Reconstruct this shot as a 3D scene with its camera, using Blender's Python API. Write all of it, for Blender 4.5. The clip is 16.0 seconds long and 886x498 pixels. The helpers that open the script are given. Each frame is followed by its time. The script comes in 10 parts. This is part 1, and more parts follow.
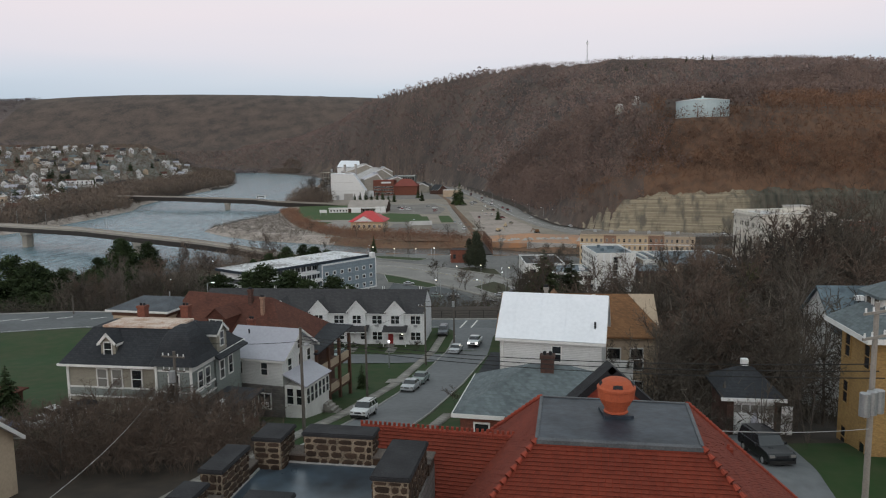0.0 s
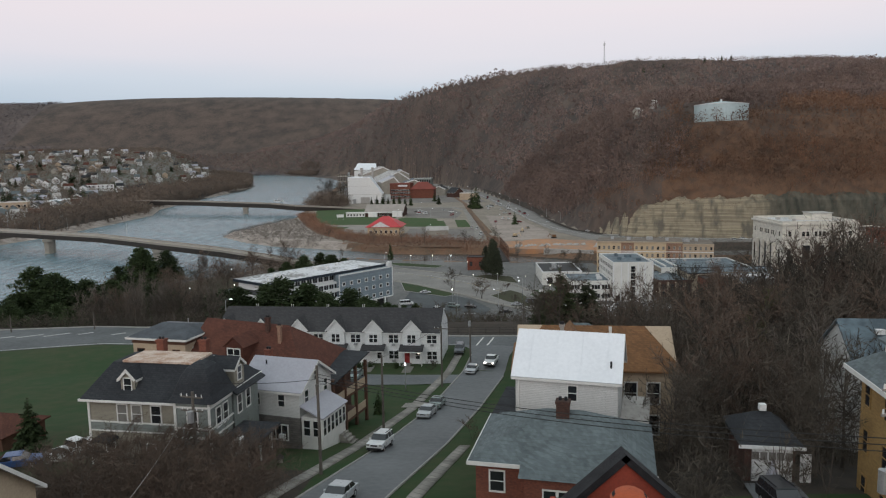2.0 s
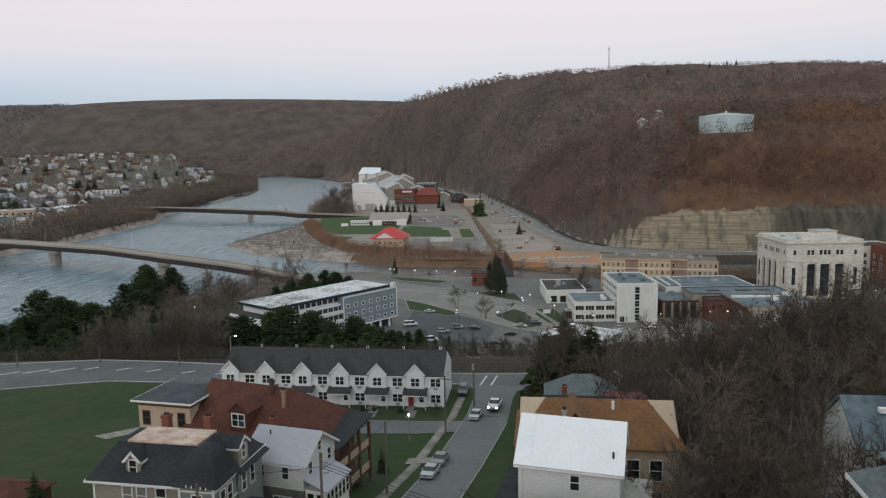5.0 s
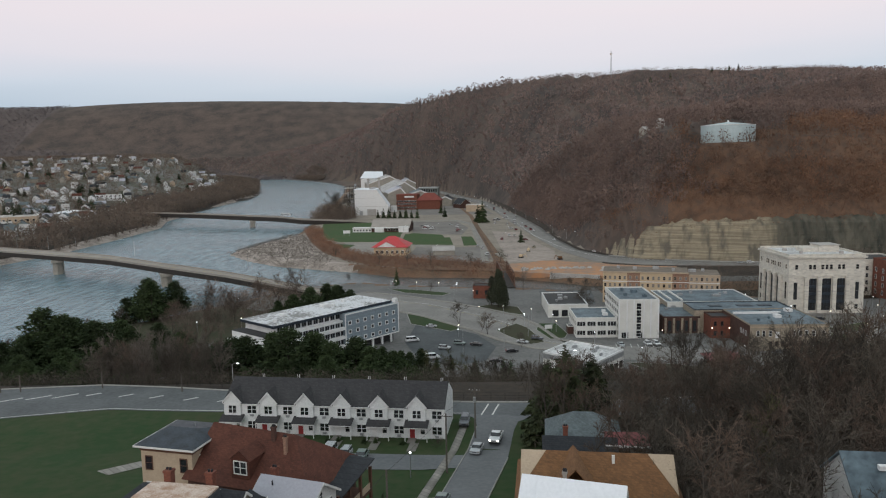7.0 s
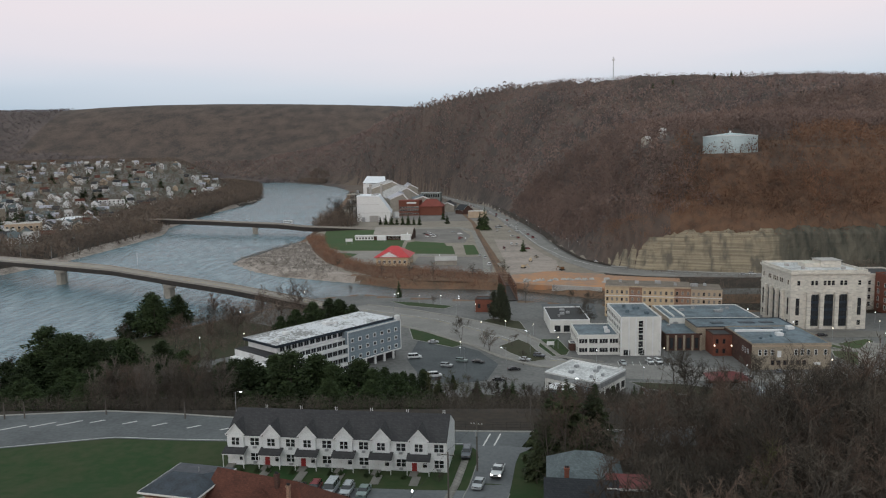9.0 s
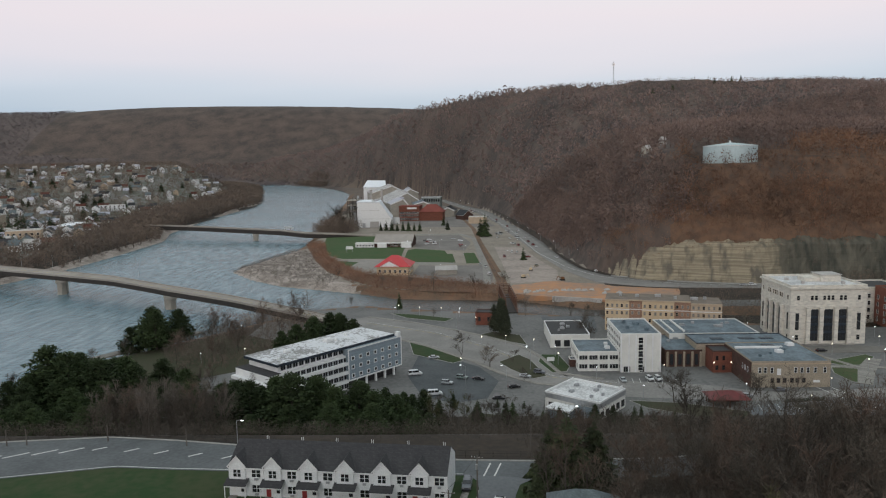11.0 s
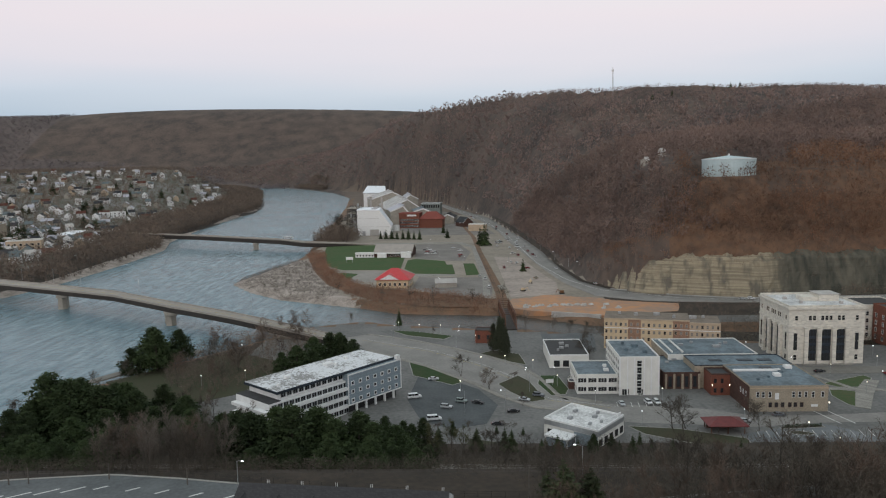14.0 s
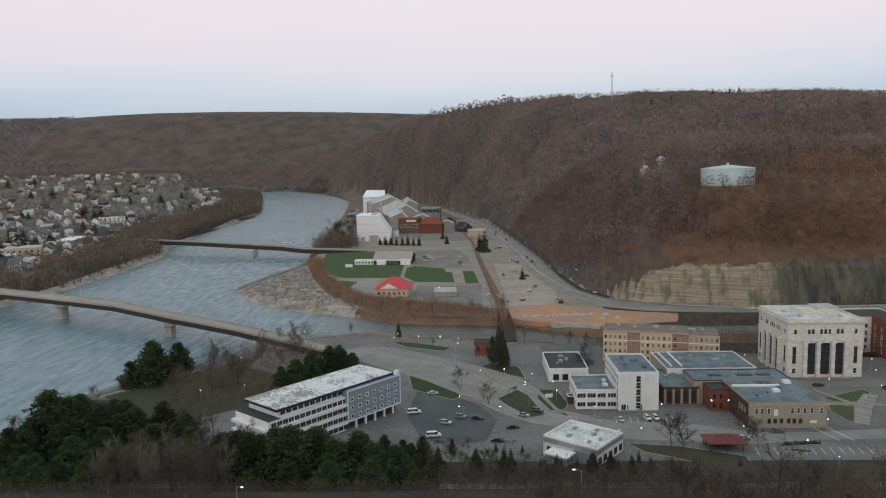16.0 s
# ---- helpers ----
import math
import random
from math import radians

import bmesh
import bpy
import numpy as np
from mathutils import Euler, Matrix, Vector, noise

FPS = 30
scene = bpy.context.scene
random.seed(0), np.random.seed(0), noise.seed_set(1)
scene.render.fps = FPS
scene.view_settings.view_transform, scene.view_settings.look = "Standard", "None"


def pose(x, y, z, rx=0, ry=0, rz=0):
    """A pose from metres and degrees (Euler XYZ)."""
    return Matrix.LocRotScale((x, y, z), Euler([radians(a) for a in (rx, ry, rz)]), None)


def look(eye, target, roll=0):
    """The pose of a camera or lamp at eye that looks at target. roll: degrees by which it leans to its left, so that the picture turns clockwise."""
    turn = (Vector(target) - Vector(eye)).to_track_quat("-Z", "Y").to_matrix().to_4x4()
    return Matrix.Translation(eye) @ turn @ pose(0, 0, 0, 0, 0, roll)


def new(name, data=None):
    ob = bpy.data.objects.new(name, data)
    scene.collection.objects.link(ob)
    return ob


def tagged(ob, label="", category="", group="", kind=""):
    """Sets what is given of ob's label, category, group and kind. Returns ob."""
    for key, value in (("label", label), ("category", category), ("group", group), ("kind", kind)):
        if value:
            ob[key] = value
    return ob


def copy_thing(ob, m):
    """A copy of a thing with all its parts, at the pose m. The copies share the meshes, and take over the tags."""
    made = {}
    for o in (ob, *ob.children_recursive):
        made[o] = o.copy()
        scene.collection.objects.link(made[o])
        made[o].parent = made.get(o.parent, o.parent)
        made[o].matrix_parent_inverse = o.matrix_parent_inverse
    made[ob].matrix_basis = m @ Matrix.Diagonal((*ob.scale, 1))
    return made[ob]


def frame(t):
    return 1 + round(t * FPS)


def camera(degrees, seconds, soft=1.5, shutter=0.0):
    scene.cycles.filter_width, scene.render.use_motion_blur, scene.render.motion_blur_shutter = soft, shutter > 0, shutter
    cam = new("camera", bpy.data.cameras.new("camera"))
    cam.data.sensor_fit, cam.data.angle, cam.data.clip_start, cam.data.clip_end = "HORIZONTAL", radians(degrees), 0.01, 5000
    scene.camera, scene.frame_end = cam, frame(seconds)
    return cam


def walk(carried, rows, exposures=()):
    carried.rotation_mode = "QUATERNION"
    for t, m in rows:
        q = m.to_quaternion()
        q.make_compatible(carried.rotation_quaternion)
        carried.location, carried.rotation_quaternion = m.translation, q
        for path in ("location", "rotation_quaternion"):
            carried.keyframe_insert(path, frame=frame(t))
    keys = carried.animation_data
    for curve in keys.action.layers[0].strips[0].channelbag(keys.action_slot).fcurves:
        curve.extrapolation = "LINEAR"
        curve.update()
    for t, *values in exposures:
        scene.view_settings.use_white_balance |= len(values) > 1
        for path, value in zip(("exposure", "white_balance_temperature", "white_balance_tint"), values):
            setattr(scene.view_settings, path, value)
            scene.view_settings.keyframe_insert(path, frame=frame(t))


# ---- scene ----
ROWS = [
    (0, -0.305, -1.047, 53.174, 0.144, -7.212, -0.789),
    (0.5, -0.248, -0.981, 53.915, 0.188, -7.207, -0.863),
    (1, -0.188, -0.966, 54.792, 0.216, -7.175, -0.961),
    (1.5, -0.161, -0.939, 55.739, 0.361, -7.165, -1.015),
    (2, -0.122, -0.740, 56.619, 1.502, -7.143, -1.075),
    (2.5, -0.158, -0.670, 57.868, 1.553, -7.178, -0.974),
    (3, -0.093, -0.557, 59.218, 1.635, -7.199, -0.954),
    (3.5, -0.043, -0.337, 60.526, 1.693, -7.200, -0.945),
    (4, 0.023, -0.226, 61.861, 1.755, -7.172, -1.010),
    (7, 0.359, 0.322, 70.455, 2.025, -7.017, -1.088),
    (9, 0.473, 0.433, 76.500, 2.203, -6.859, -1.042),
    (12.5, 0.787, 0.486, 87.343, 2.238, -6.734, -1.118),
    (14.5, 1.273, 0.316, 93.208, 2.234, -6.667, -1.233),
    (16, 1.347, 0.586, 97.319, 2.197, -6.567, -1.236),
]


def aim(x, y, z, yaw, pitch, roll):
    a, b = radians(yaw), radians(pitch)
    way = Vector((-math.sin(a) * math.cos(b), math.cos(a) * math.cos(b), math.sin(b)))
    return look((x, y, z), Vector((x, y, z)) + 100 * way, roll)


cam = camera(63.57, 16.0, soft=1.15)
walk(cam, [(r[0], aim(*r[1:])) for r in ROWS], [(0, 0.0), (16, 0.0)])

# ---------------------------------------------------------------- light
world = bpy.data.worlds.new("dusk_sky")
scene.world = world
world.use_nodes = True
wn, wl = world.node_tree.nodes, world.node_tree.links
wn.clear()
w_out = wn.new("ShaderNodeOutputWorld")
w_bg = wn.new("ShaderNodeBackground")
w_co = wn.new("ShaderNodeTexCoord")
w_sep = wn.new("ShaderNodeSeparateXYZ")
w_ramp = wn.new("ShaderNodeValToRGB")
w_noise = wn.new("ShaderNodeTexNoise")
w_map = wn.new("ShaderNodeMapping")
w_add = wn.new("ShaderNodeMath")
w_scl = wn.new("ShaderNodeMath")
wl.new(w_co.outputs["Generated"], w_sep.inputs[0])
wl.new(w_co.outputs["Generated"], w_map.inputs[0])
w_map.inputs["Scale"].default_value = (2.0, 2.0, 12.0)
wl.new(w_map.outputs[0], w_noise.inputs[0])
w_noise.inputs["Scale"].default_value = 1.2
w_scl.operation, w_scl.inputs[1].default_value = "MULTIPLY_ADD", 0.05
w_scl.inputs[2].default_value = -0.025
wl.new(w_noise.outputs[0], w_scl.inputs[0])
w_add.operation = "ADD"
wl.new(w_sep.outputs["Z"], w_add.inputs[0])
wl.new(w_scl.outputs[0], w_add.inputs[1])
wl.new(w_add.outputs[0], w_ramp.inputs[0])
SKY = [(0.0, (0.30, 0.39, 0.50)), (0.065, (0.39, 0.505, 0.65)), (0.10, (0.53, 0.60, 0.725)), (0.14, (0.675, 0.655, 0.745)),
       (0.19, (0.76, 0.69, 0.75)), (0.24, (0.765, 0.74, 0.77)), (0.45, (0.69, 0.75, 0.77)), (1.0, (0.60, 0.69, 0.715))]
while len(w_ramp.color_ramp.elements) < len(SKY):
    w_ramp.color_ramp.elements.new(0.5)
for e, (p, c) in zip(w_ramp.color_ramp.elements, SKY):
    e.position, e.color = p, (*c, 1)
w_sky = wn.new("ShaderNodeTexSky")
w_sky.sky_type, w_sky.sun_disc = "NISHITA", False
w_sky.sun_elevation, w_sky.sun_rotation = radians(2), radians(190)
w_mix = wn.new("ShaderNodeMixRGB")
w_mix.inputs[0].default_value = 0.04
wl.new(w_ramp.outputs[0], w_mix.inputs[1])
wl.new(w_sky.outputs[0], w_mix.inputs[2])
wl.new(w_mix.outputs[0], w_bg.inputs[0])
w_bg.inputs[1].default_value = 1.05
wl.new(w_bg.outputs[0], w_out.inputs[0])

sun = new("sun", bpy.data.lights.new("sun", "SUN"))
sun.data.energy, sun.data.angle, sun.data.color = 0.95, radians(60), (1.0, 0.95, 0.91)
sun.matrix_basis = look((-60, -160, 46), (0, 0, 0))

# ---------------------------------------------------------------- materials


def mat(name, c1, c2=None, rough=0.85, scale=1.0, metal=0.0, bump=0.15, fine=12.0, pattern="", size=(0.4, 0.2), joint=None, rnd=0.0, contrast=0.55, spec=0.3, island=0.0):
    """A surface of two tones mixed by coarse and fine noise, with relief; pattern: brick, boards or shingle rows of a size."""
    m = bpy.data.materials.new(name)
    m.use_nodes = True
    n, l = m.node_tree.nodes, m.node_tree.links
    b = n["Principled BSDF"]
    c2 = c2 or tuple(v * 0.72 for v in c1)
    co = n.new("ShaderNodeTexCoord")
    big, small = n.new("ShaderNodeTexNoise"), n.new("ShaderNodeTexNoise")
    big.inputs["Scale"].default_value, small.inputs["Scale"].default_value = scale, scale * fine
    big.inputs["Detail"].default_value, small.inputs["Detail"].default_value = 5, 3
    src = co.outputs["Object"]
    for t in (big, small):
        l.new(src, t.inputs["Vector"])
    mix = n.new("ShaderNodeMath")
    mix.operation = "ADD"
    l.new(big.outputs[0], mix.inputs[0])
    l.new(small.outputs[0], mix.inputs[1])
    ramp = n.new("ShaderNodeMapRange")
    ramp.inputs[1].default_value, ramp.inputs[2].default_value = 1.0 - contrast / 2, 1.0 + contrast / 2
    l.new(mix.outputs[0], ramp.inputs[0])
    col = n.new("ShaderNodeMixRGB")
    col.inputs[1].default_value, col.inputs[2].default_value = (*c1, 1), (*c2, 1)
    l.new(ramp.outputs[0], col.inputs[0])
    out, height = col.outputs[0], small.outputs[0]
    if pattern:
        mp = n.new("ShaderNodeMapping")
        sep, com = n.new("ShaderNodeSeparateXYZ"), n.new("ShaderNodeCombineXYZ")
        l.new(src, sep.inputs[0])
        add = n.new("ShaderNodeMath")
        l.new(sep.outputs["X"], add.inputs[0])
        l.new(sep.outputs["Y"], add.inputs[1])
        l.new(add.outputs[0], com.inputs[0])
        l.new(sep.outputs["Z"], com.inputs[1])
        br = n.new("ShaderNodeTexBrick")
        l.new(com.outputs[0], br.inputs["Vector"])
        br.inputs["Scale"].default_value = 1.0
        br.inputs["Brick Width"].default_value, br.inputs["Row Height"].default_value = size
        br.inputs["Mortar Size"].default_value = min(size) * 0.08
        br.inputs["Color1"].default_value, br.inputs["Color2"].default_value = (1, 1, 1, 1), (0.72, 0.72, 0.74, 1)
        j = joint or (0.55, 0.55, 0.55)
        br.inputs["Mortar"].default_value = (*j, 1)
        if pattern == "boards":
            br.inputs["Color2"].default_value = (0.93, 0.93, 0.93, 1)
        mul = n.new("ShaderNodeMixRGB")
        mul.blend_type, mul.inputs[0].default_value = "MULTIPLY", 1.0
        l.new(out, mul.inputs[1])
        l.new(br.outputs["Color"], mul.inputs[2])
        out = mul.outputs[0]
        hm = n.new("ShaderNodeMath")
        hm.operation = "MULTIPLY_ADD"
        hm.inputs[1].default_value = -1.0
        l.new(br.outputs["Fac"], hm.inputs[0])
        l.new(small.outputs[0], hm.inputs[2])
        height = hm.outputs[0]
    if rnd:
        oi = n.new("ShaderNodeObjectInfo")
        hs = n.new("ShaderNodeHueSaturation")
        mr = n.new("ShaderNodeMapRange")
        mr.inputs[3].default_value, mr.inputs[4].default_value = 1 - rnd, 1 + rnd
        l.new(oi.outputs["Random"], mr.inputs[0])
        l.new(mr.outputs[0], hs.inputs["Value"])
        l.new(out, hs.inputs["Color"])
        out = hs.outputs[0]
    if island:
        ge, hs, mr = n.new("ShaderNodeNewGeometry"), n.new("ShaderNodeHueSaturation"), n.new("ShaderNodeMapRange")
        mr.inputs[3].default_value, mr.inputs[4].default_value = 1 - island, 1 + island
        l.new(ge.outputs["Random Per Island"], mr.inputs[0])
        l.new(mr.outputs[0], hs.inputs["Value"])
        l.new(out, hs.inputs["Color"])
        out = hs.outputs[0]
    l.new(out, b.inputs["Base Color"])
    bp = n.new("ShaderNodeBump")
    bp.inputs["Strength"].default_value, bp.inputs["Distance"].default_value = bump, 0.05
    l.new(height, bp.inputs["Height"])
    l.new(bp.outputs[0], b.inputs["Normal"])
    rr = n.new("ShaderNodeMapRange")
    rr.inputs[3].default_value, rr.inputs[4].default_value = max(0.03, rough - 0.1), min(1, rough + 0.1)
    l.new(big.outputs[0], rr.inputs[0])
    l.new(rr.outputs[0], b.inputs["Roughness"])
    b.inputs["Metallic"].default_value = metal
    b.inputs["Specular IOR Level"].default_value = spec
    return m


def glow(name, c, power):
    m = bpy.data.materials.new(name)
    m.use_nodes = True
    b = m.node_tree.nodes["Principled BSDF"]
    b.inputs["Base Color"].default_value = (0.8, 0.8, 0.8, 1)
    b.inputs["Emission Color"].default_value, b.inputs["Emission Strength"].default_value = (*c, 1), power
    return m


M = {}
# ground covers
M["litter"] = mat("leaf_litter", (0.055, 0.041, 0.031), (0.027, 0.023, 0.019), 0.95, 0.06, bump=0.6, fine=9)
M["townturf"] = mat("garden_turf_and_streets", (0.098, 0.102, 0.078), (0.190, 0.186, 0.176), 0.95, 0.02, bump=0.3, fine=4, contrast=0.3)
M["meadow"] = mat("dry_riverside_meadow", (0.165, 0.125, 0.098), (0.105, 0.083, 0.070), 0.95, 0.008, bump=0.4, fine=9)
M["darkasphalt"] = mat("dark_sealed_asphalt", (0.080, 0.089, 0.094), (0.050, 0.056, 0.060), 0.75, 0.10, bump=0.2, fine=10, contrast=0.5)
M["brickroof"] = mat("dull_red_factory_roof", (0.235, 0.062, 0.048), (0.165, 0.052, 0.042), 0.85, 0.12, bump=0.1)
M["hillsoil"] = mat("hillside_leaf_litter", (0.115, 0.085, 0.070), (0.054, 0.045, 0.042), 0.95, 0.012, bump=0.6, fine=11, contrast=0.4)
M["millroof"] = mat("weathered_mill_roof", (0.52, 0.50, 0.49), (0.33, 0.315, 0.31), 0.8, 0.08, pattern="boards", size=(1.2, 40.0), joint=(0.6, 0.6, 0.6), contrast=0.4)
M["brownroof"] = mat("brown_gravel_roof", (0.215, 0.175, 0.14), (0.125, 0.105, 0.088), 0.9, 0.2)
M["russetsoil"] = mat("russet_oak_leaf_litter", (0.160, 0.094, 0.060), (0.078, 0.055, 0.044), 0.95, 0.018, bump=0.6, fine=10, contrast=0.4)
M["grass"] = mat("spring_grass", (0.015, 0.044, 0.009), (0.040, 0.052, 0.020), 0.95, 0.07, bump=0.6, fine=7, contrast=0.45)
M["fieldgrass"] = mat("mown_green_field", (0.030, 0.072, 0.015), (0.052, 0.076, 0.026), 0.95, 0.05, bump=0.5, fine=6, contrast=0.45)
M["verge"] = mat("dull_winter_verge", (0.033, 0.042, 0.018), (0.056, 0.048, 0.030), 0.95, 0.08, bump=0.5, fine=12)
M["park"] = mat("park_turf", (0.036, 0.075, 0.022), (0.080, 0.082, 0.040), 0.95, 0.05, bump=0.4, fine=14)
M["asphalt"] = mat("worn_asphalt", (0.118, 0.126, 0.131), (0.074, 0.080, 0.084), 0.75, 0.12, bump=0.2, fine=10)
M["street"] = mat("pale_street_asphalt", (0.150, 0.158, 0.165), (0.105, 0.111, 0.117), 0.7, 0.10, bump=0.2, fine=14)
M["paving"] = mat("town_paving", (0.170, 0.166, 0.160), (0.105, 0.104, 0.102), 0.8, 0.05, bump=0.2, fine=12, contrast=0.45)
M["walkway"] = mat("concrete_pavement", (0.33, 0.31, 0.28), (0.24, 0.225, 0.20), 0.85, 0.3, pattern="brick", size=(1.5, 1.5), joint=(0.6, 0.6, 0.6))
M["kerb"] = mat("concrete_kerb", (0.34, 0.33, 0.31), None, 0.85, 1.0)
M["clay"] = mat("bare_orange_clay", (0.44, 0.225, 0.118), (0.29, 0.200, 0.150), 0.95, 0.03, bump=0.8, fine=8, contrast=0.4)
M["brush"] = mat("dry_bank_brush", (0.205, 0.115, 0.070), (0.110, 0.078, 0.055), 0.95, 0.06, bump=0.8, fine=9)
M["gravel"] = mat("river_cobbles", (0.42, 0.36, 0.32), (0.17, 0.14, 0.12), 0.95, 0.10, bump=1.0, fine=12, contrast=0.35)
M["lot"] = mat("gravel_lot", (0.29, 0.265, 0.24), (0.19, 0.175, 0.16), 0.9, 0.04, bump=0.4, fine=14)
M["wornlot"] = mat("worn_warm_asphalt", (0.225, 0.205, 0.190), (0.140, 0.128, 0.118), 0.9, 0.05, bump=0.3, fine=14)
M["flats"] = mat("dull_flats_turf", (0.300, 0.258, 0.218), (0.195, 0.170, 0.138), 0.95, 0.03, bump=0.4, fine=12)
M["townroad"] = mat("pale_worn_concrete_road", (0.245, 0.232, 0.218), (0.175, 0.167, 0.158), 0.8, 0.08, bump=0.2, fine=12, contrast=0.45)
M["flatsroof"] = mat("pale_weathered_shingle_roof", (0.36, 0.325, 0.295), (0.27, 0.245, 0.225), 0.9, 0.15)
M["paint"] = mat("road_paint", (0.66, 0.66, 0.64), (0.5, 0.5, 0.48), 0.7, 1.0)
M["yellowpaint"] = mat("yellow_road_paint", (0.5, 0.38, 0.12), None, 0.7, 1.0)
# building
M["white"] = mat("white_paint", (0.74, 0.74, 0.74), (0.62, 0.62, 0.62), 0.6, 0.5, bump=0.05)
M["trim"] = mat("white_trim", (0.72, 0.71, 0.69), (0.58, 0.57, 0.55), 0.6, 1.2, bump=0.05)
M["siding"] = mat("white_clapboard", (0.66, 0.66, 0.65), (0.56, 0.56, 0.55), 0.6, 0.4, pattern="boards", size=(8.0, 0.16), joint=(0.62, 0.62, 0.62))
M["vinyl"] = mat("white_vinyl_siding", (0.78, 0.79, 0.80), (0.69, 0.70, 0.71), 0.55, 0.3, pattern="boards", size=(9.0, 0.18), joint=(0.68, 0.68, 0.68))
M["taupe"] = mat("taupe_clapboard", (0.30, 0.275, 0.225), (0.24, 0.22, 0.18), 0.7, 0.5, pattern="boards", size=(8.0, 0.13), joint=(0.6, 0.6, 0.6))
M["sage"] = mat("sage_grey_clapboard", (0.235, 0.26, 0.245), (0.19, 0.21, 0.20), 0.7, 0.5, pattern="boards", size=(8.0, 0.13), joint=(0.6, 0.6, 0.6))
M["stoneveneer"] = mat("grey_stone_blocks", (0.22, 0.205, 0.19), (0.12, 0.11, 0.105), 0.9, 1.2, pattern="brick", size=(0.55, 0.25))
M["brick"] = mat("red_brick", (0.235, 0.085, 0.055), (0.15, 0.06, 0.045), 0.9, 0.5, pattern="brick", size=(0.22, 0.075), joint=(0.8, 0.75, 0.7))
M["darkbrick"] = mat("dark_brown_brick", (0.115, 0.060, 0.046), (0.075, 0.043, 0.036), 0.9, 0.5, pattern="brick", size=(0.22, 0.075))
M["yellowbrick"] = mat("tan_yellow_brick", (0.40, 0.255, 0.10), (0.30, 0.19, 0.08), 0.9, 0.5, pattern="brick", size=(0.22, 0.075), joint=(0.75, 0.7, 0.65))
M["cream"] = mat("cream_stucco", (0.47, 0.37, 0.27), (0.37, 0.29, 0.215), 0.85, 0.4)
M["tanbrick"] = mat("tan_brick", (0.43, 0.365, 0.285), (0.35, 0.295, 0.225), 0.9, 0.4, pattern="brick", size=(0.22, 0.075))
M["salmon"] = mat("salmon_brick", (0.38, 0.225, 0.155), (0.30, 0.185, 0.135), 0.9, 0.4, pattern="brick", size=(0.22, 0.075))
M["buff"] = mat("buff_stucco", (0.56, 0.43, 0.285), (0.46, 0.355, 0.24), 0.9, 0.4)
M["limestone"] = mat("pale_limestone", (0.70, 0.66, 0.585), (0.56, 0.525, 0.465), 0.85, 0.25, pattern="brick", size=(1.4, 0.7), joint=(0.95, 0.95, 0.95))
M["precast"] = mat("white_precast_concrete", (0.70, 0.69, 0.66), (0.58, 0.57, 0.54), 0.8, 0.25)
M["yard"] = mat("pale_sandy_works_yard", (0.375, 0.315, 0.275), (0.245, 0.208, 0.186), 0.95, 0.03, bump=0.5, fine=10, contrast=0.45)
M["rustbrush"] = mat("rust_brown_brush", (0.275, 0.142, 0.092), (0.145, 0.090, 0.066), 0.95, 0.02, bump=0.0, fine=8, contrast=0.45)
M["hotelblue"] = mat("grey_blue_panel", (0.235, 0.29, 0.33), (0.20, 0.245, 0.28), 0.7, 0.3, pattern="boards", size=(3.0, 1.0), joint=(0.8, 0.8, 0.8))
M["concrete"] = mat("weathered_concrete", (0.36, 0.335, 0.29), (0.235, 0.215, 0.19), 0.9, 0.2, bump=0.3)
M["darksteel"] = mat("dark_girder_steel", (0.040, 0.033, 0.029), (0.024, 0.021, 0.019), 0.7, 0.5)
M["bridgedeck"] = mat("concrete_bridge_deck", (0.33, 0.30, 0.27), (0.25, 0.225, 0.20), 0.85, 0.06)
# roofs
M["slate"] = mat("dark_asphalt_shingle", (0.040, 0.044, 0.050), (0.026, 0.028, 0.033), 0.85, 0.4, pattern="brick", size=(0.35, 0.16), joint=(0.6, 0.6, 0.6))
M["charcoal"] = mat("charcoal_shingle", (0.062, 0.060, 0.062), (0.043, 0.042, 0.045), 0.85, 0.25, pattern="brick", size=(0.5, 0.22), joint=(0.7, 0.7, 0.7))
M["blueshingle"] = mat("blue_grey_shingle", (0.155, 0.185, 0.195), (0.105, 0.125, 0.130), 0.85, 0.5, pattern="brick", size=(0.35, 0.16), joint=(0.75, 0.75, 0.75), fine=6)
M["brownred"] = mat("brown_red_shingle", (0.125, 0.046, 0.030), (0.085, 0.034, 0.025), 0.9, 0.4, pattern="brick", size=(0.35, 0.16), joint=(0.7, 0.7, 0.7))
M["orangeshingle"] = mat("orange_brown_shingle", (0.23, 0.115, 0.052), (0.165, 0.085, 0.042), 0.9, 0.4, pattern="brick", size=(0.35, 0.16), joint=(0.75, 0.75, 0.75))
M["redtile"] = mat("red_flat_tile", (0.275, 0.046, 0.024), (0.19, 0.036, 0.022), 0.75, 0.6, rnd=0.15)
M["tilepiece"] = mat("red_clay_tile", (0.190, 0.034, 0.017), (0.135, 0.026, 0.015), 0.8, 0.7, bump=0.2, island=0.10)
M["greymetal"] = mat("pale_grey_metal_roof", (0.38, 0.38, 0.43), (0.32, 0.32, 0.36), 0.5, 0.3, bump=0.05)
M["whitemetal"] = mat("white_coated_metal_roof", (0.78, 0.80, 0.84), (0.70, 0.72, 0.76), 0.5, 0.25, bump=0.04)
M["bluetar"] = mat("blue_grey_tar_roof", (0.130, 0.175, 0.205), (0.058, 0.078, 0.094), 0.55, 0.15, bump=0.1, fine=6, contrast=0.4)
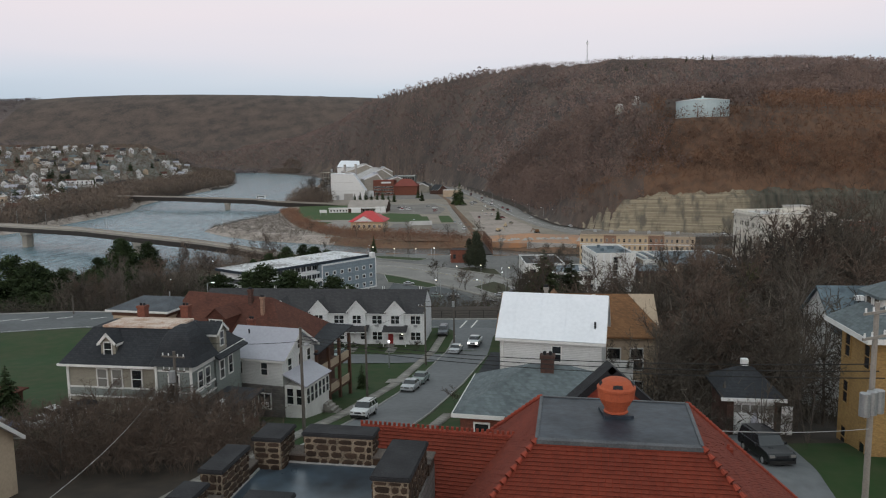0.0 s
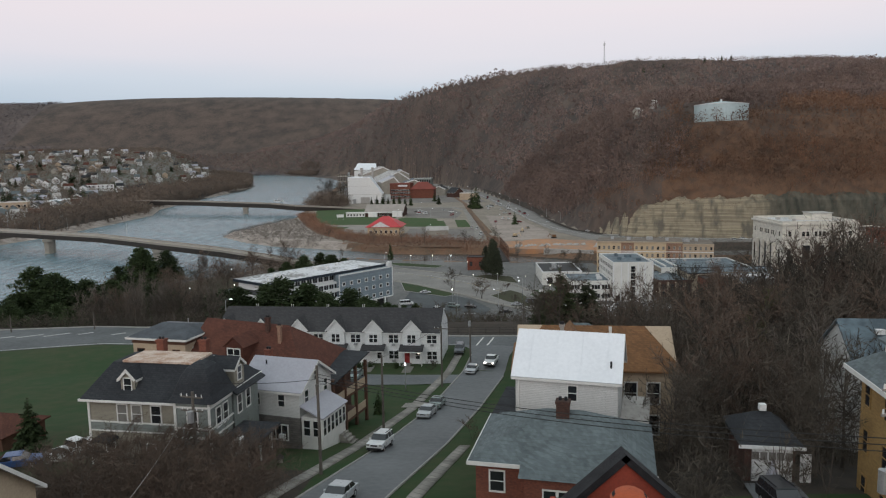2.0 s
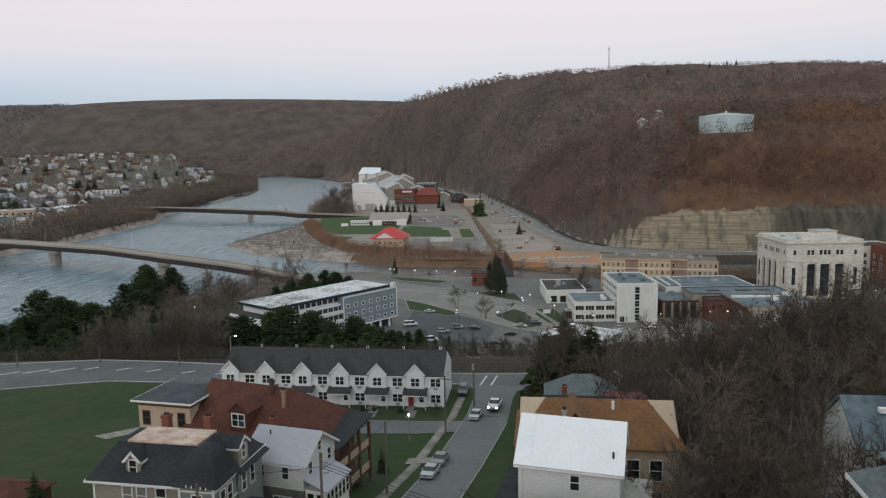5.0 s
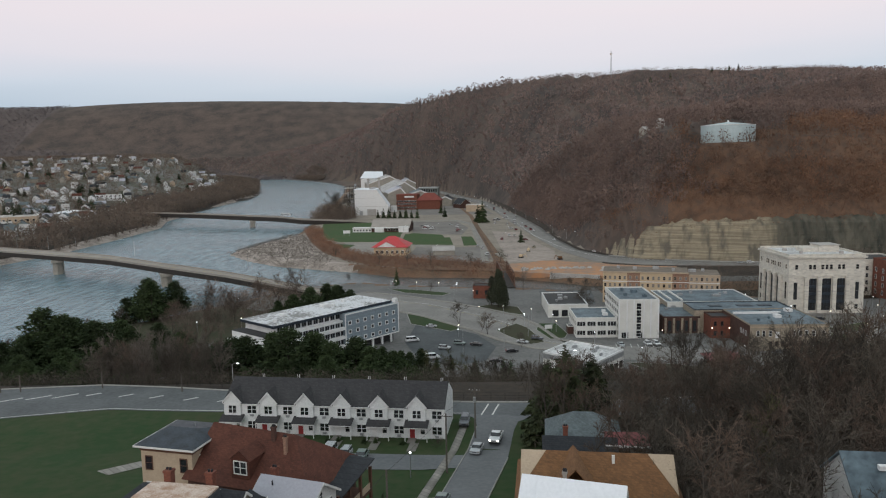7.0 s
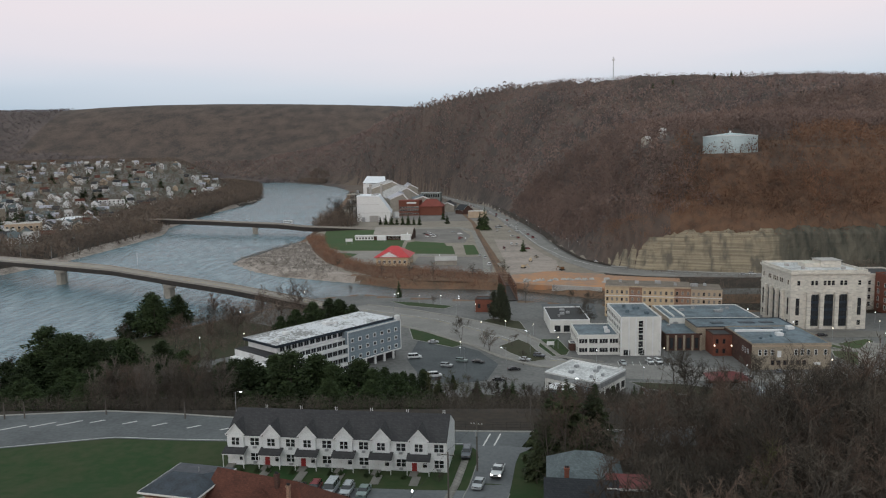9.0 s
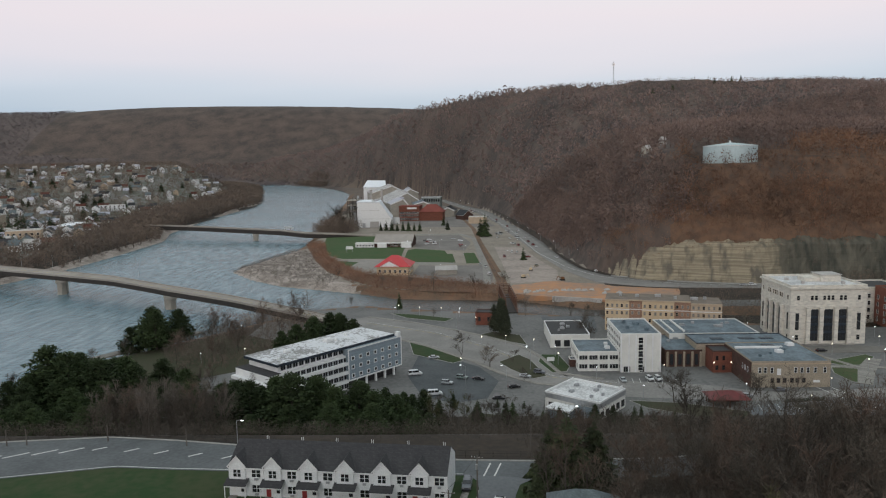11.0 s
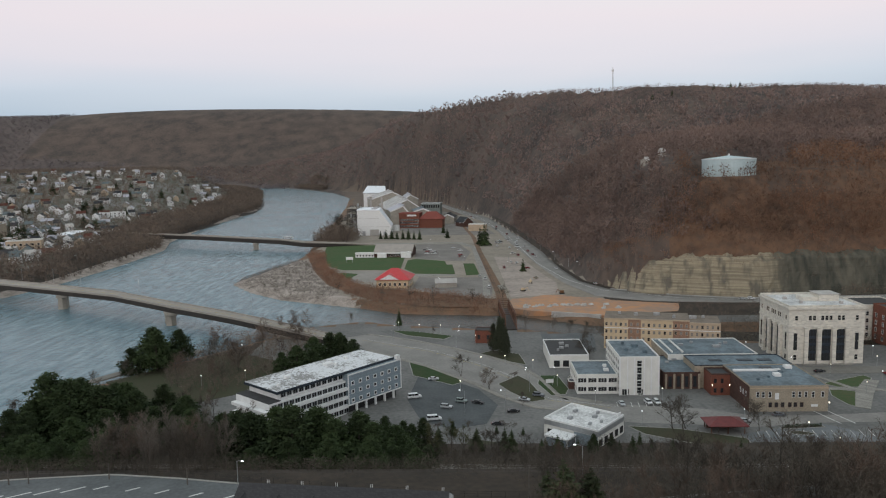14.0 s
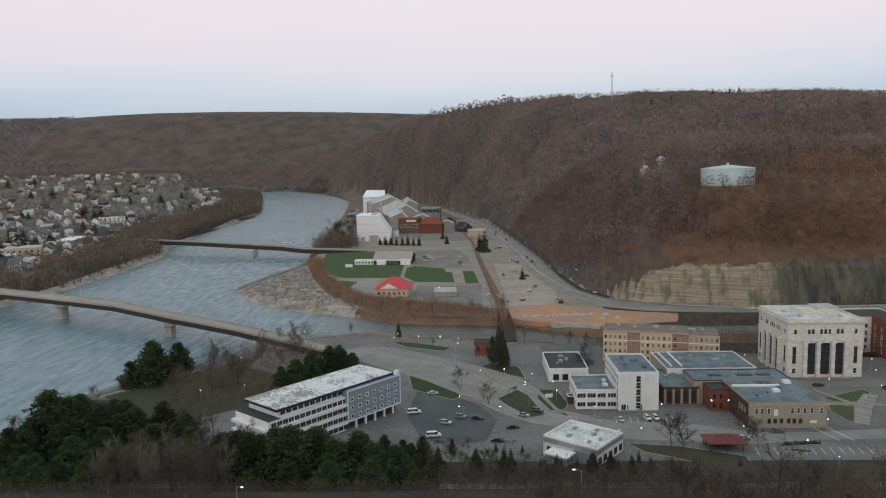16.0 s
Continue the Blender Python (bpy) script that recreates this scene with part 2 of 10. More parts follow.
M["coldtar"] = mat("dark_slate_blue_membrane", (0.034, 0.047, 0.064), (0.015, 0.019, 0.026), 0.45, 0.8, bump=0.2, fine=5)
M["blackroof"] = mat("black_tar_roof", (0.035, 0.034, 0.036), (0.05, 0.05, 0.05), 0.8, 0.2)
M["whiteroof"] = mat("white_stained_membrane", (0.66, 0.66, 0.66), (0.34, 0.34, 0.34), 0.6, 0.12, bump=0.1, contrast=0.35)
M["patchroof"] = mat("patched_silver_roof", (0.60, 0.61, 0.63), (0.22, 0.215, 0.21), 0.6, 0.09, bump=0.1, contrast=0.16)
M["lightgravel"] = mat("pale_gravel_roof", (0.44, 0.42, 0.40), (0.30, 0.285, 0.27), 0.9, 0.15)
M["brightred"] = mat("bright_red_metal_roof", (0.52, 0.055, 0.060), (0.42, 0.045, 0.05), 0.5, 0.3, bump=0.05)
M["copper"] = mat("orange_terracotta_pot", (0.42, 0.095, 0.040), (0.30, 0.07, 0.035), 0.8, 1.5)
M["castle"] = mat("brown_rubble_stone", (0.070, 0.042, 0.027), (0.028, 0.020, 0.016), 0.95, 2.5, bump=0.5, rnd=0.35)
M["capstone"] = mat("weathered_cap_stone", (0.16, 0.13, 0.11), (0.07, 0.06, 0.055), 0.9, 2.0, bump=0.4)
# dark tar; the blue tone paints in the sky's reflection
M["towertar"] = mat("sky_tinted_tar", (0.075, 0.108, 0.140), (0.018, 0.022, 0.028), 0.3, 0.45, bump=0.12, fine=3, contrast=0.6, spec=0.6)
M["flashing"] = mat("grey_lead_flashing", (0.105, 0.110, 0.118), (0.055, 0.058, 0.064), 0.6, 1.5, bump=0.2)
M["mortar"] = mat("tan_mortar", (0.33, 0.265, 0.195), (0.10, 0.082, 0.064), 0.95, 2.2)
M["coping"] = mat("black_weathered_coping", (0.030, 0.030, 0.033), (0.013, 0.013, 0.015), 0.85, 1.6, bump=0.5)
M["rust"] = mat("rusted_tin_roof", (0.62, 0.52, 0.45), (0.36, 0.22, 0.15), 0.7, 0.8, contrast=0.35)
M["maroon"] = mat("maroon_metal_roof", (0.16, 0.035, 0.035), (0.11, 0.03, 0.03), 0.6, 0.5)
M["door_red"] = mat("red_door_paint", (0.30, 0.035, 0.035), None, 0.5, 1.0)
M["wood"] = mat("brown_stained_wood", (0.125, 0.062, 0.040), (0.08, 0.042, 0.03), 0.8, 1.0)
M["pole"] = mat("weathered_utility_pole", (0.13, 0.115, 0.10), (0.085, 0.075, 0.066), 0.9, 1.0)
M["palepole"] = mat("pale_wood_pole", (0.30, 0.27, 0.24), (0.22, 0.20, 0.18), 0.9, 1.0)
M["metal"] = mat("galvanised_metal", (0.42, 0.43, 0.44), None, 0.45, 1.0, metal=0.6, bump=0.03)
M["wire"] = mat("black_cable", (0.03, 0.03, 0.03), None, 0.7, 1.0)
M["palewire"] = mat("pale_cable", (0.42, 0.41, 0.40), None, 0.6, 1.0)
M["tankpaint"] = mat("pale_blue_tank_paint", (0.44, 0.53, 0.55), (0.36, 0.44, 0.46), 0.6, 0.05, bump=0.03)
# plants
M["bark"] = mat("grey_brown_bark", (0.085, 0.070, 0.060), (0.05, 0.043, 0.038), 0.95, 1.5, bump=0.5, rnd=0.25)
M["twig"] = mat("bare_twigs", (0.092, 0.076, 0.060), (0.054, 0.046, 0.038), 0.95, 0.3, bump=0.0, rnd=0.35)
M["redtwig"] = mat("russet_twigs", (0.116, 0.081, 0.062), (0.074, 0.056, 0.045), 0.95, 0.3, bump=0.0, rnd=0.3)
M["paletwig"] = mat("pale_grey_twigs", (0.165, 0.140, 0.118), (0.115, 0.098, 0.084), 0.95, 0.3, bump=0.0, rnd=0.25)
M["budding"] = mat("budding_green_twigs", (0.085, 0.085, 0.035), (0.06, 0.055, 0.03), 0.95, 0.3, bump=0.0, rnd=0.2)
M["needle"] = mat("dark_pine_needles", (0.050, 0.074, 0.026), (0.021, 0.034, 0.014), 0.9, 0.5, bump=0.0, rnd=0.3, fine=6)
M["spruceneedle"] = mat("olive_spruce_needles", (0.062, 0.074, 0.030), (0.026, 0.036, 0.020), 0.9, 0.5, bump=0.0, rnd=0.25, fine=6)
M["ivyleaf"] = mat("dull_ivy_leaves", (0.058, 0.066, 0.038), (0.030, 0.036, 0.024), 0.8, 0.5, bump=0.0, rnd=0.2, fine=6)
M["forest"] = mat("bare_brown_woods", (0.218, 0.152, 0.130), (0.122, 0.090, 0.080), 0.95, 0.006, bump=0.0, fine=8, contrast=0.45)
# next three: distance haze mixed into the colour, greyer than the near woods and soil
M["farforest"] = mat("hazed_high_woods", (0.246, 0.176, 0.156), (0.152, 0.115, 0.108), 0.95, 0.004, bump=0.0, fine=7, contrast=0.45)
M["ridgewood"] = mat("hazed_ridge_woods", (0.176, 0.148, 0.150), (0.102, 0.088, 0.092), 0.95, 0.003, bump=0.0, fine=16, contrast=0.55)
M["ridgesoil"] = mat("hazed_ridge_litter", (0.132, 0.104, 0.096), (0.072, 0.060, 0.058), 0.95, 0.006, bump=0.5, fine=10, contrast=0.6)
M["bankwood"] = mat("brown_bank_woods", (0.190, 0.142, 0.112), (0.112, 0.090, 0.076), 0.95, 0.012, bump=0.0, fine=8, contrast=0.45)
M["forestred"] = mat("russet_oak_woods", (0.222, 0.120, 0.074), (0.112, 0.072, 0.054), 0.95, 0.012, bump=0.0, fine=8, contrast=0.5)
# cars
for key, c in (("car_silver", (0.42, 0.44, 0.46)), ("car_white", (0.68, 0.69, 0.70)), ("car_black", (0.012, 0.013, 0.016)), ("car_red", (0.20, 0.02, 0.025)),
               ("car_grey", (0.12, 0.13, 0.15)), ("car_blue", (0.03, 0.08, 0.22)), ("car_beige", (0.36, 0.31, 0.22)), ("car_green", (0.20, 0.25, 0.24))):
    M[key] = mat(key.replace("car_", "") + "_car_paint", c, tuple(v * 0.9 for v in c), 0.3, 2.0, metal=0.1, bump=0.0, spec=0.6)
M["rubber"] = mat("tyre_rubber", (0.02, 0.02, 0.02), None, 0.9, 3.0)
M["chrome"] = mat("wheel_alloy", (0.45, 0.45, 0.46), None, 0.35, 3.0, metal=0.7)
M["lamp"] = glow("warm_white_lamp", (1.0, 0.86, 0.66), 3.5)
M["coldlamp"] = glow("cold_white_lamp", (0.92, 0.96, 1.0), 2.5)
M["headlamp"] = glow("lit_headlamp", (1.0, 0.92, 0.78), 8.0)
M["taillamp"] = mat("tail_lamp_red", (0.35, 0.01, 0.01), None, 0.3, 3.0)


def glass(name, c, rough):
    m = bpy.data.materials.new(name)
    m.use_nodes = True
    b = m.node_tree.nodes["Principled BSDF"]
    b.inputs["Base Color"].default_value, b.inputs["Roughness"].default_value = (*c, 1), rough
    b.inputs["Specular IOR Level"].default_value = 0.8
    return m


M["glass"] = glass("dark_window_glass", (0.020, 0.022, 0.026), 0.08)
M["dimglass"] = glass("curtained_window_glass", (0.20, 0.19, 0.18), 0.15)

m = bpy.data.materials.new("river_water")
m.use_nodes = True
n, l = m.node_tree.nodes, m.node_tree.links
b = n["Principled BSDF"]
b.inputs["IOR"].default_value = 1.33
co, mp = n.new("ShaderNodeTexCoord"), n.new("ShaderNodeMapping")
mp.inputs["Scale"].default_value, mp.inputs["Rotation"].default_value = (0.22, 0.05, 1), (0, 0, 0.35)
n1, n2, n3 = (n.new("ShaderNodeTexNoise") for _ in range(3))
l.new(co.outputs["Object"], mp.inputs[0])
l.new(mp.outputs[0], n1.inputs[0])
l.new(co.outputs["Object"], n2.inputs[0])
l.new(co.outputs["Object"], n3.inputs[0])
n1.inputs["Scale"].default_value, n1.inputs["Detail"].default_value = 1.0, 8
n2.inputs["Scale"].default_value, n2.inputs["Detail"].default_value = 0.35, 5
n3.inputs["Scale"].default_value, n3.inputs["Detail"].default_value = 0.012, 4
# streaks in the base colour stand in for sky reflected on the ripples
ripple_tone, wr = n.new("ShaderNodeMixRGB"), n.new("ShaderNodeMapRange")
wr.inputs[1].default_value, wr.inputs[2].default_value = 0.3, 0.75
l.new(n1.outputs[0], wr.inputs[0])
l.new(wr.outputs[0], ripple_tone.inputs[0])
ripple_tone.inputs[1].default_value, ripple_tone.inputs[2].default_value = (0.055, 0.125, 0.160, 1), (0.190, 0.275, 0.315, 1)
# base colour turns darker eastward, from the river into the creek
wx, wm, creek_mix = n.new("ShaderNodeSeparateXYZ"), n.new("ShaderNodeMapRange"), n.new("ShaderNodeMixRGB")
l.new(co.outputs["Object"], wx.inputs[0])
l.new(wx.outputs["X"], wm.inputs[0])
wm.inputs[1].default_value, wm.inputs[2].default_value = -120, -40
l.new(wm.outputs[0], creek_mix.inputs[0])
l.new(ripple_tone.outputs[0], creek_mix.inputs[1])
creek_mix.inputs[2].default_value = (0.040, 0.044, 0.042, 1)
l.new(creek_mix.outputs[0], b.inputs["Base Color"])
ad = n.new("ShaderNodeMath")
l.new(n1.outputs[0], ad.inputs[0])
l.new(n2.outputs[0], ad.inputs[1])
bp = n.new("ShaderNodeBump")
bp.inputs["Strength"].default_value, bp.inputs["Distance"].default_value = 0.75, 0.9
l.new(ad.outputs[0], bp.inputs["Height"])
l.new(bp.outputs[0], b.inputs["Normal"])
rr = n.new("ShaderNodeMapRange")
rr.inputs[3].default_value, rr.inputs[4].default_value = 0.10, 0.34
l.new(n3.outputs[0], rr.inputs[0])
l.new(rr.outputs[0], b.inputs["Roughness"])
M["water"] = m

# cliff rock: tan beds, dark seep stains, and a darker, olive-toned eastern half
m = bpy.data.materials.new("layered_shale_cliff")
m.use_nodes = True
n, l = m.node_tree.nodes, m.node_tree.links
b = n["Principled BSDF"]
co, sp = n.new("ShaderNodeTexCoord"), n.new("ShaderNodeSeparateXYZ")
l.new(co.outputs["Object"], sp.inputs[0])


def cliff_noise(scale, stretch, detail):
    mp, t = n.new("ShaderNodeMapping"), n.new("ShaderNodeTexNoise")
    mp.inputs["Scale"].default_value = stretch
    l.new(co.outputs["Object"], mp.inputs[0])
    l.new(mp.outputs[0], t.inputs[0])
    t.inputs["Scale"].default_value, t.inputs["Detail"].default_value = scale, detail
    return t.outputs[0]


def tone_mix(fac, lo, hi, one, two):
    r, x = n.new("ShaderNodeMapRange"), n.new("ShaderNodeMixRGB")
    r.inputs[1].default_value, r.inputs[2].default_value = lo, hi
    l.new(fac, r.inputs[0])
    l.new(r.outputs[0], x.inputs[0])
    for k, c in ((1, one), (2, two)):
        if isinstance(c, tuple):
            x.inputs[k].default_value = (*c, 1)
        else:
            l.new(c, x.inputs[k])
    return x.outputs[0]


beds = cliff_noise(0.5, (0.06, 0.06, 2.2), 6)
tan = tone_mix(beds, 0.35, 0.65, (0.185, 0.155, 0.112), (0.320, 0.272, 0.190))
seep = cliff_noise(0.20, (1.0, 1.0, 0.22), 8)
tan = tone_mix(seep, 0.50, 0.68, tan, (0.120, 0.105, 0.082))
dark = tone_mix(seep, 0.35, 0.65, (0.040, 0.041, 0.032), (0.115, 0.105, 0.080))
edge = n.new("ShaderNodeMath")
edge.operation = "MULTIPLY_ADD"
edge.inputs[1].default_value = 46.0
l.new(seep, edge.inputs[0])
l.new(sp.outputs["X"], edge.inputs[2])
l.new(tone_mix(edge.outputs[0], 214, 232, tan, dark), b.inputs["Base Color"])
bp = n.new("ShaderNodeBump")
bp.inputs["Strength"].default_value, bp.inputs["Distance"].default_value = 0.8, 0.5
l.new(beds, bp.inputs["Height"])
l.new(bp.outputs[0], b.inputs["Normal"])
b.inputs["Roughness"].default_value = 0.92
M["cliffrock"] = m

# ---------------------------------------------------------------- building blocks


def thing(name, label, category, m=None, group="", kind=""):
    """A top-level Empty at a pose, to which parts are hung."""
    ob = new(name)
    ob.empty_display_size = 0.2
    ob.matrix_basis = m or Matrix()
    return tagged(ob, label, category, group, kind)


def mesh_of(name, bm, material):
    me = bpy.data.meshes.new(name)
    bm.to_mesh(me)
    bm.free()
    for k in (material if isinstance(material, (list, tuple)) else [material]):
        me.materials.append(M[k] if isinstance(k, str) else k)
    return me


def place(name, me, parent=None, m=None, label=""):
    ob = new(name, me)
    ob.parent = parent
    ob.matrix_basis = m or Matrix()
    return tagged(ob, label)


def part(name, bm, material, parent=None, label="", m=None):
    return place(name, mesh_of(name, bm, material), parent, m, label)


def box(bm, x0, y0, z0, x1, y1, z1, mi=0):
    v = [bm.verts.new(p) for p in ((x0, y0, z0), (x1, y0, z0), (x1, y1, z0), (x0, y1, z0), (x0, y0, z1), (x1, y0, z1), (x1, y1, z1), (x0, y1, z1))]
    for f in ((3, 2, 1, 0), (4, 5, 6, 7), (0, 1, 5, 4), (1, 2, 6, 5), (2, 3, 7, 6), (3, 0, 4, 7)):
        bm.faces.new([v[i] for i in f]).material_index = mi
    return bm


def boxes(*bs):
    bm = bmesh.new()
    for b in bs:
        box(bm, *b)
    return bm


def prism(bm, outline, z0, z1, mi=0):
    """An upright prism over an outline that runs anticlockwise."""
    lo, hi = [bm.verts.new((*p[:2], z0)) for p in outline], [bm.verts.new((*p[:2], z1)) for p in outline]
    k = len(outline)
    bm.faces.new(lo[::-1]).material_index = mi
    bm.faces.new(hi).material_index = mi
    for i in range(k):
        bm.faces.new((lo[i], lo[(i + 1) % k], hi[(i + 1) % k], hi[i])).material_index = mi
    return bm


def tube(bm, p0, p1, r0, r1=None, k=8, mi=0):
    r1 = r0 if r1 is None else r1
    p0, p1 = Vector(p0), Vector(p1)
    q = (p1 - p0).to_track_quat("Z", "Y")
    a = [bm.verts.new(p0 + q @ Vector((r0 * math.cos(t * math.tau / k), r0 * math.sin(t * math.tau / k), 0))) for t in range(k)]
    b = [bm.verts.new(p1 + q @ Vector((r1 * math.cos(t * math.tau / k), r1 * math.sin(t * math.tau / k), 0))) for t in range(k)]
    for i in range(k):
        bm.faces.new((a[i], a[(i + 1) % k], b[(i + 1) % k], b[i])).material_index = mi
    bm.faces.new(a[::-1]).material_index = mi
    bm.faces.new(b).material_index = mi
    return bm


def slab(bm, quad, thick, mi=0):
    """A plate of a thickness below a face given by its corners."""
    pts = [Vector(p) for p in quad]
    nrm = (pts[1] - pts[0]).cross(pts[2] - pts[0]).normalized()
    if nrm.z < 0:
        pts, nrm = pts[::-1], -nrm
    up, lo = [bm.verts.new(p) for p in pts], [bm.verts.new(p - nrm * thick) for p in pts]
    k = len(pts)
    bm.faces.new(up).material_index = mi
    bm.faces.new(lo[::-1]).material_index = mi
    for i in range(k):
        bm.faces.new((up[i], lo[i], lo[(i + 1) % k], up[(i + 1) % k])).material_index = mi
    return bm


# ---------------------------------------------------------------- the lie of the land
WATER = -3.0
RIVER = np.array([(-1500, -300), (-600, 60), (-300, 165), (-200, 215), (-176, 262), (-174, 300), (-160, 309), (-147, 337), (-130, 362), (-98, 412), (-63, 428),
                  (-44, 417), (9, 403), (29, 402), (53, 392), (90, 388), (150, 368), (320, 345), (320, 368), (150, 392), (68, 412), (26, 443), (10, 443), (-47, 451),
                  (-72, 469), (-107, 488), (-137, 504), (-168, 536), (-198, 580), (-190, 640), (-176, 720), (-182, 800), (-195, 902), (-214, 1051), (-248, 1340), (-290, 1672), (-362, 2153),
                  (-458, 2510), (-545, 2749), (-679, 3055), (-869, 3400), (-1180, 3640), (-1800, 3800), (-5000, 3900), (-5000, 3650), (-1800, 3500), (-1040, 3250), (-771, 2652),
                  (-528, 1813), (-476, 1588), (-458, 1400), (-436, 1150), (-399, 932), (-366, 838), (-355, 694), (-352, 602), (-360, 528), (-430, 380), (-620, 220), (-1500, -80)], float)
FOOT = np.array([(1500, 600), (420, 500), (275, 482), (188, 469), (114, 495), (93, 531), (84, 600), (74, 700), (60, 900), (32, 1250), (-50, 1680), (-235, 2230), (-400, 2650), (-640, 3120), (-900, 3520), (-1500, 3850), (-2600, 4050)], float)
CREST = np.array([(1500, 900), (900, 1060), (620, 1100), (435, 1200), (290, 1250), (190, 1360), (140, 1480), (55, 1650), (-40, 1850), (-130, 2050), (-260, 2500), (-420, 3050), (-700, 3600), (-1200, 4000), (-2600, 4300)], float)
CREST_X = [-2600, -1200, -700, -420, -260, -131, -39, 55, 141, 193, 250, 292, 435, 546, 620, 900, 1500]
CREST_Z = [60, 110, 170, 215, 245, 240, 243, 239, 232, 223, 216, 217, 208, 201, 190, 170, 150]
FAR_X = [-7000, -3098, -2715, -2333, -1955, -1579, -1206, -835, -467, -302, 7000]
FAR_Z = [470, 464, 461, 478, 485, 483, 475, 463, 447, 436, 416]


def inside(poly, x, y):
    r = np.zeros(x.shape, bool)
    for (x0, y0), (x1, y1) in zip(poly, np.roll(poly, -1, 0)):
        if y0 != y1:
            r ^= ((y0 > y) != (y1 > y)) & (x < (x1 - x0) * (y - y0) / (y1 - y0) + x0)
    return r


def reach(line, x, y, closed=False):
    """The distance to a line of points."""
    best = np.full(x.shape, 1e9)
    nxt = np.roll(line, -1, 0) if closed else line[1:]
    for (x0, y0), (x1, y1) in zip(line, nxt):
        dx, dy = x1 - x0, y1 - y0
        t = np.clip(((x - x0) * dx + (y - y0) * dy) / (dx * dx + dy * dy), 0, 1)
        best = np.minimum(best, np.hypot(x - x0 - t * dx, y - y0 - t * dy))
    return best


def ease(a, b, v):
    t = np.clip((v - a) / (b - a), 0, 1)
    return t * t * (3 - 2 * t)


HILL = np.vstack([FOOT, [(-2600, 6500), (1500, 6500)]])


def height(x, y):
    x, y = np.asarray(x, float), np.asarray(y, float)
    near = np.interp(y, [-400, 0, 25, 50, 75, 96, 123, 150, 164, 178, 200, 206, 228], [37.5, 36, 34, 30.3, 25.2, 21.8, 19.1, 19.0, 18.6, 13.5, 3.2, 3.0, 0])
    near = near + 2.0 * ease(14, 19, x) * (1 - ease(29, 38, x)) * ease(34, 42, y) * (1 - ease(57, 66, y))      # terraced yard
    df = np.where(inside(HILL, x, y), reach(FOOT, x, y), 0)
    s = df / (df + reach(CREST, x, y) + 1e-6)
    cz = np.interp(x, CREST_X, CREST_Z)
    rocky = np.interp(s, [0, .066, .14, .33, .52, .75, 1], [0.115, .38, .44, .50, .58, .80, 1]) * ease(3.0, 8.0, df)
    soft = np.interp(s, [0, .1, .3, .6, 1], [0, .2, .48, .8, 1])
    k = ease(-50, 50, x - 95 - (y - 530) * 0.25)
    hill = cz * (rocky * k + soft * (1 - k))
    ridge = np.interp(x, FAR_X, FAR_Z) * ease(3500, 4700, y) ** 1.1
    dr = reach(RIVER, x, y, True)
    wet = inside(RIVER, x, y)
    left = (x < np.interp(y, [-300, 528, 1000, 1737, 2652, 3300], [-900, -330, -330, -420, -640, -980])) & (y < 3560) & ~wet
    bank = 92 * ease(820, 2050, y) * (1 - 0.75 * ease(2000, 2700, y)) * ease(20, 260, dr) + 4 * ease(0, 60, dr)
    flat = np.where(y > 425, 1.0 * ease(2, 14, dr), 0.0)
    land = np.maximum(np.maximum(near, flat + hill), ridge)
    pad = 1 - ease(20, 34, np.hypot(x - 187.3, y - 528))
    land = land + (79.5 - land) * pad
    land = np.where(left, np.maximum(bank, ridge), land)
    shore = ease(0, np.where(left, 16, 10), dr)
    land = WATER - 0.2 + (land - WATER + 0.2) * shore
    return np.where(wet, WATER - 0.4 - 2.0 * ease(0, 12, dr), land)


def H(x, y):
    return float(height(np.array([x]), np.array([y]))[0])


def grid_mesh(name, X, Y, Z, keys, index):
    k, j = X.shape
    me = bpy.data.meshes.new(name)
    idx = np.arange(k * j).reshape(k, j)
    quads = np.stack([idx[:-1, :-1], idx[:-1, 1:], idx[1:, 1:], idx[1:, :-1]], -1).reshape(-1, 4)
    me.vertices.add(k * j)
    me.vertices.foreach_set("co", np.stack([X, Y, Z], -1).reshape(-1).astype(np.float32))
    me.loops.add(quads.size)
    me.loops.foreach_set("vertex_index", quads.reshape(-1).astype(np.int32))
    me.polygons.add(len(quads))
    me.polygons.foreach_set("loop_start", np.arange(0, quads.size, 4, dtype=np.int32))
    me.polygons.foreach_set("use_smooth", np.ones(len(quads), bool))
    for key in keys:
        me.materials.append(M[key])
    me.polygons.foreach_set("material_index", index.astype(np.int32))
    me.update(calc_edges=True)
    return me


def spaced(*runs):
    out = []
    for a, b, step in runs:
        out += list(np.arange(a, b, step))
    return np.array(out)


gx = spaced((-7200, -1900, 140), (-1900, -1200, 50), (-1200, -420, 30), (-420, -150, 8), (-150, 320, 4), (320, 700, 12), (700, 1400, 40), (1400, 7201, 200))
gy = spaced((-600, -40, 40), (-40, 260, 4), (260, 460, 6), (460, 620, 4), (620, 1300, 6), (1300, 2400, 30), (2400, 4900, 45), (4900, 6500, 200))
GX, GY = np.meshgrid(gx, gy)
GZ = height(GX, GY)
wob = np.array([noise.noise(Vector((a * 0.02, b * 0.02, 0))) for a, b in zip(GX.ravel(), GY.ravel())]).reshape(GX.shape)
GZ = GZ + wob * np.clip((GZ - 30) * 0.04, 0, 3.5) * (GY > 470)
cx, cy = (GX[:-1, :-1] + GX[1:, 1:]) / 2, (GY[:-1, :-1] + GY[1:, 1:]) / 2
cdr = reach(RIVER, cx, cy, True)
index = np.zeros(cx.shape, int)                                    # leaf litter
index[(cy < 150) & (cy > -60)] = 1                                 # lawns round the houses
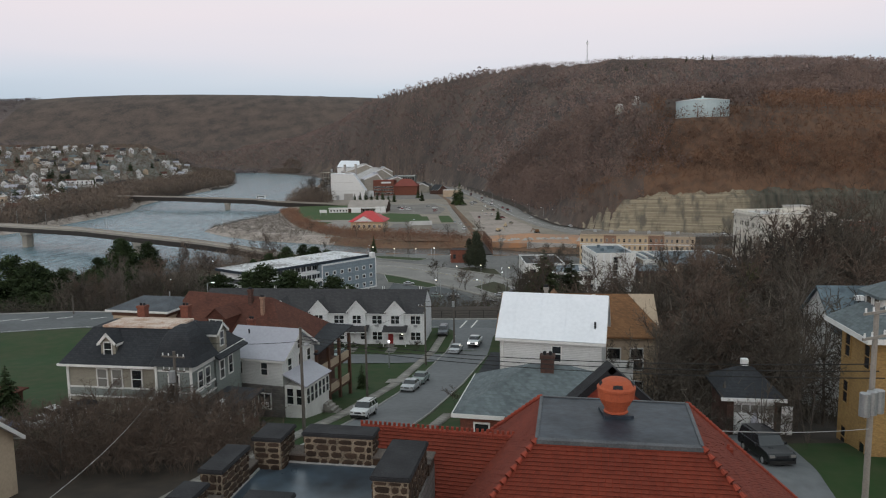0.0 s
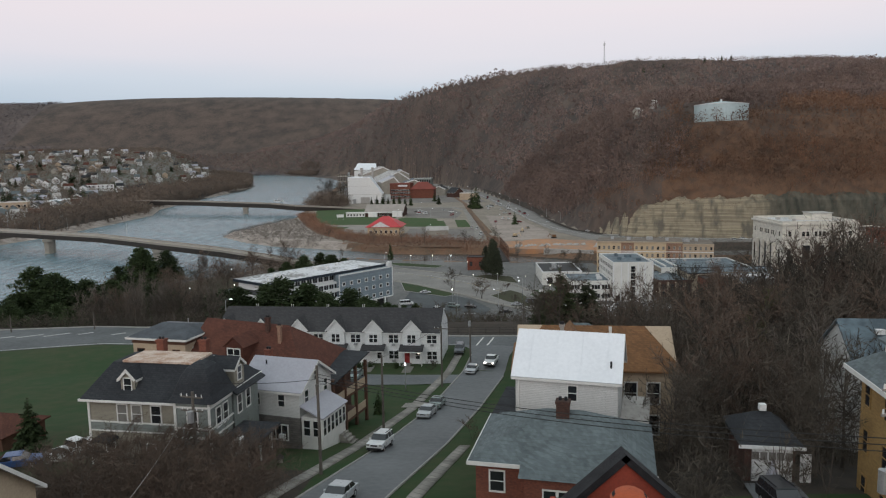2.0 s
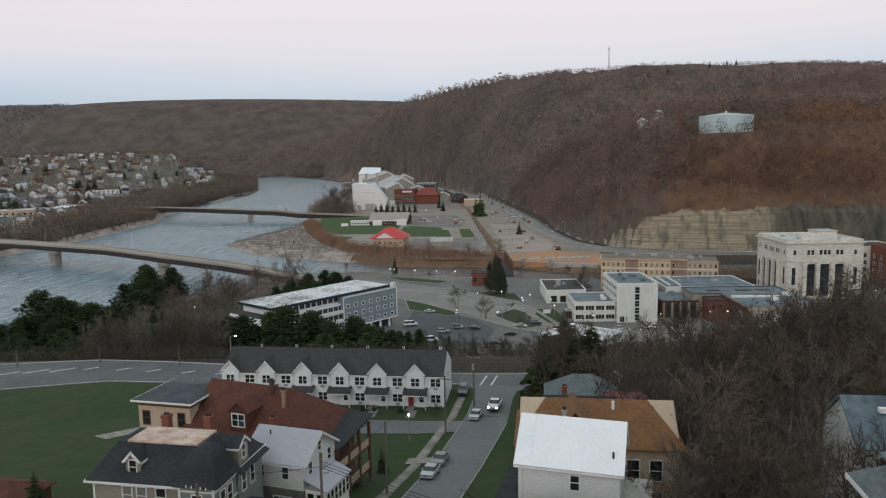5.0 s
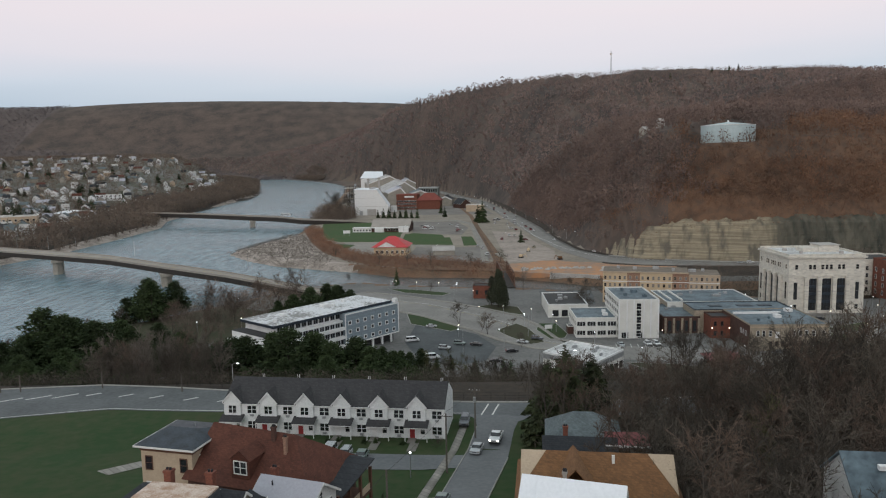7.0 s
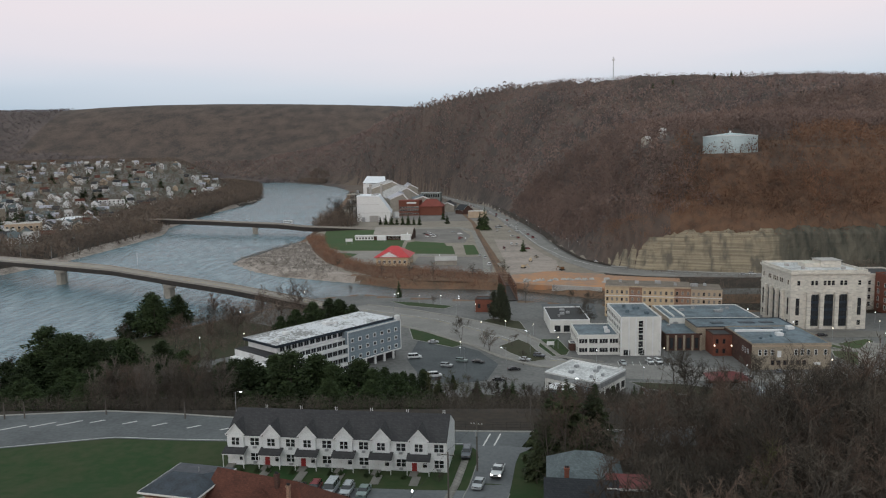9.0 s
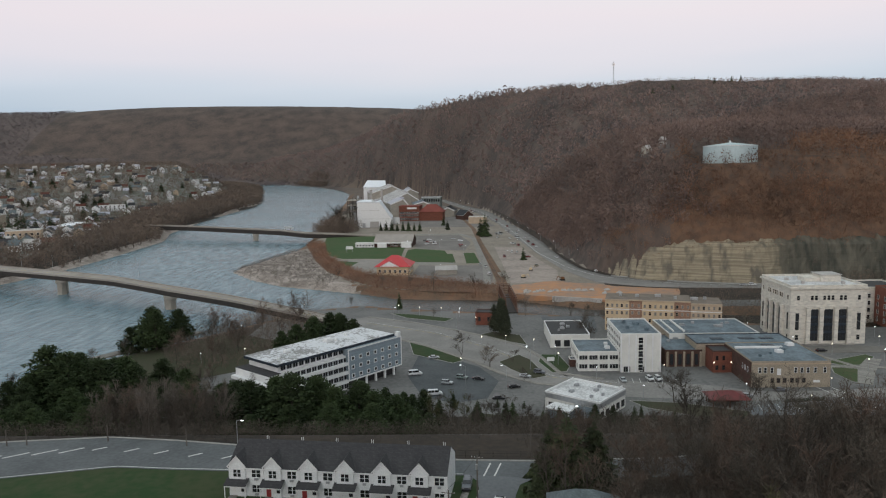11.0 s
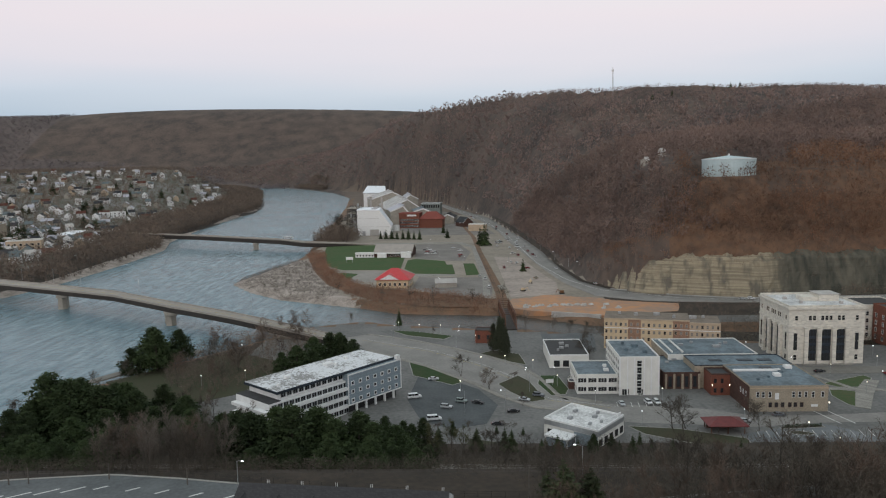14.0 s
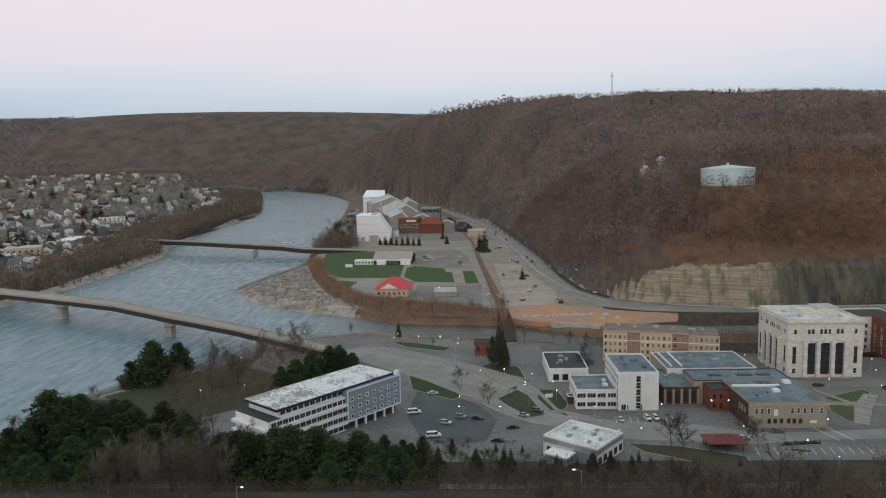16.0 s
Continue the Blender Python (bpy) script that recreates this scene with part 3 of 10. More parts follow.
index[(cy > 226) & (cy < 425) & (cx > -110) & (cx < 330)] = 2      # town paving
index[(cy > 425) & (cx > -215) & (cx < 90) & (cy < 1300)] = 3      # flats beyond the creek
index[(inside(HILL, cx, cy)) | (cy > 1900) | (cx < -600)] = 4      # woods
# far ridge ground, its colour greyed for haze
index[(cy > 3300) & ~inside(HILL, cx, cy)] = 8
index[(cx < -385) & (cy > 500) & (cy < 2100) & (cdr > 60)] = 9                # gardens and streets across the river
index[(cx < 90) & (cx > -700) & (cy >= 1300) & (cy < 3400) & ~inside(HILL, cx, cy) & (cx > -0.2 * cy + 60)] = 10   # far meadow along the river
index[(cdr < 13) & (cy > 200) & (cx > -340)] = 5                   # banks
index[inside(np.array([(-202, 580), (-193, 640), (-180, 722), (-141, 660), (-117, 558), (-95, 510), (-72, 470), (-107, 484), (-137, 500), (-172, 532)], float), cx, cy)] = 6
index[inside(HILL, cx, cy) & (cx + wob[:-1, :-1] * 30 > 128 + (cy - 480) * 0.9) & (cy + wob[:-1, :-1] * 30 < 545)] = 7        # oak leaf litter
index[(cx > -40) & (cx < -12) & (cy > 38) & (cy < 63)] = 0          # bare leaf litter under the thicket
index[(cx > 14) & (cx < 130) & (cy > 46) & (cy < 150)] = 0
index[(cx > 14) & (cx < 60) & (cy > 20) & (cy <= 46)] = 1
ground = place("ground", grid_mesh("ground", GX, GY, GZ, ["litter", "grass", "paving", "flats", "hillsoil", "brush", "gravel", "russetsoil", "ridgesoil", "townturf", "meadow"], index.ravel()))
tagged(ground, "sloping ground of grass, leaf litter and town paving", "ground", kind="structure")

water = part("water", prism(bmesh.new(), [(-5200, -500), (400, -500), (400, 4100), (-5200, 4100)], WATER - 0.3, WATER), "water")
tagged(water, "wide grey-blue rippled river and creek water", "river", kind="structure")


def lift(x, y, up):
    return H(x, y) + up


def sheet(name, A, B, key, up, label, category, na=30, nb=4, side=0.0, flat=None):
    """A strip of ground cover between two edge lines, laid on the land, with a skirt where it is a step."""
    def along(line, t):
        line = np.array(line, float)
        d = np.concatenate([[0], np.cumsum(np.hypot(*np.diff(line, axis=0).T))])
        return np.stack([np.interp(t * d[-1], d, line[:, i]) for i in (0, 1)], -1)
    t = np.linspace(0, 1, na)
    a, b = along(A, t), along(B, t)
    w = np.linspace(0, 1, nb)[:, None, None]
    P = a[None] * (1 - w) + b[None] * w
    Z = (height(P[..., 0], P[..., 1]) if flat is None else np.full(P.shape[:2], flat)) + up
    bm = bmesh.new()
    v = [[bm.verts.new((*P[i, j], Z[i, j])) for j in range(na)] for i in range(nb)]
    for i in range(nb - 1):
        for j in range(na - 1):
            f = bm.faces.new((v[i][j], v[i][j + 1], v[i + 1][j + 1], v[i + 1][j]))
            f.smooth = True
    bmesh.ops.recalc_face_normals(bm, faces=bm.faces)
    if sum(f.normal.z for f in bm.faces) < 0:
        bmesh.ops.reverse_faces(bm, faces=bm.faces)
    if side:
        edges = [e for e in bm.edges if e.is_boundary]
        r = bmesh.ops.extrude_edge_only(bm, edges=edges)
        for g in r["geom"]:
            if isinstance(g, bmesh.types.BMVert):
                g.co.z -= side
    return tagged(part(name, bm, key), label, category, kind="structure")


def patch(name, outline, key, z0, z1, label, category):
    """A level plate of ground cover."""
    area = sum(a[0] * b[1] - b[0] * a[1] for a, b in zip(outline, outline[1:] + outline[:1]))
    bm = prism(bmesh.new(), outline if area > 0 else outline[::-1], z0, z1)
    bmesh.ops.triangulate(bm, faces=[f for f in bm.faces if len(f.verts) > 4])
    return tagged(part(name, bm, key), label, category, kind="structure")
# ---------------------------------------------------------------- parts of buildings
CACHE = {}


def cached(key, build):
    if key not in CACHE:
        CACHE[key] = build()
    return CACHE[key]


def frame_mesh(w, h, style, key):
    def build():
        t = 0.28 if "b" in style else min(0.12, w * 0.12)
        bm = bmesh.new()
        box(bm, -w / 2 - t, -0.09, -h / 2 - t, -w / 2, 0.02, h / 2 + t)
        box(bm, w / 2, -0.09, -h / 2 - t, w / 2 + t, 0.02, h / 2 + t)
        box(bm, -w / 2, -0.09, h / 2, w / 2, 0.02, h / 2 + t)
        box(bm, -w / 2, -0.12, -h / 2 - t, w / 2, 0.02, -h / 2)
        if "s" in style:
            box(bm, -w / 2, -0.06, -0.03, w / 2, 0.0, 0.04)
        if "d" in style:
            box(bm, -0.06, -0.075, -h / 2, 0.06, 0.0, h / 2)
        if "t" in style:
            for k in (-1, 1):
                box(bm, k * w / 6 - 0.05, -0.075, -h / 2, k * w / 6 + 0.05, 0.0, h / 2)
        return mesh_of("window_frame", bm, key)
    return cached(("frame", round(w, 2), round(h, 2), style, key), build)


def pane_mesh(w, h, key):
    return cached(("pane", round(w, 2), round(h, 2), key), lambda: mesh_of("pane", boxes((-w / 2, -0.035, -h / 2, w / 2, 0.0, h / 2)), key))


def on_face(face, L, D, u, z):
    return {"f": pose(u, -D / 2, z), "b": pose(u, D / 2, z, rz=180), "l": pose(-L / 2, u, z, rz=-90), "r": pose(L / 2, u, z, rz=90)}[face]


def window(parent, m, w, h, style="s", key="trim", pane="glass"):
    ob = place("window", frame_mesh(w, h, style, key), parent, m)
    place("pane", pane_mesh(w, h, pane), ob)
    return ob


def pane_only(parent, m, w, h, pane="glass"):
    return place("window", pane_mesh(w, h, pane), parent, m)


def gable_walls(L, D, e, r, z0=0.0):
    bm = bmesh.new()
    prof = [(-D / 2, z0), (D / 2, z0), (D / 2, e), (0, r), (-D / 2, e)]
    a, b = [bm.verts.new((-L / 2, y, z)) for y, z in prof], [bm.verts.new((L / 2, y, z)) for y, z in prof]
    bm.faces.new(a[::-1])
    bm.faces.new(b)
    for i in range(5):
        j = (i + 1) % 5
        bm.faces.new((a[i], a[j], b[j], b[i]))
    return bm


def gable_roof(L, D, e, r, ov=0.4, th=0.16, end=0.35):
    s = (r - e) / (D / 2)
    bm = bmesh.new()
    x, y = L / 2 + end, D / 2 + ov
    zl = e - s * ov + 0.16
    slab(bm, [(-x, -y, zl), (x, -y, zl), (x, 0, r + 0.16), (-x, 0, r + 0.16)], th)
    slab(bm, [(x, y, zl), (-x, y, zl), (-x, 0, r + 0.16), (x, 0, r + 0.16)], th)
    return bm


def fascia(L, D, e, r, ov=0.4, end=0.35):
    """White boards along the eaves and up the gables."""
    s = (r - e) / (D / 2)
    x, y = L / 2 + end, D / 2 + ov
    zl = e - s * ov
    bm = boxes((-x, -y - 0.04, zl - 0.12, x, -y + 0.0, zl + 0.1), (-x, y, zl - 0.12, x, y + 0.04, zl + 0.1))
    for k in (-1, 1):
        for q in (-1, 1):
            slab(bm, [(k * x, q * y, zl + 0.13), (k * (x + 0.04), q * y, zl + 0.13), (k * (x + 0.04), 0, r + 0.13), (k * x, 0, r + 0.13)], 0.25)
    return bm


def hip_roof(L, D, e, r, ov=0.5, ridge=None):
    x, y = L / 2 + ov, D / 2 + ov
    k = (ridge if ridge is not None else max(0.3, L - D)) / 2
    bm = bmesh.new()
    zs = e - 0.1
    lo = [bm.verts.new(p) for p in ((-x, -y, zs), (x, -y, zs), (x, y, zs), (-x, y, zs))]
    up = [bm.verts.new(p) for p in ((-x, -y, zs + 0.18), (x, -y, zs + 0.18), (x, y, zs + 0.18), (-x, y, zs + 0.18))]
    a, b = bm.verts.new((-k, 0, r)), bm.verts.new((k, 0, r))
    bm.faces.new(lo[::-1])
    for i in range(4):
        bm.faces.new((lo[i], lo[(i + 1) % 4], up[(i + 1) % 4], up[i]))
    bm.faces.new((up[0], up[1], b, a))
    bm.faces.new((up[1], up[2], b))
    bm.faces.new((up[2], up[3], a, b))
    bm.faces.new((up[3], up[0], a))
    return bm


def chimney(parent, x, y, z0, z1, w=0.9, d=0.7, key="brick", label=""):
    bm = boxes((x - w / 2, y - d / 2, z0, x + w / 2, y + d / 2, z1 - 0.25), (x - w / 2 - 0.07, y - d / 2 - 0.07, z1 - 0.25, x + w / 2 + 0.07, y + d / 2 + 0.07, z1))
    ob = part("chimney", bm, key, parent, label)
    for k in (-0.22, 0.22):
        part("flue", tube(bmesh.new(), (x + k * w, y, z1), (x + k * w, y, z1 + 0.25), 0.13, k=8), "coping", ob)
    return ob


def block(parent, L, D, h, wall, roof, parapet=0.5, rim="kerb", m=None, z0=-0.5, names=("wall", "roof", "parapet")):
    m = m or Matrix()
    w = part(names[0], boxes((-L / 2, -D / 2, z0, L / 2, D / 2, h)), wall, parent, m=m)
    part(names[1], boxes((-L / 2 + 0.3, -D / 2 + 0.3, h, L / 2 - 0.3, D / 2 - 0.3, h + 0.06)), roof, parent, m=m)
    if parapet:
        t = 0.3
        bm = boxes((-L / 2 - 0.05, -D / 2 - 0.05, h, L / 2 + 0.05, -D / 2 + t, h + parapet), (-L / 2 - 0.05, D / 2 - t, h, L / 2 + 0.05, D / 2 + 0.05, h + parapet),
                   (-L / 2 - 0.05, -D / 2 + t, h, -L / 2 + t, D / 2 - t, h + parapet), (L / 2 - t, -D / 2 + t, h, L / 2 + 0.05, D / 2 - t, h + parapet))
        part(names[2], bm, rim, parent, m=m)
    return w


def roof_unit(parent, x, y, z, w, d, h, key="metal"):
    bm = boxes((x - w / 2, y - d / 2, z, x + w / 2, y + d / 2, z + h), (x - w * 0.35, y - d * 0.35, z + h, x + w * 0.35, y + d * 0.35, z + h + 0.12))
    return part("roof_unit", bm, key, parent)


# ---------------------------------------------------------------- streets on the hill
ST_L = [(-21.5, 16), (-18, 33), (-13.3, 56), (-9.4, 74.6), (-5.0, 96), (-0.2, 122), (1.6, 134), (1.2, 139), (-2.0, 141.5)]
ST_R = [(-14.0, 16), (-10.5, 33), (-6.2, 56), (-2.4, 74.6), (1.9, 96), (6.6, 118), (8.6, 132), (9.8, 137), (13.5, 139.5)]


def shifted(line, d):
    return [(x + d, y) for x, y in line]


sheet("road", ST_L, ST_R, "street", 0.06, "worn grey asphalt street with patches running downhill", "road", na=80, nb=6)
FARROAD = [(-190, 140), (-150, 153), (-109, 160.6), (-87, 163.4), (-70, 161), (-55, 158), (-30, 153), (-1.6, 148.3), (13, 147.9), (40, 149), (80, 156)]
NEARROAD = [(-190, 120), (-145, 132), (-98, 139.9), (-77, 145.4), (-65, 144.2), (-51, 143.4), (-30, 142.4), (-1.6, 141), (13, 139.8), (40, 140), (80, 146)]
sheet("road", NEARROAD, FARROAD, "asphalt", 0.05, "two-lane asphalt road with white lane marks along the bluff", "road", na=90, nb=5)
sheet("kerb", FARROAD, [(x, y + 0.5) for x, y in FARROAD], "kerb", 0.22, "pale concrete kerb along the bluff road", "kerb", na=90, nb=2, side=0.3)
WALK_END = 7
sheet("pavement", shifted(ST_L[:WALK_END], -3.3), shifted(ST_L[:WALK_END], -1.9), "walkway", 0.14, "pale concrete pavement beside the street", "pavement", na=70, nb=2, side=0.2)
sheet("pavement", shifted(ST_R[:4], 1.7), shifted(ST_R[:4], 2.9), "walkway", 0.14, "pale concrete pavement beside a brick house", "pavement", na=50, nb=2, side=0.2)
sheet("kerb", shifted(ST_L[:WALK_END], -0.18), ST_L[:WALK_END], "kerb", 0.17, "low concrete kerb", "kerb", na=70, nb=2, side=0.2)
sheet("kerb", ST_R[:6], shifted(ST_R[:6], 0.18), "kerb", 0.17, "low concrete kerb", "kerb", na=70, nb=2, side=0.2)
sheet("driveway", [(-34, 122.5), (-20, 121), (-8, 119.8), (-0.6, 119.6)], [(-34, 113.5), (-20, 112.5), (-8, 112), (-1.6, 113)], "street", 0.09, "grey asphalt parking apron before the row houses", "driveway", na=24, nb=8)
sheet("driveway", [(-9.0, 96.6), (-4.9, 97.0)], [(-8.6, 99.2), (-4.4, 99.6)], "walkway", 0.18, "pale concrete driveway crossing", "driveway", na=6, nb=3)
sheet("path", [(-62, 112), (-52, 122), (-46, 130)], [(-59, 110), (-49, 120.5), (-44, 128)], "walkway", 0.09, "pale gravel footpath across the lawn", "path", na=16, nb=3)
# lane marks
for i, (x, y) in enumerate([(-108.5, 151.0), (-103.2, 152.8), (-97.6, 154.6), (-92.0, 155.7), (-86.0, 156.5), (-78.0, 155.6), (-70.5, 154.2), (-62.0, 152.6), (-54.0, 151.4)]):
    n = 5.0 if i < 4 else 3.0
    sheet("lane_mark", [(x - n * 0.42, y - n * 0.46), (x + n * 0.42, y + n * 0.20)], [(x - n * 0.42 + 0.5, y - n * 0.46 - 0.25), (x + n * 0.42 + 0.5, y + n * 0.20 - 0.25)], "paint", 0.10,
          "white painted road mark", "road mark", na=4, nb=2)
sheet("lane_mark", [(a, b + 0.5) for a, b in NEARROAD[:8]], [(a, b + 0.75) for a, b in NEARROAD[:8]], "paint", 0.09, "long white edge line on the road", "road mark", na=60, nb=2)
for x in (2.4, 4.6):
    sheet("lane_mark", [(x, 140.5), (x + 1.6, 147.0)], [(x + 0.35, 140.5), (x + 1.95, 147.0)], "paint", 0.12, "white crosswalk line", "road mark", na=6, nb=2)

# ---------------------------------------------------------------- bridges


def bridge(label, near, far, z, depth, piers, key):
    ob = thing("bridge", label, "bridge")

    def along(line, t):
        line = np.array(line, float)
        d = np.concatenate([[0], np.cumsum(np.hypot(*np.diff(line, axis=0).T))])
        return np.stack([np.interp(t * d[-1], d, line[:, i]) for i in (0, 1)], -1)
    t = np.linspace(0, 1, 40)
    a, b = along(near, t), along(far, t)
    zz = np.interp(t, [i / (len(z) - 1) for i in range(len(z))], z)

    def ribbon(fa, fb, lo, hi):
        bm = bmesh.new()
        pa, pb = a + (b - a) * fa, a + (b - a) * fb
        rows = []
        for p, q, h in zip(pa, pb, zz):
            rows.append([bm.verts.new((*p, h + hi)), bm.verts.new((*q, h + hi)), bm.verts.new((*q, h + lo)), bm.verts.new((*p, h + lo))])
        for r, s in zip(rows, rows[1:]):
            for i in range(4):
                bm.faces.new((r[i], s[i], s[(i + 1) % 4], r[(i + 1) % 4]))
        bm.faces.new(rows[0][::-1])
        bm.faces.new(rows[-1])
        bmesh.ops.recalc_face_normals(bm, faces=bm.faces)
        return bm
    part("deck", ribbon(0, 1, -0.5, 0), key, ob)
    for fa, fb in ((0.0, 0.02), (0.98, 1.0)):
        part("parapet", ribbon(fa, fb, 0.004, 0.7), "bridgedeck", ob)
    for f in (0.004, 0.30, 0.54, 0.78, 0.976):
        part("girder", ribbon(f, f + 0.02, -0.5 - depth, -0.504), "darksteel", ob)
    part("centre_line", ribbon(0.49, 0.51, 0.0, 0.02), "yellowpaint", ob)
    for s in piers:
        i = int(s * 39)
        p, d = (a[i] + b[i]) / 2, b[i] - a[i]
        w = np.hypot(*d)
        pier = thing("pier", "", "", pose(p[0], p[1], 0, rz=math.degrees(math.atan2(d[1], d[0]))))
        pier.parent = ob
        top = zz[i] - 0.5 - depth
        part("pier_cap", boxes((-w / 2, -3.6, top - 1.8, w / 2, 3.6, top - 0.004)), "concrete", pier)
        part("pier_shaft", prism(bmesh.new(), [(-w * 0.36, -2.9), (w * 0.36, -2.9), (w * 0.42, 0), (w * 0.36, 2.9), (-w * 0.36, 2.9), (-w * 0.42, 0)], WATER - 2, top - 1.804), "concrete", pier)
    return ob


bridge("long concrete road bridge on stout piers across the river", [(-430, 545), (-345, 508), (-237, 460), (-183, 424), (-140, 399), (-101, 376), (-62, 357)],
       [(-440, 566), (-355, 529), (-247, 480), (-192, 443), (-149, 418), (-110, 396), (-71, 377)], [11.3, 11.3, 11.2, 10.9, 10.5, 10.0, 9.4, 8.6, 7.4, 5.0, 1.2], 2.9, (0.07, 0.385, 0.675, 0.90), "bridgedeck")
bridge("farther concrete road bridge across the river", [(-520, 955), (-437, 909), (-290, 845), (-190, 806), (-112, 828)],
       [(-526, 966), (-443, 920), (-296, 856), (-192, 818), (-113, 840)], [12, 12, 11.6, 9.5, 1.2], 4.6, (0.30, 0.684), "bridgedeck")

# ---------------------------------------------------------------- valley roads, lots and lawns
# town surfaces: name, cover, top, edge stone, outline, label, category
for nm, key, top, edge, pts, lab, cat in (
        ("lawn", "grass", 0.14, 1, [(-29.4, 331.9), (-22.6, 324.3), (-7.7, 305.2), (-3.1, 295.7), (-7.4, 291.4), (-14.8, 297.6), (-25.1, 305.7)], "green lawn between street and car park", "lawn"),
        ("lawn", "verge", 0.14, 1, [(3.9, 340.3), (11, 347), (23.8, 339.5), (25.7, 320.8), (15.7, 328.4)], "dull verge under dark evergreens", "lawn"),
        ("lawn", "verge", 0.14, 1, [(11.6, 292.3), (20.7, 304.3), (24.9, 296.4), (29.5, 272), (23.8, 269), (15.8, 282.3)], "dull green lawn island by the street", "lawn"),
        ("lawn", "grass", 0.14, 1, [(30.5, 304), (37.8, 303.7), (40.1, 285.1), (38.1, 278.3), (32.2, 276.5), (28.2, 292.6)], "green lawn before an office wing", "lawn"),
        ("lawn", "verge", 0.14, 1, [(54.9, 242.9), (71.7, 240), (91.3, 231), (90.6, 217.9), (80.5, 221.4), (68.7, 229.5), (59, 235.3)], "dull verge beside the pavilion", "lawn"),
        ("lawn", "grass", 0.14, 1, [(-44.8, 393.5), (-28.5, 388.8), (-9.4, 378), (-13.7, 371), (-34.1, 380.4)], "green strip of creekside park", "lawn"),
        ("lawn", "park", 0.14, 1, [(144, 289.3), (165.5, 299.8), (166.9, 295.9), (159.2, 283.9), (147.2, 284.3)], "green courthouse lawn", "lawn"),
        ("lawn", "park", 0.14, 1, [(142.9, 282.3), (154.6, 277.3), (143.3, 260.2), (140.8, 263.2), (139.8, 273.8)], "green courthouse lawn beside a path", "lawn"),
        ("lawn", "verge", 0.14, 0, [(0, 232), (22, 224), (30, 216), (62, 218), (60, 208), (-6, 208)], "dull verge by the railway", "lawn"),
        ("lawn", "verge", 0.14, 1, [(42, 301), (44.5, 306), (47, 304), (46, 299)], "small planted bed by an office", "lawn"),
        ("car_park", "darkasphalt", 0.06, 0, [(-22.6, 305.6), (-14.7, 296.1), (-3.8, 293.5), (3.2, 286.1), (10.6, 266.2), (5.8, 246.3), (-6.2, 241.4), (-17.7, 249.4), (-24.8, 273.3)], "dark asphalt car park behind a hotel", "car park"),
        ("car_park", "street", 0.05, 0, [(90.8, 234.8), (110.7, 241.9), (121.4, 244.2), (128.3, 239.1), (138, 222), (132, 205), (93, 206), (91.1, 221.3)], "pale asphalt car park with bays and lamp islands", "car park"),
        ("car_park", "asphalt", 0.05, 0, [(38, 381), (66, 381), (64, 360), (62, 345), (57, 342), (55, 366), (38, 366)], "asphalt yard behind the corner shop", "car park"),
        ("traffic_island", "verge", 0.16, 1, [(106, 240.6), (121, 242.4), (121.2, 240.8), (106, 239)], "planted parking island with a clipped hedge", "island"),
        ("traffic_island", "verge", 0.16, 1, [(107, 236.6), (111, 237.2), (115.5, 234.9), (113, 233.4), (108, 234.6)], "rounded parking island", "island"),
        ("traffic_island", "kerb", 0.16, 1, [(4.5, 311), (8.5, 314), (12, 311), (11, 306), (6, 306)], "pale kerbed island in the street", "island")):
    patch(nm, pts, key, -0.3, top, lab, cat)
    if edge:
        bm = bmesh.new()
        for a, b in zip(pts, pts[1:] + pts[:1]):
            a, b = Vector((*a, top + 0.02)), Vector((*b, top + 0.02))
            w = (b - a).cross(Vector((0, 0, 1))).normalized() * 0.16
            slab(bm, [a + w, b + w, b - w, a - w], 0.3)
        tagged(part("kerb", bm, "kerb"), "pale concrete kerb round a lawn", "kerb", kind="structure")
sheet("road", [(-72, 374), (-57.1, 384), (-30.1, 368.3), (-8.8, 350.9), (7.9, 335.3), (21.7, 319.2), (28.9, 300.1), (34.3, 275.1), (49.5, 267.1), (85.8, 260.3), (101.4, 252.6), (123.2, 252.2), (160, 256)],
      [(-62, 357), (-51.8, 352.7), (-35.8, 336.9), (-18.5, 320.6), (-7.7, 306.8), (3.3, 293.3), (13.2, 276.9), (25.5, 264), (43.7, 258.3), (55.7, 246.5), (78.7, 244), (96.4, 241), (119.5, 244.8), (160, 246)], "townroad", 0.05,
      "wide worn street from the bridge through the town", "road", na=70, nb=5)
for o in (0.30, 0.52):
    A = [(-60, 369), (-22, 344), (2, 318), (14, 299), (26, 270), (50, 260)]
    sheet("lane_mark", [(x + o * 9, y + o * 6) for x, y in A], [(x + o * 9 + 0.12, y + o * 6 + 0.12) for x, y in A], "paint" if o > 0.4 else "yellowpaint", 0.09, "worn lane line of the town street", "road mark", na=40, nb=2)
TOWN_N = [(-57.1, 384), (-30.1, 368.3), (-8.8, 350.9), (7.9, 335.3), (21.7, 319.2), (28.9, 300.1), (34.3, 275.1), (49.5, 267.1)]
TOWN_S = [(-51.8, 352.7), (-35.8, 336.9), (-18.5, 320.6), (-7.7, 306.8), (3.3, 293.3), (13.2, 276.9), (25.5, 264), (43.7, 258.3)]
sheet("pavement", TOWN_N, [(x + 1.7, y + 1.7) for x, y in TOWN_N], "walkway", 0.18, "pale concrete pavement beside the town street", "pavement", na=60, nb=2, side=0.25)
sheet("pavement", TOWN_S, [(x - 1.7, y - 1.7) for x, y in TOWN_S], "walkway", 0.18, "pale concrete pavement by the car park", "pavement", na=60, nb=2, side=0.25)
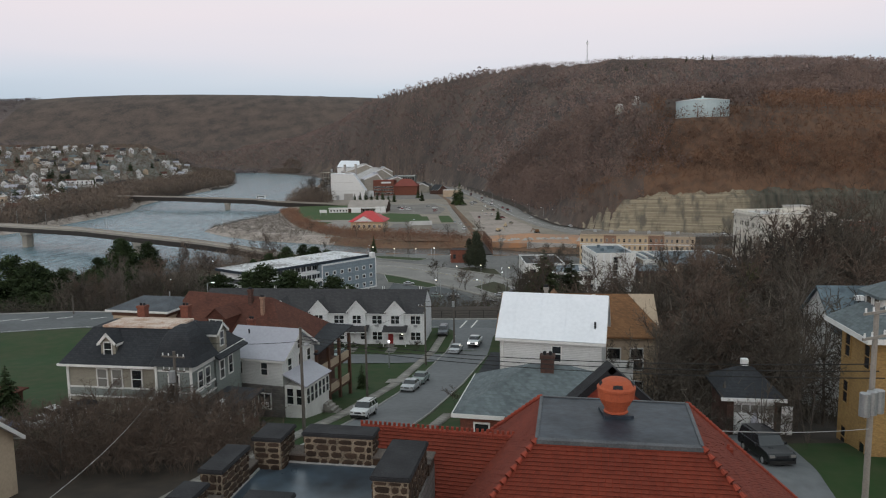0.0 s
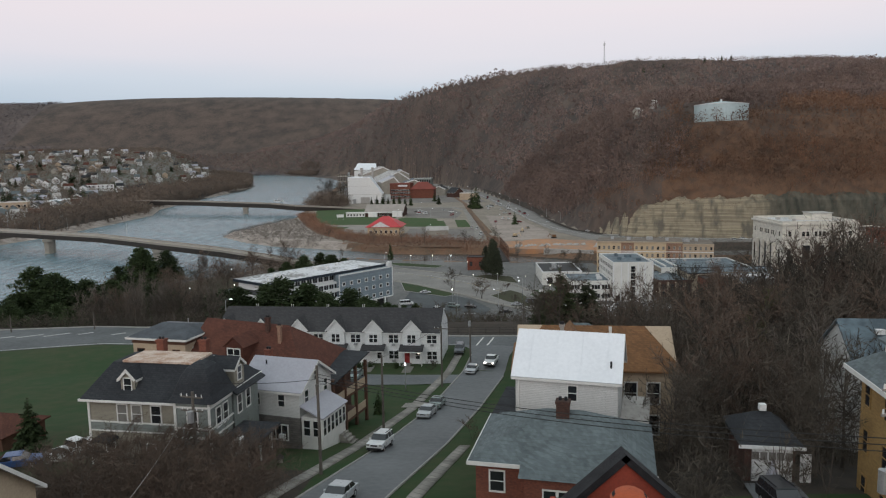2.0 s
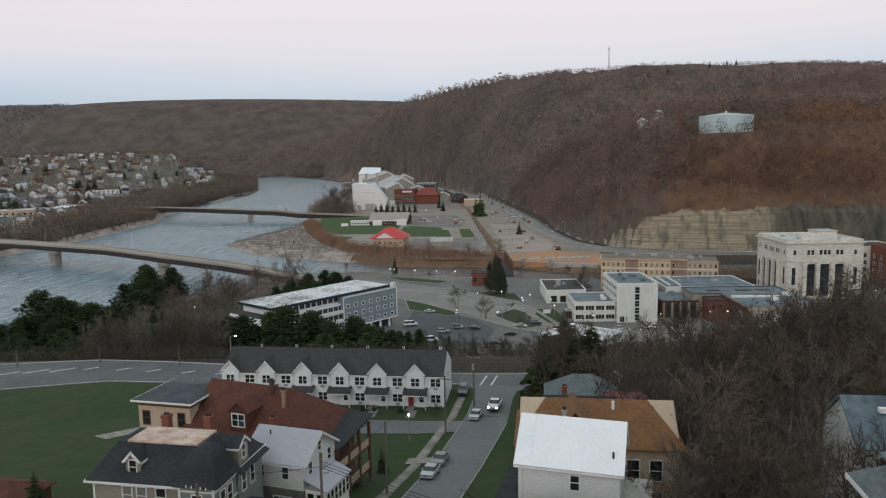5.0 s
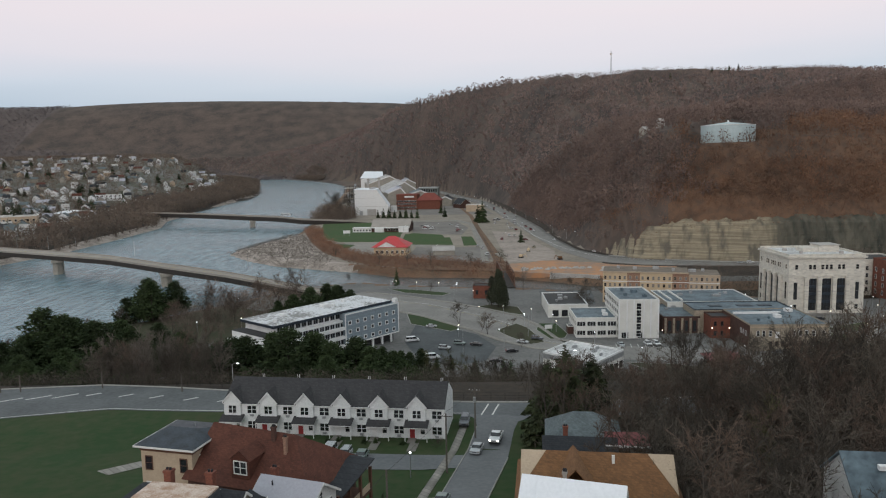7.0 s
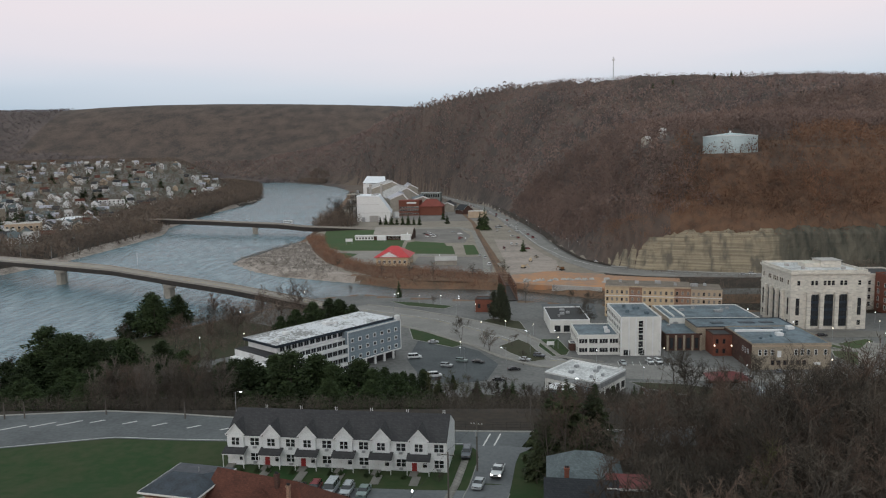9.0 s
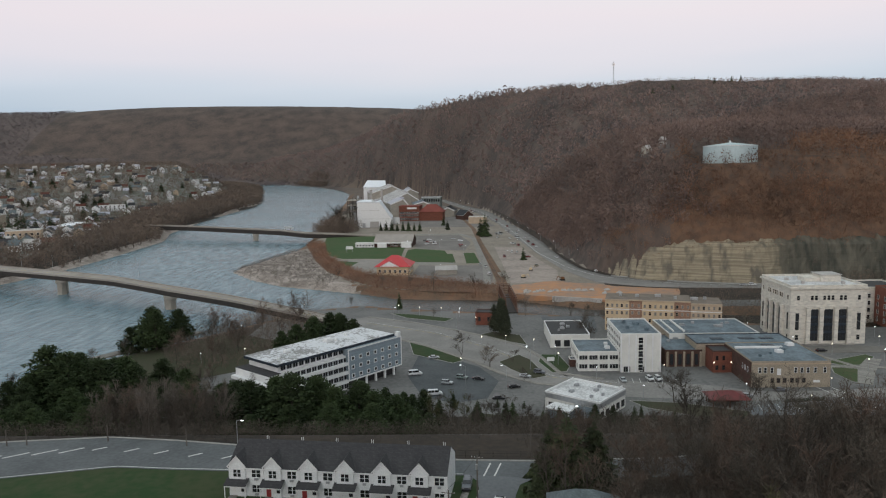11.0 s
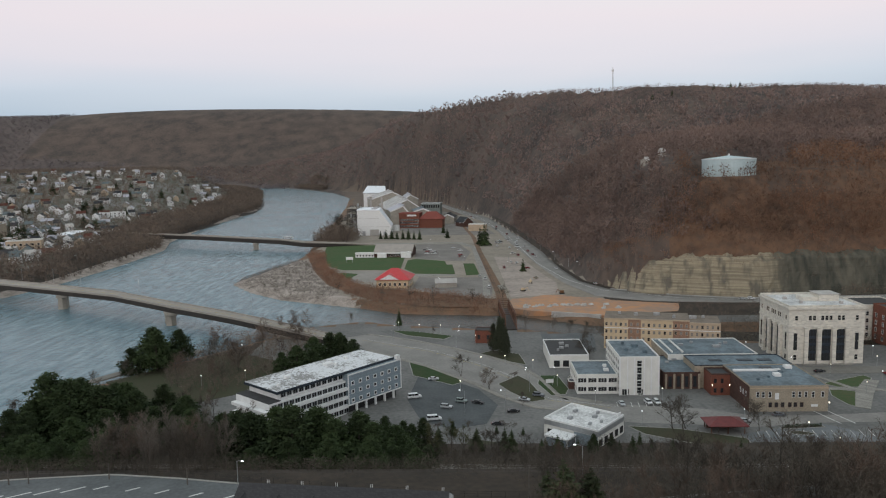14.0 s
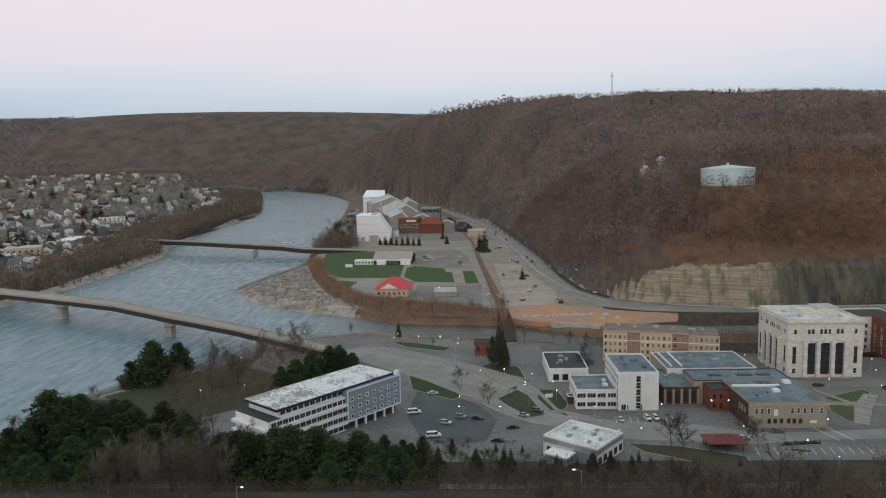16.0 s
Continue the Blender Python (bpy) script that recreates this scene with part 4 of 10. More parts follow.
patch("plaza", [(122, 313), (182, 313), (182, 303), (150, 303), (128, 304)], "walkway", -0.3, 0.10, "pale paved plaza before the limestone tower", "plaza")
patch("path", [(144.2, 300), (146.4, 301), (154.4, 280), (152.6, 278.6)], "walkway", -0.3, 0.19, "pale path across the courthouse lawn", "path")
patch("path", [(163, 294), (168, 292), (157, 276), (146, 258), (142, 261), (152, 280)], "walkway", -0.3, 0.20, "broad pale path by the courthouse lawn", "path")
for x in (124.5, 129.5):
    sheet("lane_mark", [(x, 257), (x + 3.5, 244)], [(x + 0.4, 257), (x + 3.9, 244)], "paint", 0.0, "white crosswalk line", "road mark", na=3, nb=2, flat=0.11)
for i in range(9):
    x = 56 + i * 2.7
    sheet("bay_line", [(x, 268.4), (x - 0.6, 262.6)], [(x + 0.18, 268.4), (x - 0.42, 262.6)], "paint", 0.0, "white painted parking bay line", "road mark", na=2, nb=2, flat=0.10)
for nm, key, top, pts, lab, cat in (
        ("lawn", "fieldgrass", 1.10, [(-166, 822), (-64, 822), (-64, 690), (-61, 620), (-113, 625), (-131, 651), (-153, 738)], "wide green lawn by the river", "lawn"),
        ("lawn", "fieldgrass", 1.06, [(-60, 684), (-53, 694), (-24, 675), (-21, 650), (-16, 650), (-12, 591), (-46, 598), (-58, 627)], "green lawn beside a car park", "lawn"),
        ("lawn", "fieldgrass", 1.12, [(-113, 610), (-95, 601), (-98, 574), (-106, 581)], "small green lawn beside the drive", "lawn"),
        ("lawn", "fieldgrass", 1.06, [(-6, 656), (4, 655), (8, 587), (-3, 585)], "green lawn strip by the railway", "lawn"),
        ("gravel_lot", "wornlot", 1.08, [(-62, 822), (-12, 822), (1, 740), (-5, 674), (-22, 678), (-54, 697)], "asphalt car park on the flats", "car park"),
        ("gravel_lot", "lot", 1.09, [(-114, 617), (-108, 619), (-76, 615), (-76, 556), (-92, 557)], "pale gravel drive by a riverside hall", "drive"),
        ("gravel_lot", "wornlot", 1.08, [(-42, 577), (9, 572), (17, 540), (15.7, 490), (-18, 492), (-43, 524)], "asphalt yard beside a small hall", "yard")):
    patch(nm, pts, key, 0.4, top, lab, cat)
HW = [(-64.9, 1643), (19, 1212), (49, 892), (61.6, 648), (75, 556), (92, 507), (138, 473), (187, 460), (300, 466), (420, 480)]
HW_W = [(-72, 1640), (-44, 1470), (18, 1155), (38, 966), (46, 831), (56, 707), (63, 615), (71, 540), (86, 482), (118, 463), (160, 456), (187, 454), (300, 462), (420, 476)]
HW_E = [(-58, 1650), (-26, 1480), (34, 1200), (52, 1000), (64, 860), (74, 717), (78, 610), (84, 545), (100, 508), (140, 480), (168, 470), (190, 466), (300, 471), (420, 486)]
sheet("road", HW_W, HW_E, "townroad", 0.35, "broad grey highway curving along the foot of the hill", "road", na=120, nb=5, side=0.6)
sheet("road_verge", [(x + 0.1, y) for x, y in HW_E[2:9]], [(x + 4, y + 2) for x, y in HW_E[2:9]], "litter", 0.5, "brown leaf-strewn verge at the hill foot", "verge", na=90, nb=6)
sheet("kerb", [(x + 0.1, y + 0.1) for x, y in HW_E[8:]], [(x + 0.8, y + 0.7) for x, y in HW_E[8:]], "kerb", 0.9, "pale concrete barrier along the highway", "barrier", na=60, nb=2, side=1.2)
sheet("lane_mark", [(x - 0.5, y - 0.3) for x, y in HW], [(x - 0.1, y - 0.1) for x, y in HW], "paint", 0.40, "white lane line of the highway", "road mark", na=120, nb=2)
sheet("road", [(9, 470), (10, 560), (6, 660), (2, 780), (-14, 828), (-112, 828)], [(14, 470), (15, 560), (12, 660), (9, 784), (-10, 840), (-113, 840)], "walkway", 0.12, "pale service road across the flats", "road", na=50, nb=3)
patch("park_lot", [(27, 446), (24, 462), (29, 478), (41, 481), (50, 489), (62, 490), (71, 482), (84, 479), (94, 468), (107, 463), (118, 459), (133, 455), (130, 442), (126, 431), (112, 428), (98, 423), (88, 420), (77, 421), (61, 429), (46, 434), (35, 439)], "clay", -2.5, 1.14, "bare orange clay of a building site", "building site")
patch("retaining_wall", [(50, 431.5), (78, 420.2), (77.4, 419.2), (49.6, 430.5)], "lightgravel", -3.2, 1.9, "pale concrete retaining wall along the creek", "wall")
for i in range(14):
    ob = thing("rubble_heap", "pale heap of broken stone on the clay", "rubble", pose(36 + (i * 37) % 60, 447 + (i * 23) % 14 - 0.12 * ((i * 37) % 60), 1.1, rz=i * 40))
    bm = bmesh.new()
    for k in range(7):
        a, r0 = k * 2.4 + i, 0.5 + (k * 7 + i * 3) % 5 * 0.22
        tube(bm, (math.cos(a) * r0 * 1.6, math.sin(a) * r0, -0.2), (math.cos(a) * r0, math.sin(a) * r0 * 0.7, r0 * 0.9), r0, r0 * 0.35, 6)
    part("stones", bm, "lightgravel", ob)
patch("gravel_lot", [(24, 700), (50, 690), (58, 600), (66, 540), (62, 494), (28, 482)], "yard", 0.4, 1.10, "grey gravel works yard with parked machines", "yard")
patch("gravel_lot", [(-100, 1010), (-60, 930), (34, 930), (8, 1150), (-48, 1400), (-100, 1400)], "wornlot", 0.4, 1.10, "grey works yard round the mill", "yard")
BANK_OUT = [(-172, 745), (-160, 699), (-132, 604), (-110, 544), (-70, 482), (-32, 458), (8, 452), (18, 450)]
BANK_IN = [(-156, 760), (-150, 732), (-130, 645), (-109, 597), (-92, 556), (-73, 529), (-26, 504), (7, 483), (19, 476)]
sheet("river_bank", BANK_OUT, BANK_IN,
      "brush", 0.25, "russet dry brush on the creek bank", "river bank", na=60, nb=6)
patch("lawn", [(-160, 300), (-120, 350), (-90, 330), (-86, 290), (-120, 262)], "verge", -0.3, 0.16, "dull green riverside park lawn", "lawn")
patch("path", [(-140, 355), (-136, 352), (-168, 296), (-173, 299)], "walkway", -0.5, 0.05, "pale riverside path", "path")
patch("path", [(132, 285), (170, 281), (170, 278), (132, 282)], "walkway", -0.3, 0.18, "pale concrete path across the courthouse lawn", "path")
for i in range(13):
    x = 97 + i * 3.1
    sheet("bay_line", [(x, 238), (x - 1.0, 232)], [(x + 0.18, 238), (x - 0.82, 232)], "paint", 0.0, "white painted parking bay line", "road mark", na=2, nb=2, flat=0.09)
    sheet("bay_line", [(x, 224), (x - 1.0, 218)], [(x + 0.18, 224), (x - 0.82, 218)], "paint", 0.0, "white painted parking bay line", "road mark", na=2, nb=2, flat=0.09)
sheet("railway", [(-140, 203), (0, 201), (120, 201), (220, 208)], [(-140, 206.5), (0, 204.5), (120, 204.5), (220, 211.5)], "lot", 0.12, "gravel railway bed with rails below the bluff", "railway", na=60, nb=3)
for d in (1.0, 2.5):
    sheet("rail", [(-140, 203 + d), (0, 201 + d), (120, 201 + d), (220, 208 + d)], [(-140, 203.12 + d), (0, 201.12 + d), (120, 201.12 + d), (220, 208.12 + d)], "darksteel", 0.30,
          "brown steel rail", "rail", na=60, nb=2, side=0.15)

sheet("railway", [(-22, 1180), (2, 900), (8, 740), (14, 600), (18, 500), (19, 440)], [(-18, 1180), (7, 900), (13, 740), (20, 600), (25, 500), (26, 440)], "brush", 0.28, "brown railway bed across the flats", "railway", na=60, nb=3)
for o in (0.0, 1.5):
    sheet("rail", [(8 + o, 740), (14.8 + o, 600), (19.2 + o, 500), (20.4 + o, 440)], [(8.15 + o, 740), (14.95 + o, 600), (19.35 + o, 500), (20.55 + o, 440)], "darksteel", 0.5, "brown steel rail", "rail", na=50, nb=2, side=0.15)
truss = thing("railway_bridge", "rusty brown railway truss bridge over the creek", "bridge", pose(22, 419, 0.6, rz=2))
part("deck", boxes((-3.2, -29, -1.6, 3.2, 29, 0)), "darksteel", truss)
for sx in (-3.0, 3.0):
    part("top_chord", boxes((sx - 0.25, -23, 7.0, sx + 0.25, 23, 7.5)), "wood", truss)
    part("bottom_chord", boxes((sx - 0.25, -29, 0.004, sx + 0.25, 29, 0.6)), "wood", truss)
    for k in range(9):
        y0 = -23 + k * 5.75
        part("post", boxes((sx - 0.15, y0 - 0.15, 0.6, sx + 0.15, y0 + 0.15, 7.0)), "wood", truss)
        if k < 8:
            part("brace", tube(bmesh.new(), (sx, y0, 0.6 if k % 2 else 7.0), (sx, y0 + 5.75, 7.0 if k % 2 else 0.6), 0.14, 0.14, 5), "wood", truss)
    for e in (-1, 1):
        part("end_post", tube(bmesh.new(), (sx, e * 29, 0.3), (sx, e * 23, 7.2), 0.25, 0.25, 5), "wood", truss)
for k in range(9):
    part("portal", boxes((-2.75, -23.1 + k * 5.75, 7.1, 2.75, -22.9 + k * 5.75, 7.4)), "wood", truss)
SHORE = [(-430, 380), (-360, 528), (-352, 602), (-355, 694), (-366, 838), (-399, 932), (-419, 1135), (-506, 1737)]
sheet("shore", [(x + 2, y) for x, y in SHORE], [(x - 11 - (y > 650) * 4, y) for x, y in SHORE], "gravel", 0.35, "pale stony shore below the bank woods", "shore", na=90, nb=5)
for pts, key, lab in (([(-56, 505), (-30, 492), (10, 486), (8, 506), (-30, 510)], "flats", "dull turf beside the sheds"), ([(-46, 596), (-14, 590), (-10, 582), (-42, 580)], "walkway", "pale concrete apron before the green lawn")):
    patch("lawn", pts, key, 0.4, 1.07, lab, "lawn")

# cliff: uneven rock courses with ledges
foot = np.array([(95.5, 529), (104, 512), (113, 496), (122, 488), (150, 480), (188, 467), (232, 474), (275, 480), (340, 490)], float)
d = np.concatenate([[0], np.cumsum(np.hypot(*np.diff(foot, axis=0).T))])
bm = bmesh.new()
rows = []
COURSES = 26
for k in range(COURSES + 1):
    row = []
    for i in range(300):
        t = i / 299 * d[-1]
        x, y = np.interp(t, d, foot[:, 0]), np.interp(t, d, foot[:, 1])
        top = 24.8 + 1.6 * noise.noise(Vector((t * 0.03, 5, 0))) + 1.6 * noise.noise(Vector((t * 0.3, 9, 0)))
        top *= min(1, 0.12 + (t / 88) ** 0.8)
        z = 0.5 + top * k / COURSES
        ledge = 0.16 * ((k * 7) % 5) / 5 + 0.75 * noise.noise(Vector((t * 0.45, k * 0.22, 2))) + 1.1 * noise.noise(Vector((t * 0.09, k * 0.06, 7)))
        row.append(bm.verts.new((x + 0.12 * k, y + 0.22 * k + ledge, z)))
    rows.append(row)
for k, (r, s) in enumerate(zip(rows, rows[1:])):
    for i in range(299):
        bm.faces.new((r[i], r[i + 1], s[i + 1], s[i]))
for a, b in zip(rows[-1], rows[-1][1:]):
    q, p = bm.verts.new(b.co + Vector((0.8, 5, 5.0))), bm.verts.new(a.co + Vector((0.8, 5, 5.0)))
    bm.faces.new((a, b, q, p))
tagged(part("cliff", bm, "cliffrock"), "tan layered rock cliff above the highway", "cliff", kind="structure")
# ---------------------------------------------------------------- downtown
# hotel
hot = thing("hotel", "long four-storey hotel, white balcony bands and grey-blue end", "hotel", pose(-56.0, 260.3, 0, rz=51))
L, D = 64.0, 21.0
part("wall", boxes((-L / 2 + 2, -D / 2 + 1.2, -0.5, 4, D / 2, 12.8)), "white", hot)
part("wall", boxes((4.0, -D / 2, 3.2, L / 2, D / 2 - 4, 15.2)), "hotelblue", hot, "grey-blue panelled end wall")
part("penthouse", boxes((-L / 2 + 7, -D / 2 + 2.8, 12.8, L / 2 - 3, D / 2 - 1, 15.7)), "white", hot)
part("roof", boxes((-L / 2 + 5.6, -D / 2 + 1.4, 15.7, L / 2 - 2.4, D / 2, 16.2)), "patchroof", hot, "patched silvery flat roof")
part("roof_edge", boxes((-L / 2 + 5.5, -D / 2 + 1.3, 15.3, L / 2 - 2.4, -D / 2 + 1.39, 16.24), (-L / 2 + 5.5, -D / 2 + 1.3, 15.3, -L / 2 + 5.59, D / 2, 16.24)), "coldtar", hot)
part("terrace", boxes((-L / 2 + 2, -D / 2 + 1.2, 12.81, -L / 2 + 6.9, D / 2, 12.95)), "charcoal", hot)
for z in (3.1, 6.4, 9.7):
    part("balcony", boxes((-L / 2, -D / 2, z - 0.35, 4.0, -D / 2 + 1.15, z + 0.75), (-L / 2, -D / 2 + 1.2, z - 0.35, -L / 2 + 1.95, D / 2, z + 0.75)), "white", hot)
for z in (1.4, 4.7, 8.0, 11.2):
    for i in range(14):
        u = -L / 2 + 4 + i * 2.45
        window(hot, pose(u, -D / 2 + 1.2, z), 1.9, 1.6, "d", "metal")
for i in range(19):
    window(hot, pose(-L / 2 + 9 + i * 2.6, -D / 2 + 2.8, 14.2), 1.8, 1.5, "d", "metal")
for z in (5.0, 8.3, 11.6):
    for i in range(7):
        u = 6.4 + i * 3.8
        window(hot, pose(u, -D / 2, z), 1.05, 1.05, "b", "white")
for i in range(5):
    part("column", boxes((8.0 + i * 4.9, -D / 2 + 0.1, -0.3, 8.7 + i * 4.9, -D / 2 + 0.8, 3.19)), "white", hot)
for z in (3.2, 14.75):
    part("panel_border", boxes((4.0, -D / 2 - 0.12, z, L / 2 + 0.1, -D / 2 - 0.02, z + 0.5)), "white", hot)
for x in (4.0, L / 2 - 0.35):
    part("panel_border", boxes((x, -D / 2 - 0.14, 3.7, x + 0.45, -D / 2 - 0.02, 14.75)), "white", hot)
part("ground_floor", boxes((4.05, -D / 2 + 2.2, -0.5, L / 2 - 1, D / 2 - 5, 3.19)), "charcoal", hot)
part("sign_box", boxes((L / 2 - 2.2, -D / 2 - 0.4, 15.3, L / 2 - 0.6, -D / 2 + 1.2, 17.0)), "white", hot)
for x, y, s in ((-14, 2, 2.2), (6, 3, 3.4), (8, 0.5, 1.2), (-22, -4, 1.0), (16, 4, 1.4)):
    roof_unit(hot, x, y, 16.2, s, s * 0.8, 0.9, "white")

# bank with a drive-through canopy
bank = thing("bank_building", "low grey-panelled bank with a stained white flat roof", "bank", pose(38.5, 235.5, 0, rz=52))
block(bank, 18.2, 20.2, 6.0, "precast", "whiteroof", 0.6, "white")
part("band", boxes((-9.2, -10.25, 4.4, 9.2, -10.12, 6.0), (-9.25, -10.1, 4.4, -9.12, 10.1, 6.0)), "metal", bank)
part("side_panel", boxes((-9.22, -10.0, 0, -9.11, -1.5, 4.2)), "hotelblue", bank, "grey-blue wall panel")
for face, n, W in (("f", 5, 18.2), ("l", 4, 20.2), ("r", 4, 20.2)):
    for i in range(n):
        if face != "l" or i > 1:
            window(bank, on_face(face, 18.2, 20.2, (i - (n - 1) / 2) * W / n, 1.9), 2.0, 2.0, "t", "darksteel")
for x, y, s in ((-4, 3, 1.8), (3, 5, 1.6), (2, -3, 1.8), (-5, -5, 1.2), (6, -2, 1.2), (-1, -7, 1.0)):
    roof_unit(bank, x, y, 6.06, s, s * 0.7, 0.8, "metal")
part("roof_sign", boxes((6.6, -9.2, 6.06, 8.8, -8.9, 7.4)), "white", bank)
can = thing("drive_through_canopy", "grey drive-through block with a white flat roof", "canopy", pose(29.3, 225.9, 0, rz=54))
part("roof", boxes((-3.1, -4.3, 3.4, 3.1, 4.3, 3.9)), "white", can)
part("wall", boxes((-2.6, -3.6, -0.4, 2.6, 3.6, 3.39)), "hotelblue", can)
for x in (-2.9, 2.7):
    for y in (-4.1, 3.9):
        part("post", boxes((x, y, -0.4, x + 0.25, y + 0.25, 3.39)), "white", can)

# office tower with low wing
off = thing("office_block", "white five-storey office block with ribbed end and glazed slot", "office", pose(66.6, 290.5, 0))
L, D = 15.6, 28.0
block(off, L, D, 15.0, "precast", "bluetar", 0.6, "precast")
for u in (-7.6, -4.6, -1.9, 1.9, 4.6, 7.6):
    part("fin", boxes((u - 0.22, -D / 2 - 0.35, 0.1, u + 0.22, -D / 2 - 0.004, 15.2)), "white", off)
for i in range(5):
    window(off, pose(0, -D / 2, 2.0 + i * 2.7), 1.7, 2.3, "s", "precast")
    for k in range(8):
        window(off, on_face("l", L, D, -D / 2 + 2.0 + k * 3.4, 2.0 + i * 2.8), 2.2, 1.6, "d", "precast")
    for k in range(8):
        window(off, on_face("r", L, D, -D / 2 + 2.0 + k * 3.4, 2.0 + i * 2.8), 2.2, 1.6, "d", "precast")
for x, y, s in ((2, 4, 2.4), (-3, -3, 1.4), (4, -6, 1.6), (-2, 8, 1.2)):
    roof_unit(off, x, y, 15.06, s, s, 1.0, "bluetar")
for i in range(5):
    pane_only(off, pose(-6.2 + i * 0.9 + (3.6 if i > 2 else 0), -D / 2 - 0.01, 1.3), 0.8, 2.2)
wing = thing("office_wing", "two-storey pale office wing with ribbon windows", "office", pose(50.6, 288.8, 0))
block(wing, 16.0, 20.5, 7.6, "precast", "bluetar", 0.5, "precast")
for z in (2.0, 5.6):
    for i in range(4):
        window(wing, on_face("f", 16, 20.5, -6 + i * 4, z), 3.2, 1.7, "t", "precast")
    for i in range(5):
        window(wing, on_face("l", 16, 20.5, -8 + i * 4, z), 2.6, 1.7, "t", "precast")
for x, y, s in ((4.5, -4, 2.0), (5, 2, 1.4)):
    roof_unit(wing, x, y, 7.66, s, s, 0.9, "white")
porch = thing("entrance_porch", "small dark glazed entrance porch", "porch", pose(41.5, 287, 0))
block(porch, 2.6, 4, 3.0, "darkbrick", "coldtar", 0.2, "precast")

# brown brick hall with columns
hall = thing("brick_hall", "low dark brown brick hall with pale columns", "hall", pose(85.4, 297, 0))
block(hall, 14.6, 26, 6.6, "darkbrick", "bluetar", 0.3, "darkbrick")
for i in range(5):
    part("column", boxes((-6.8 + i * 3.3, -13.5, 0, -6.0 + i * 3.3, -13.004, 6.2)), "tanbrick", hall)
    if i < 4:
        pane_only(hall, pose(-4.7 + i * 3.3, -13, 3.0), 1.4, 4.4)
roof_unit(hall, 2, 6, 6.66, 2.0, 2.0, 0.8)
roof_unit(hall, -2, 2, 6.66, 1.4, 1.4, 0.6)

# city block: tan brick front, blue roofs
city = thing("commercial_block", "two-storey tan brick commercial block with blue-grey roof", "building", pose(115.8, 270.5, 0))
L, D = 28.0, 28.0
block(city, L, D, 9.4, "tanbrick", "bluetar", 0.35, "tanbrick")
for i, u in enumerate((-11.2, -9.2, -6.8, 1.6, 3.8, 6.0, 8.6, 12.0)):
    window(city, on_face("f", L, D, u, 6.4), 0.9, 1.9, "s", "white")
for u in (-6.6, -4.4, -2.2, 0.4, 2.4, 4.6):
    window(city, on_face("f", L, D, u, 2.6), 1.0, 1.5, "s", "darkbrick")
part("cornice", boxes((-L / 2 - 0.12, -D / 2 - 0.15, 8.6, L / 2 + 0.12, -D / 2 - 0.055, 9.0)), "cream", city)
part("wall_panel", boxes((-5.0, -D / 2 - 0.06, 4.6, -3.6, -D / 2 - 0.004, 7.0)), "white", city)
part("wall_panel", boxes((8.0, -D / 2 - 0.06, 1.8, 10.4, -D / 2 - 0.004, 2.7)), "white", city)
part("side_wall", boxes((-L / 2 - 0.3, -D / 2 + 0.3, -0.4, -L / 2 - 0.055, D / 2 - 0.3, 9.3)), "darkbrick", city, "red-brown brick side wall")
for u in (-11, -8.5, -6):
    window(city, pose(-L / 2 - 0.3, u, 6.0, rz=-90), 0.8, 1.7, "s", "white")
for x, y, s in ((4, 3, 1.6), (9.5, 9.5, 2.6), (-8, -6, 1.0), (-3, -3, 0.9), (1, -1, 2.4)):
    roof_unit(city, x, y, 9.46, s, s, 0.7 if s < 2 else 1.1, "bluetar" if s < 2 else "white")
part("skylight", boxes((-1, 8.5, 9.46, 3.5, 11, 9.7)), "coldtar", city)
part("duct", boxes((-13, 5.2, 9.46, 5, 6.2, 10.2)), "white", city, "pale roof duct")
back = thing("commercial_block", "wide back building with blue-grey tar roof", "building", pose(110.2, 292.5, 0))
block(back, 39.0, 15.4, 9.2, "tanbrick", "bluetar", 0.35, "coldtar")
for x, s in ((-9, 2.4), (3, 3.0), (11, 2.6)):
    part("skylight", boxes((x - s, -1.4, 9.27, x + s, 1.4, 9.5)), "coldtar", back)
redb = thing("brick_annex", "two-storey red brick annex lit by wall lamps", "building", pose(98.0, 280.0, 0))
block(redb, 7.4, 9.0, 8.2, "brick", "blackroof", 0.5, "darkbrick")
for u in (-2.2, 0.4):
    for z in (2.0, 5.8):
        window(redb, on_face("f", 7.4, 9, u, z), 0.9, 1.6, "s", "darkbrick")
rear = thing("commercial_block", "broad back block with patched blue tar roofs", "building", pose(104, 317.5, 0))
block(rear, 38, 28, 8.6, "tanbrick", "bluetar", 0.4, "precast")
for x, y, s in ((-9, 2, 2.2), (6, -1, 3.4), (-3, 6, 1.4), (12, 5, 1.6), (9, 3, 1.2)):
    roof_unit(rear, x, y, 8.66, s, s * 0.7, 0.9)
part("bridge_wall", boxes((-19, -14.6, 5.0, -5, -14.1, 9.1)), "precast", rear)
for x in (-16, -11.5):
    part("roof_curb", boxes((x - 0.3, -10, 8.66, x + 0.3, 13, 9.3)), "precast", rear)

# courthouse-like stone building
court = thing("limestone_tower", "tall pale limestone bank building with giant pilasters", "building", pose(158.6, 334, 0))
L, D, h = 33.0, 32.0, 25.3
part("wall", boxes((-L / 2, -D / 2, -0.5, L / 2, D / 2, h)), "limestone", court)
part("cornice", boxes((-L / 2 - 0.7, -D / 2 - 0.7, h - 0.5, L / 2 + 0.7, D / 2 + 0.7, h + 0.3)), "limestone", court)
part("frieze", boxes((-L / 2 - 0.25, -D / 2 - 0.25, 16.7, L / 2 + 0.25, D / 2 + 0.25, 17.4)), "limestone", court)
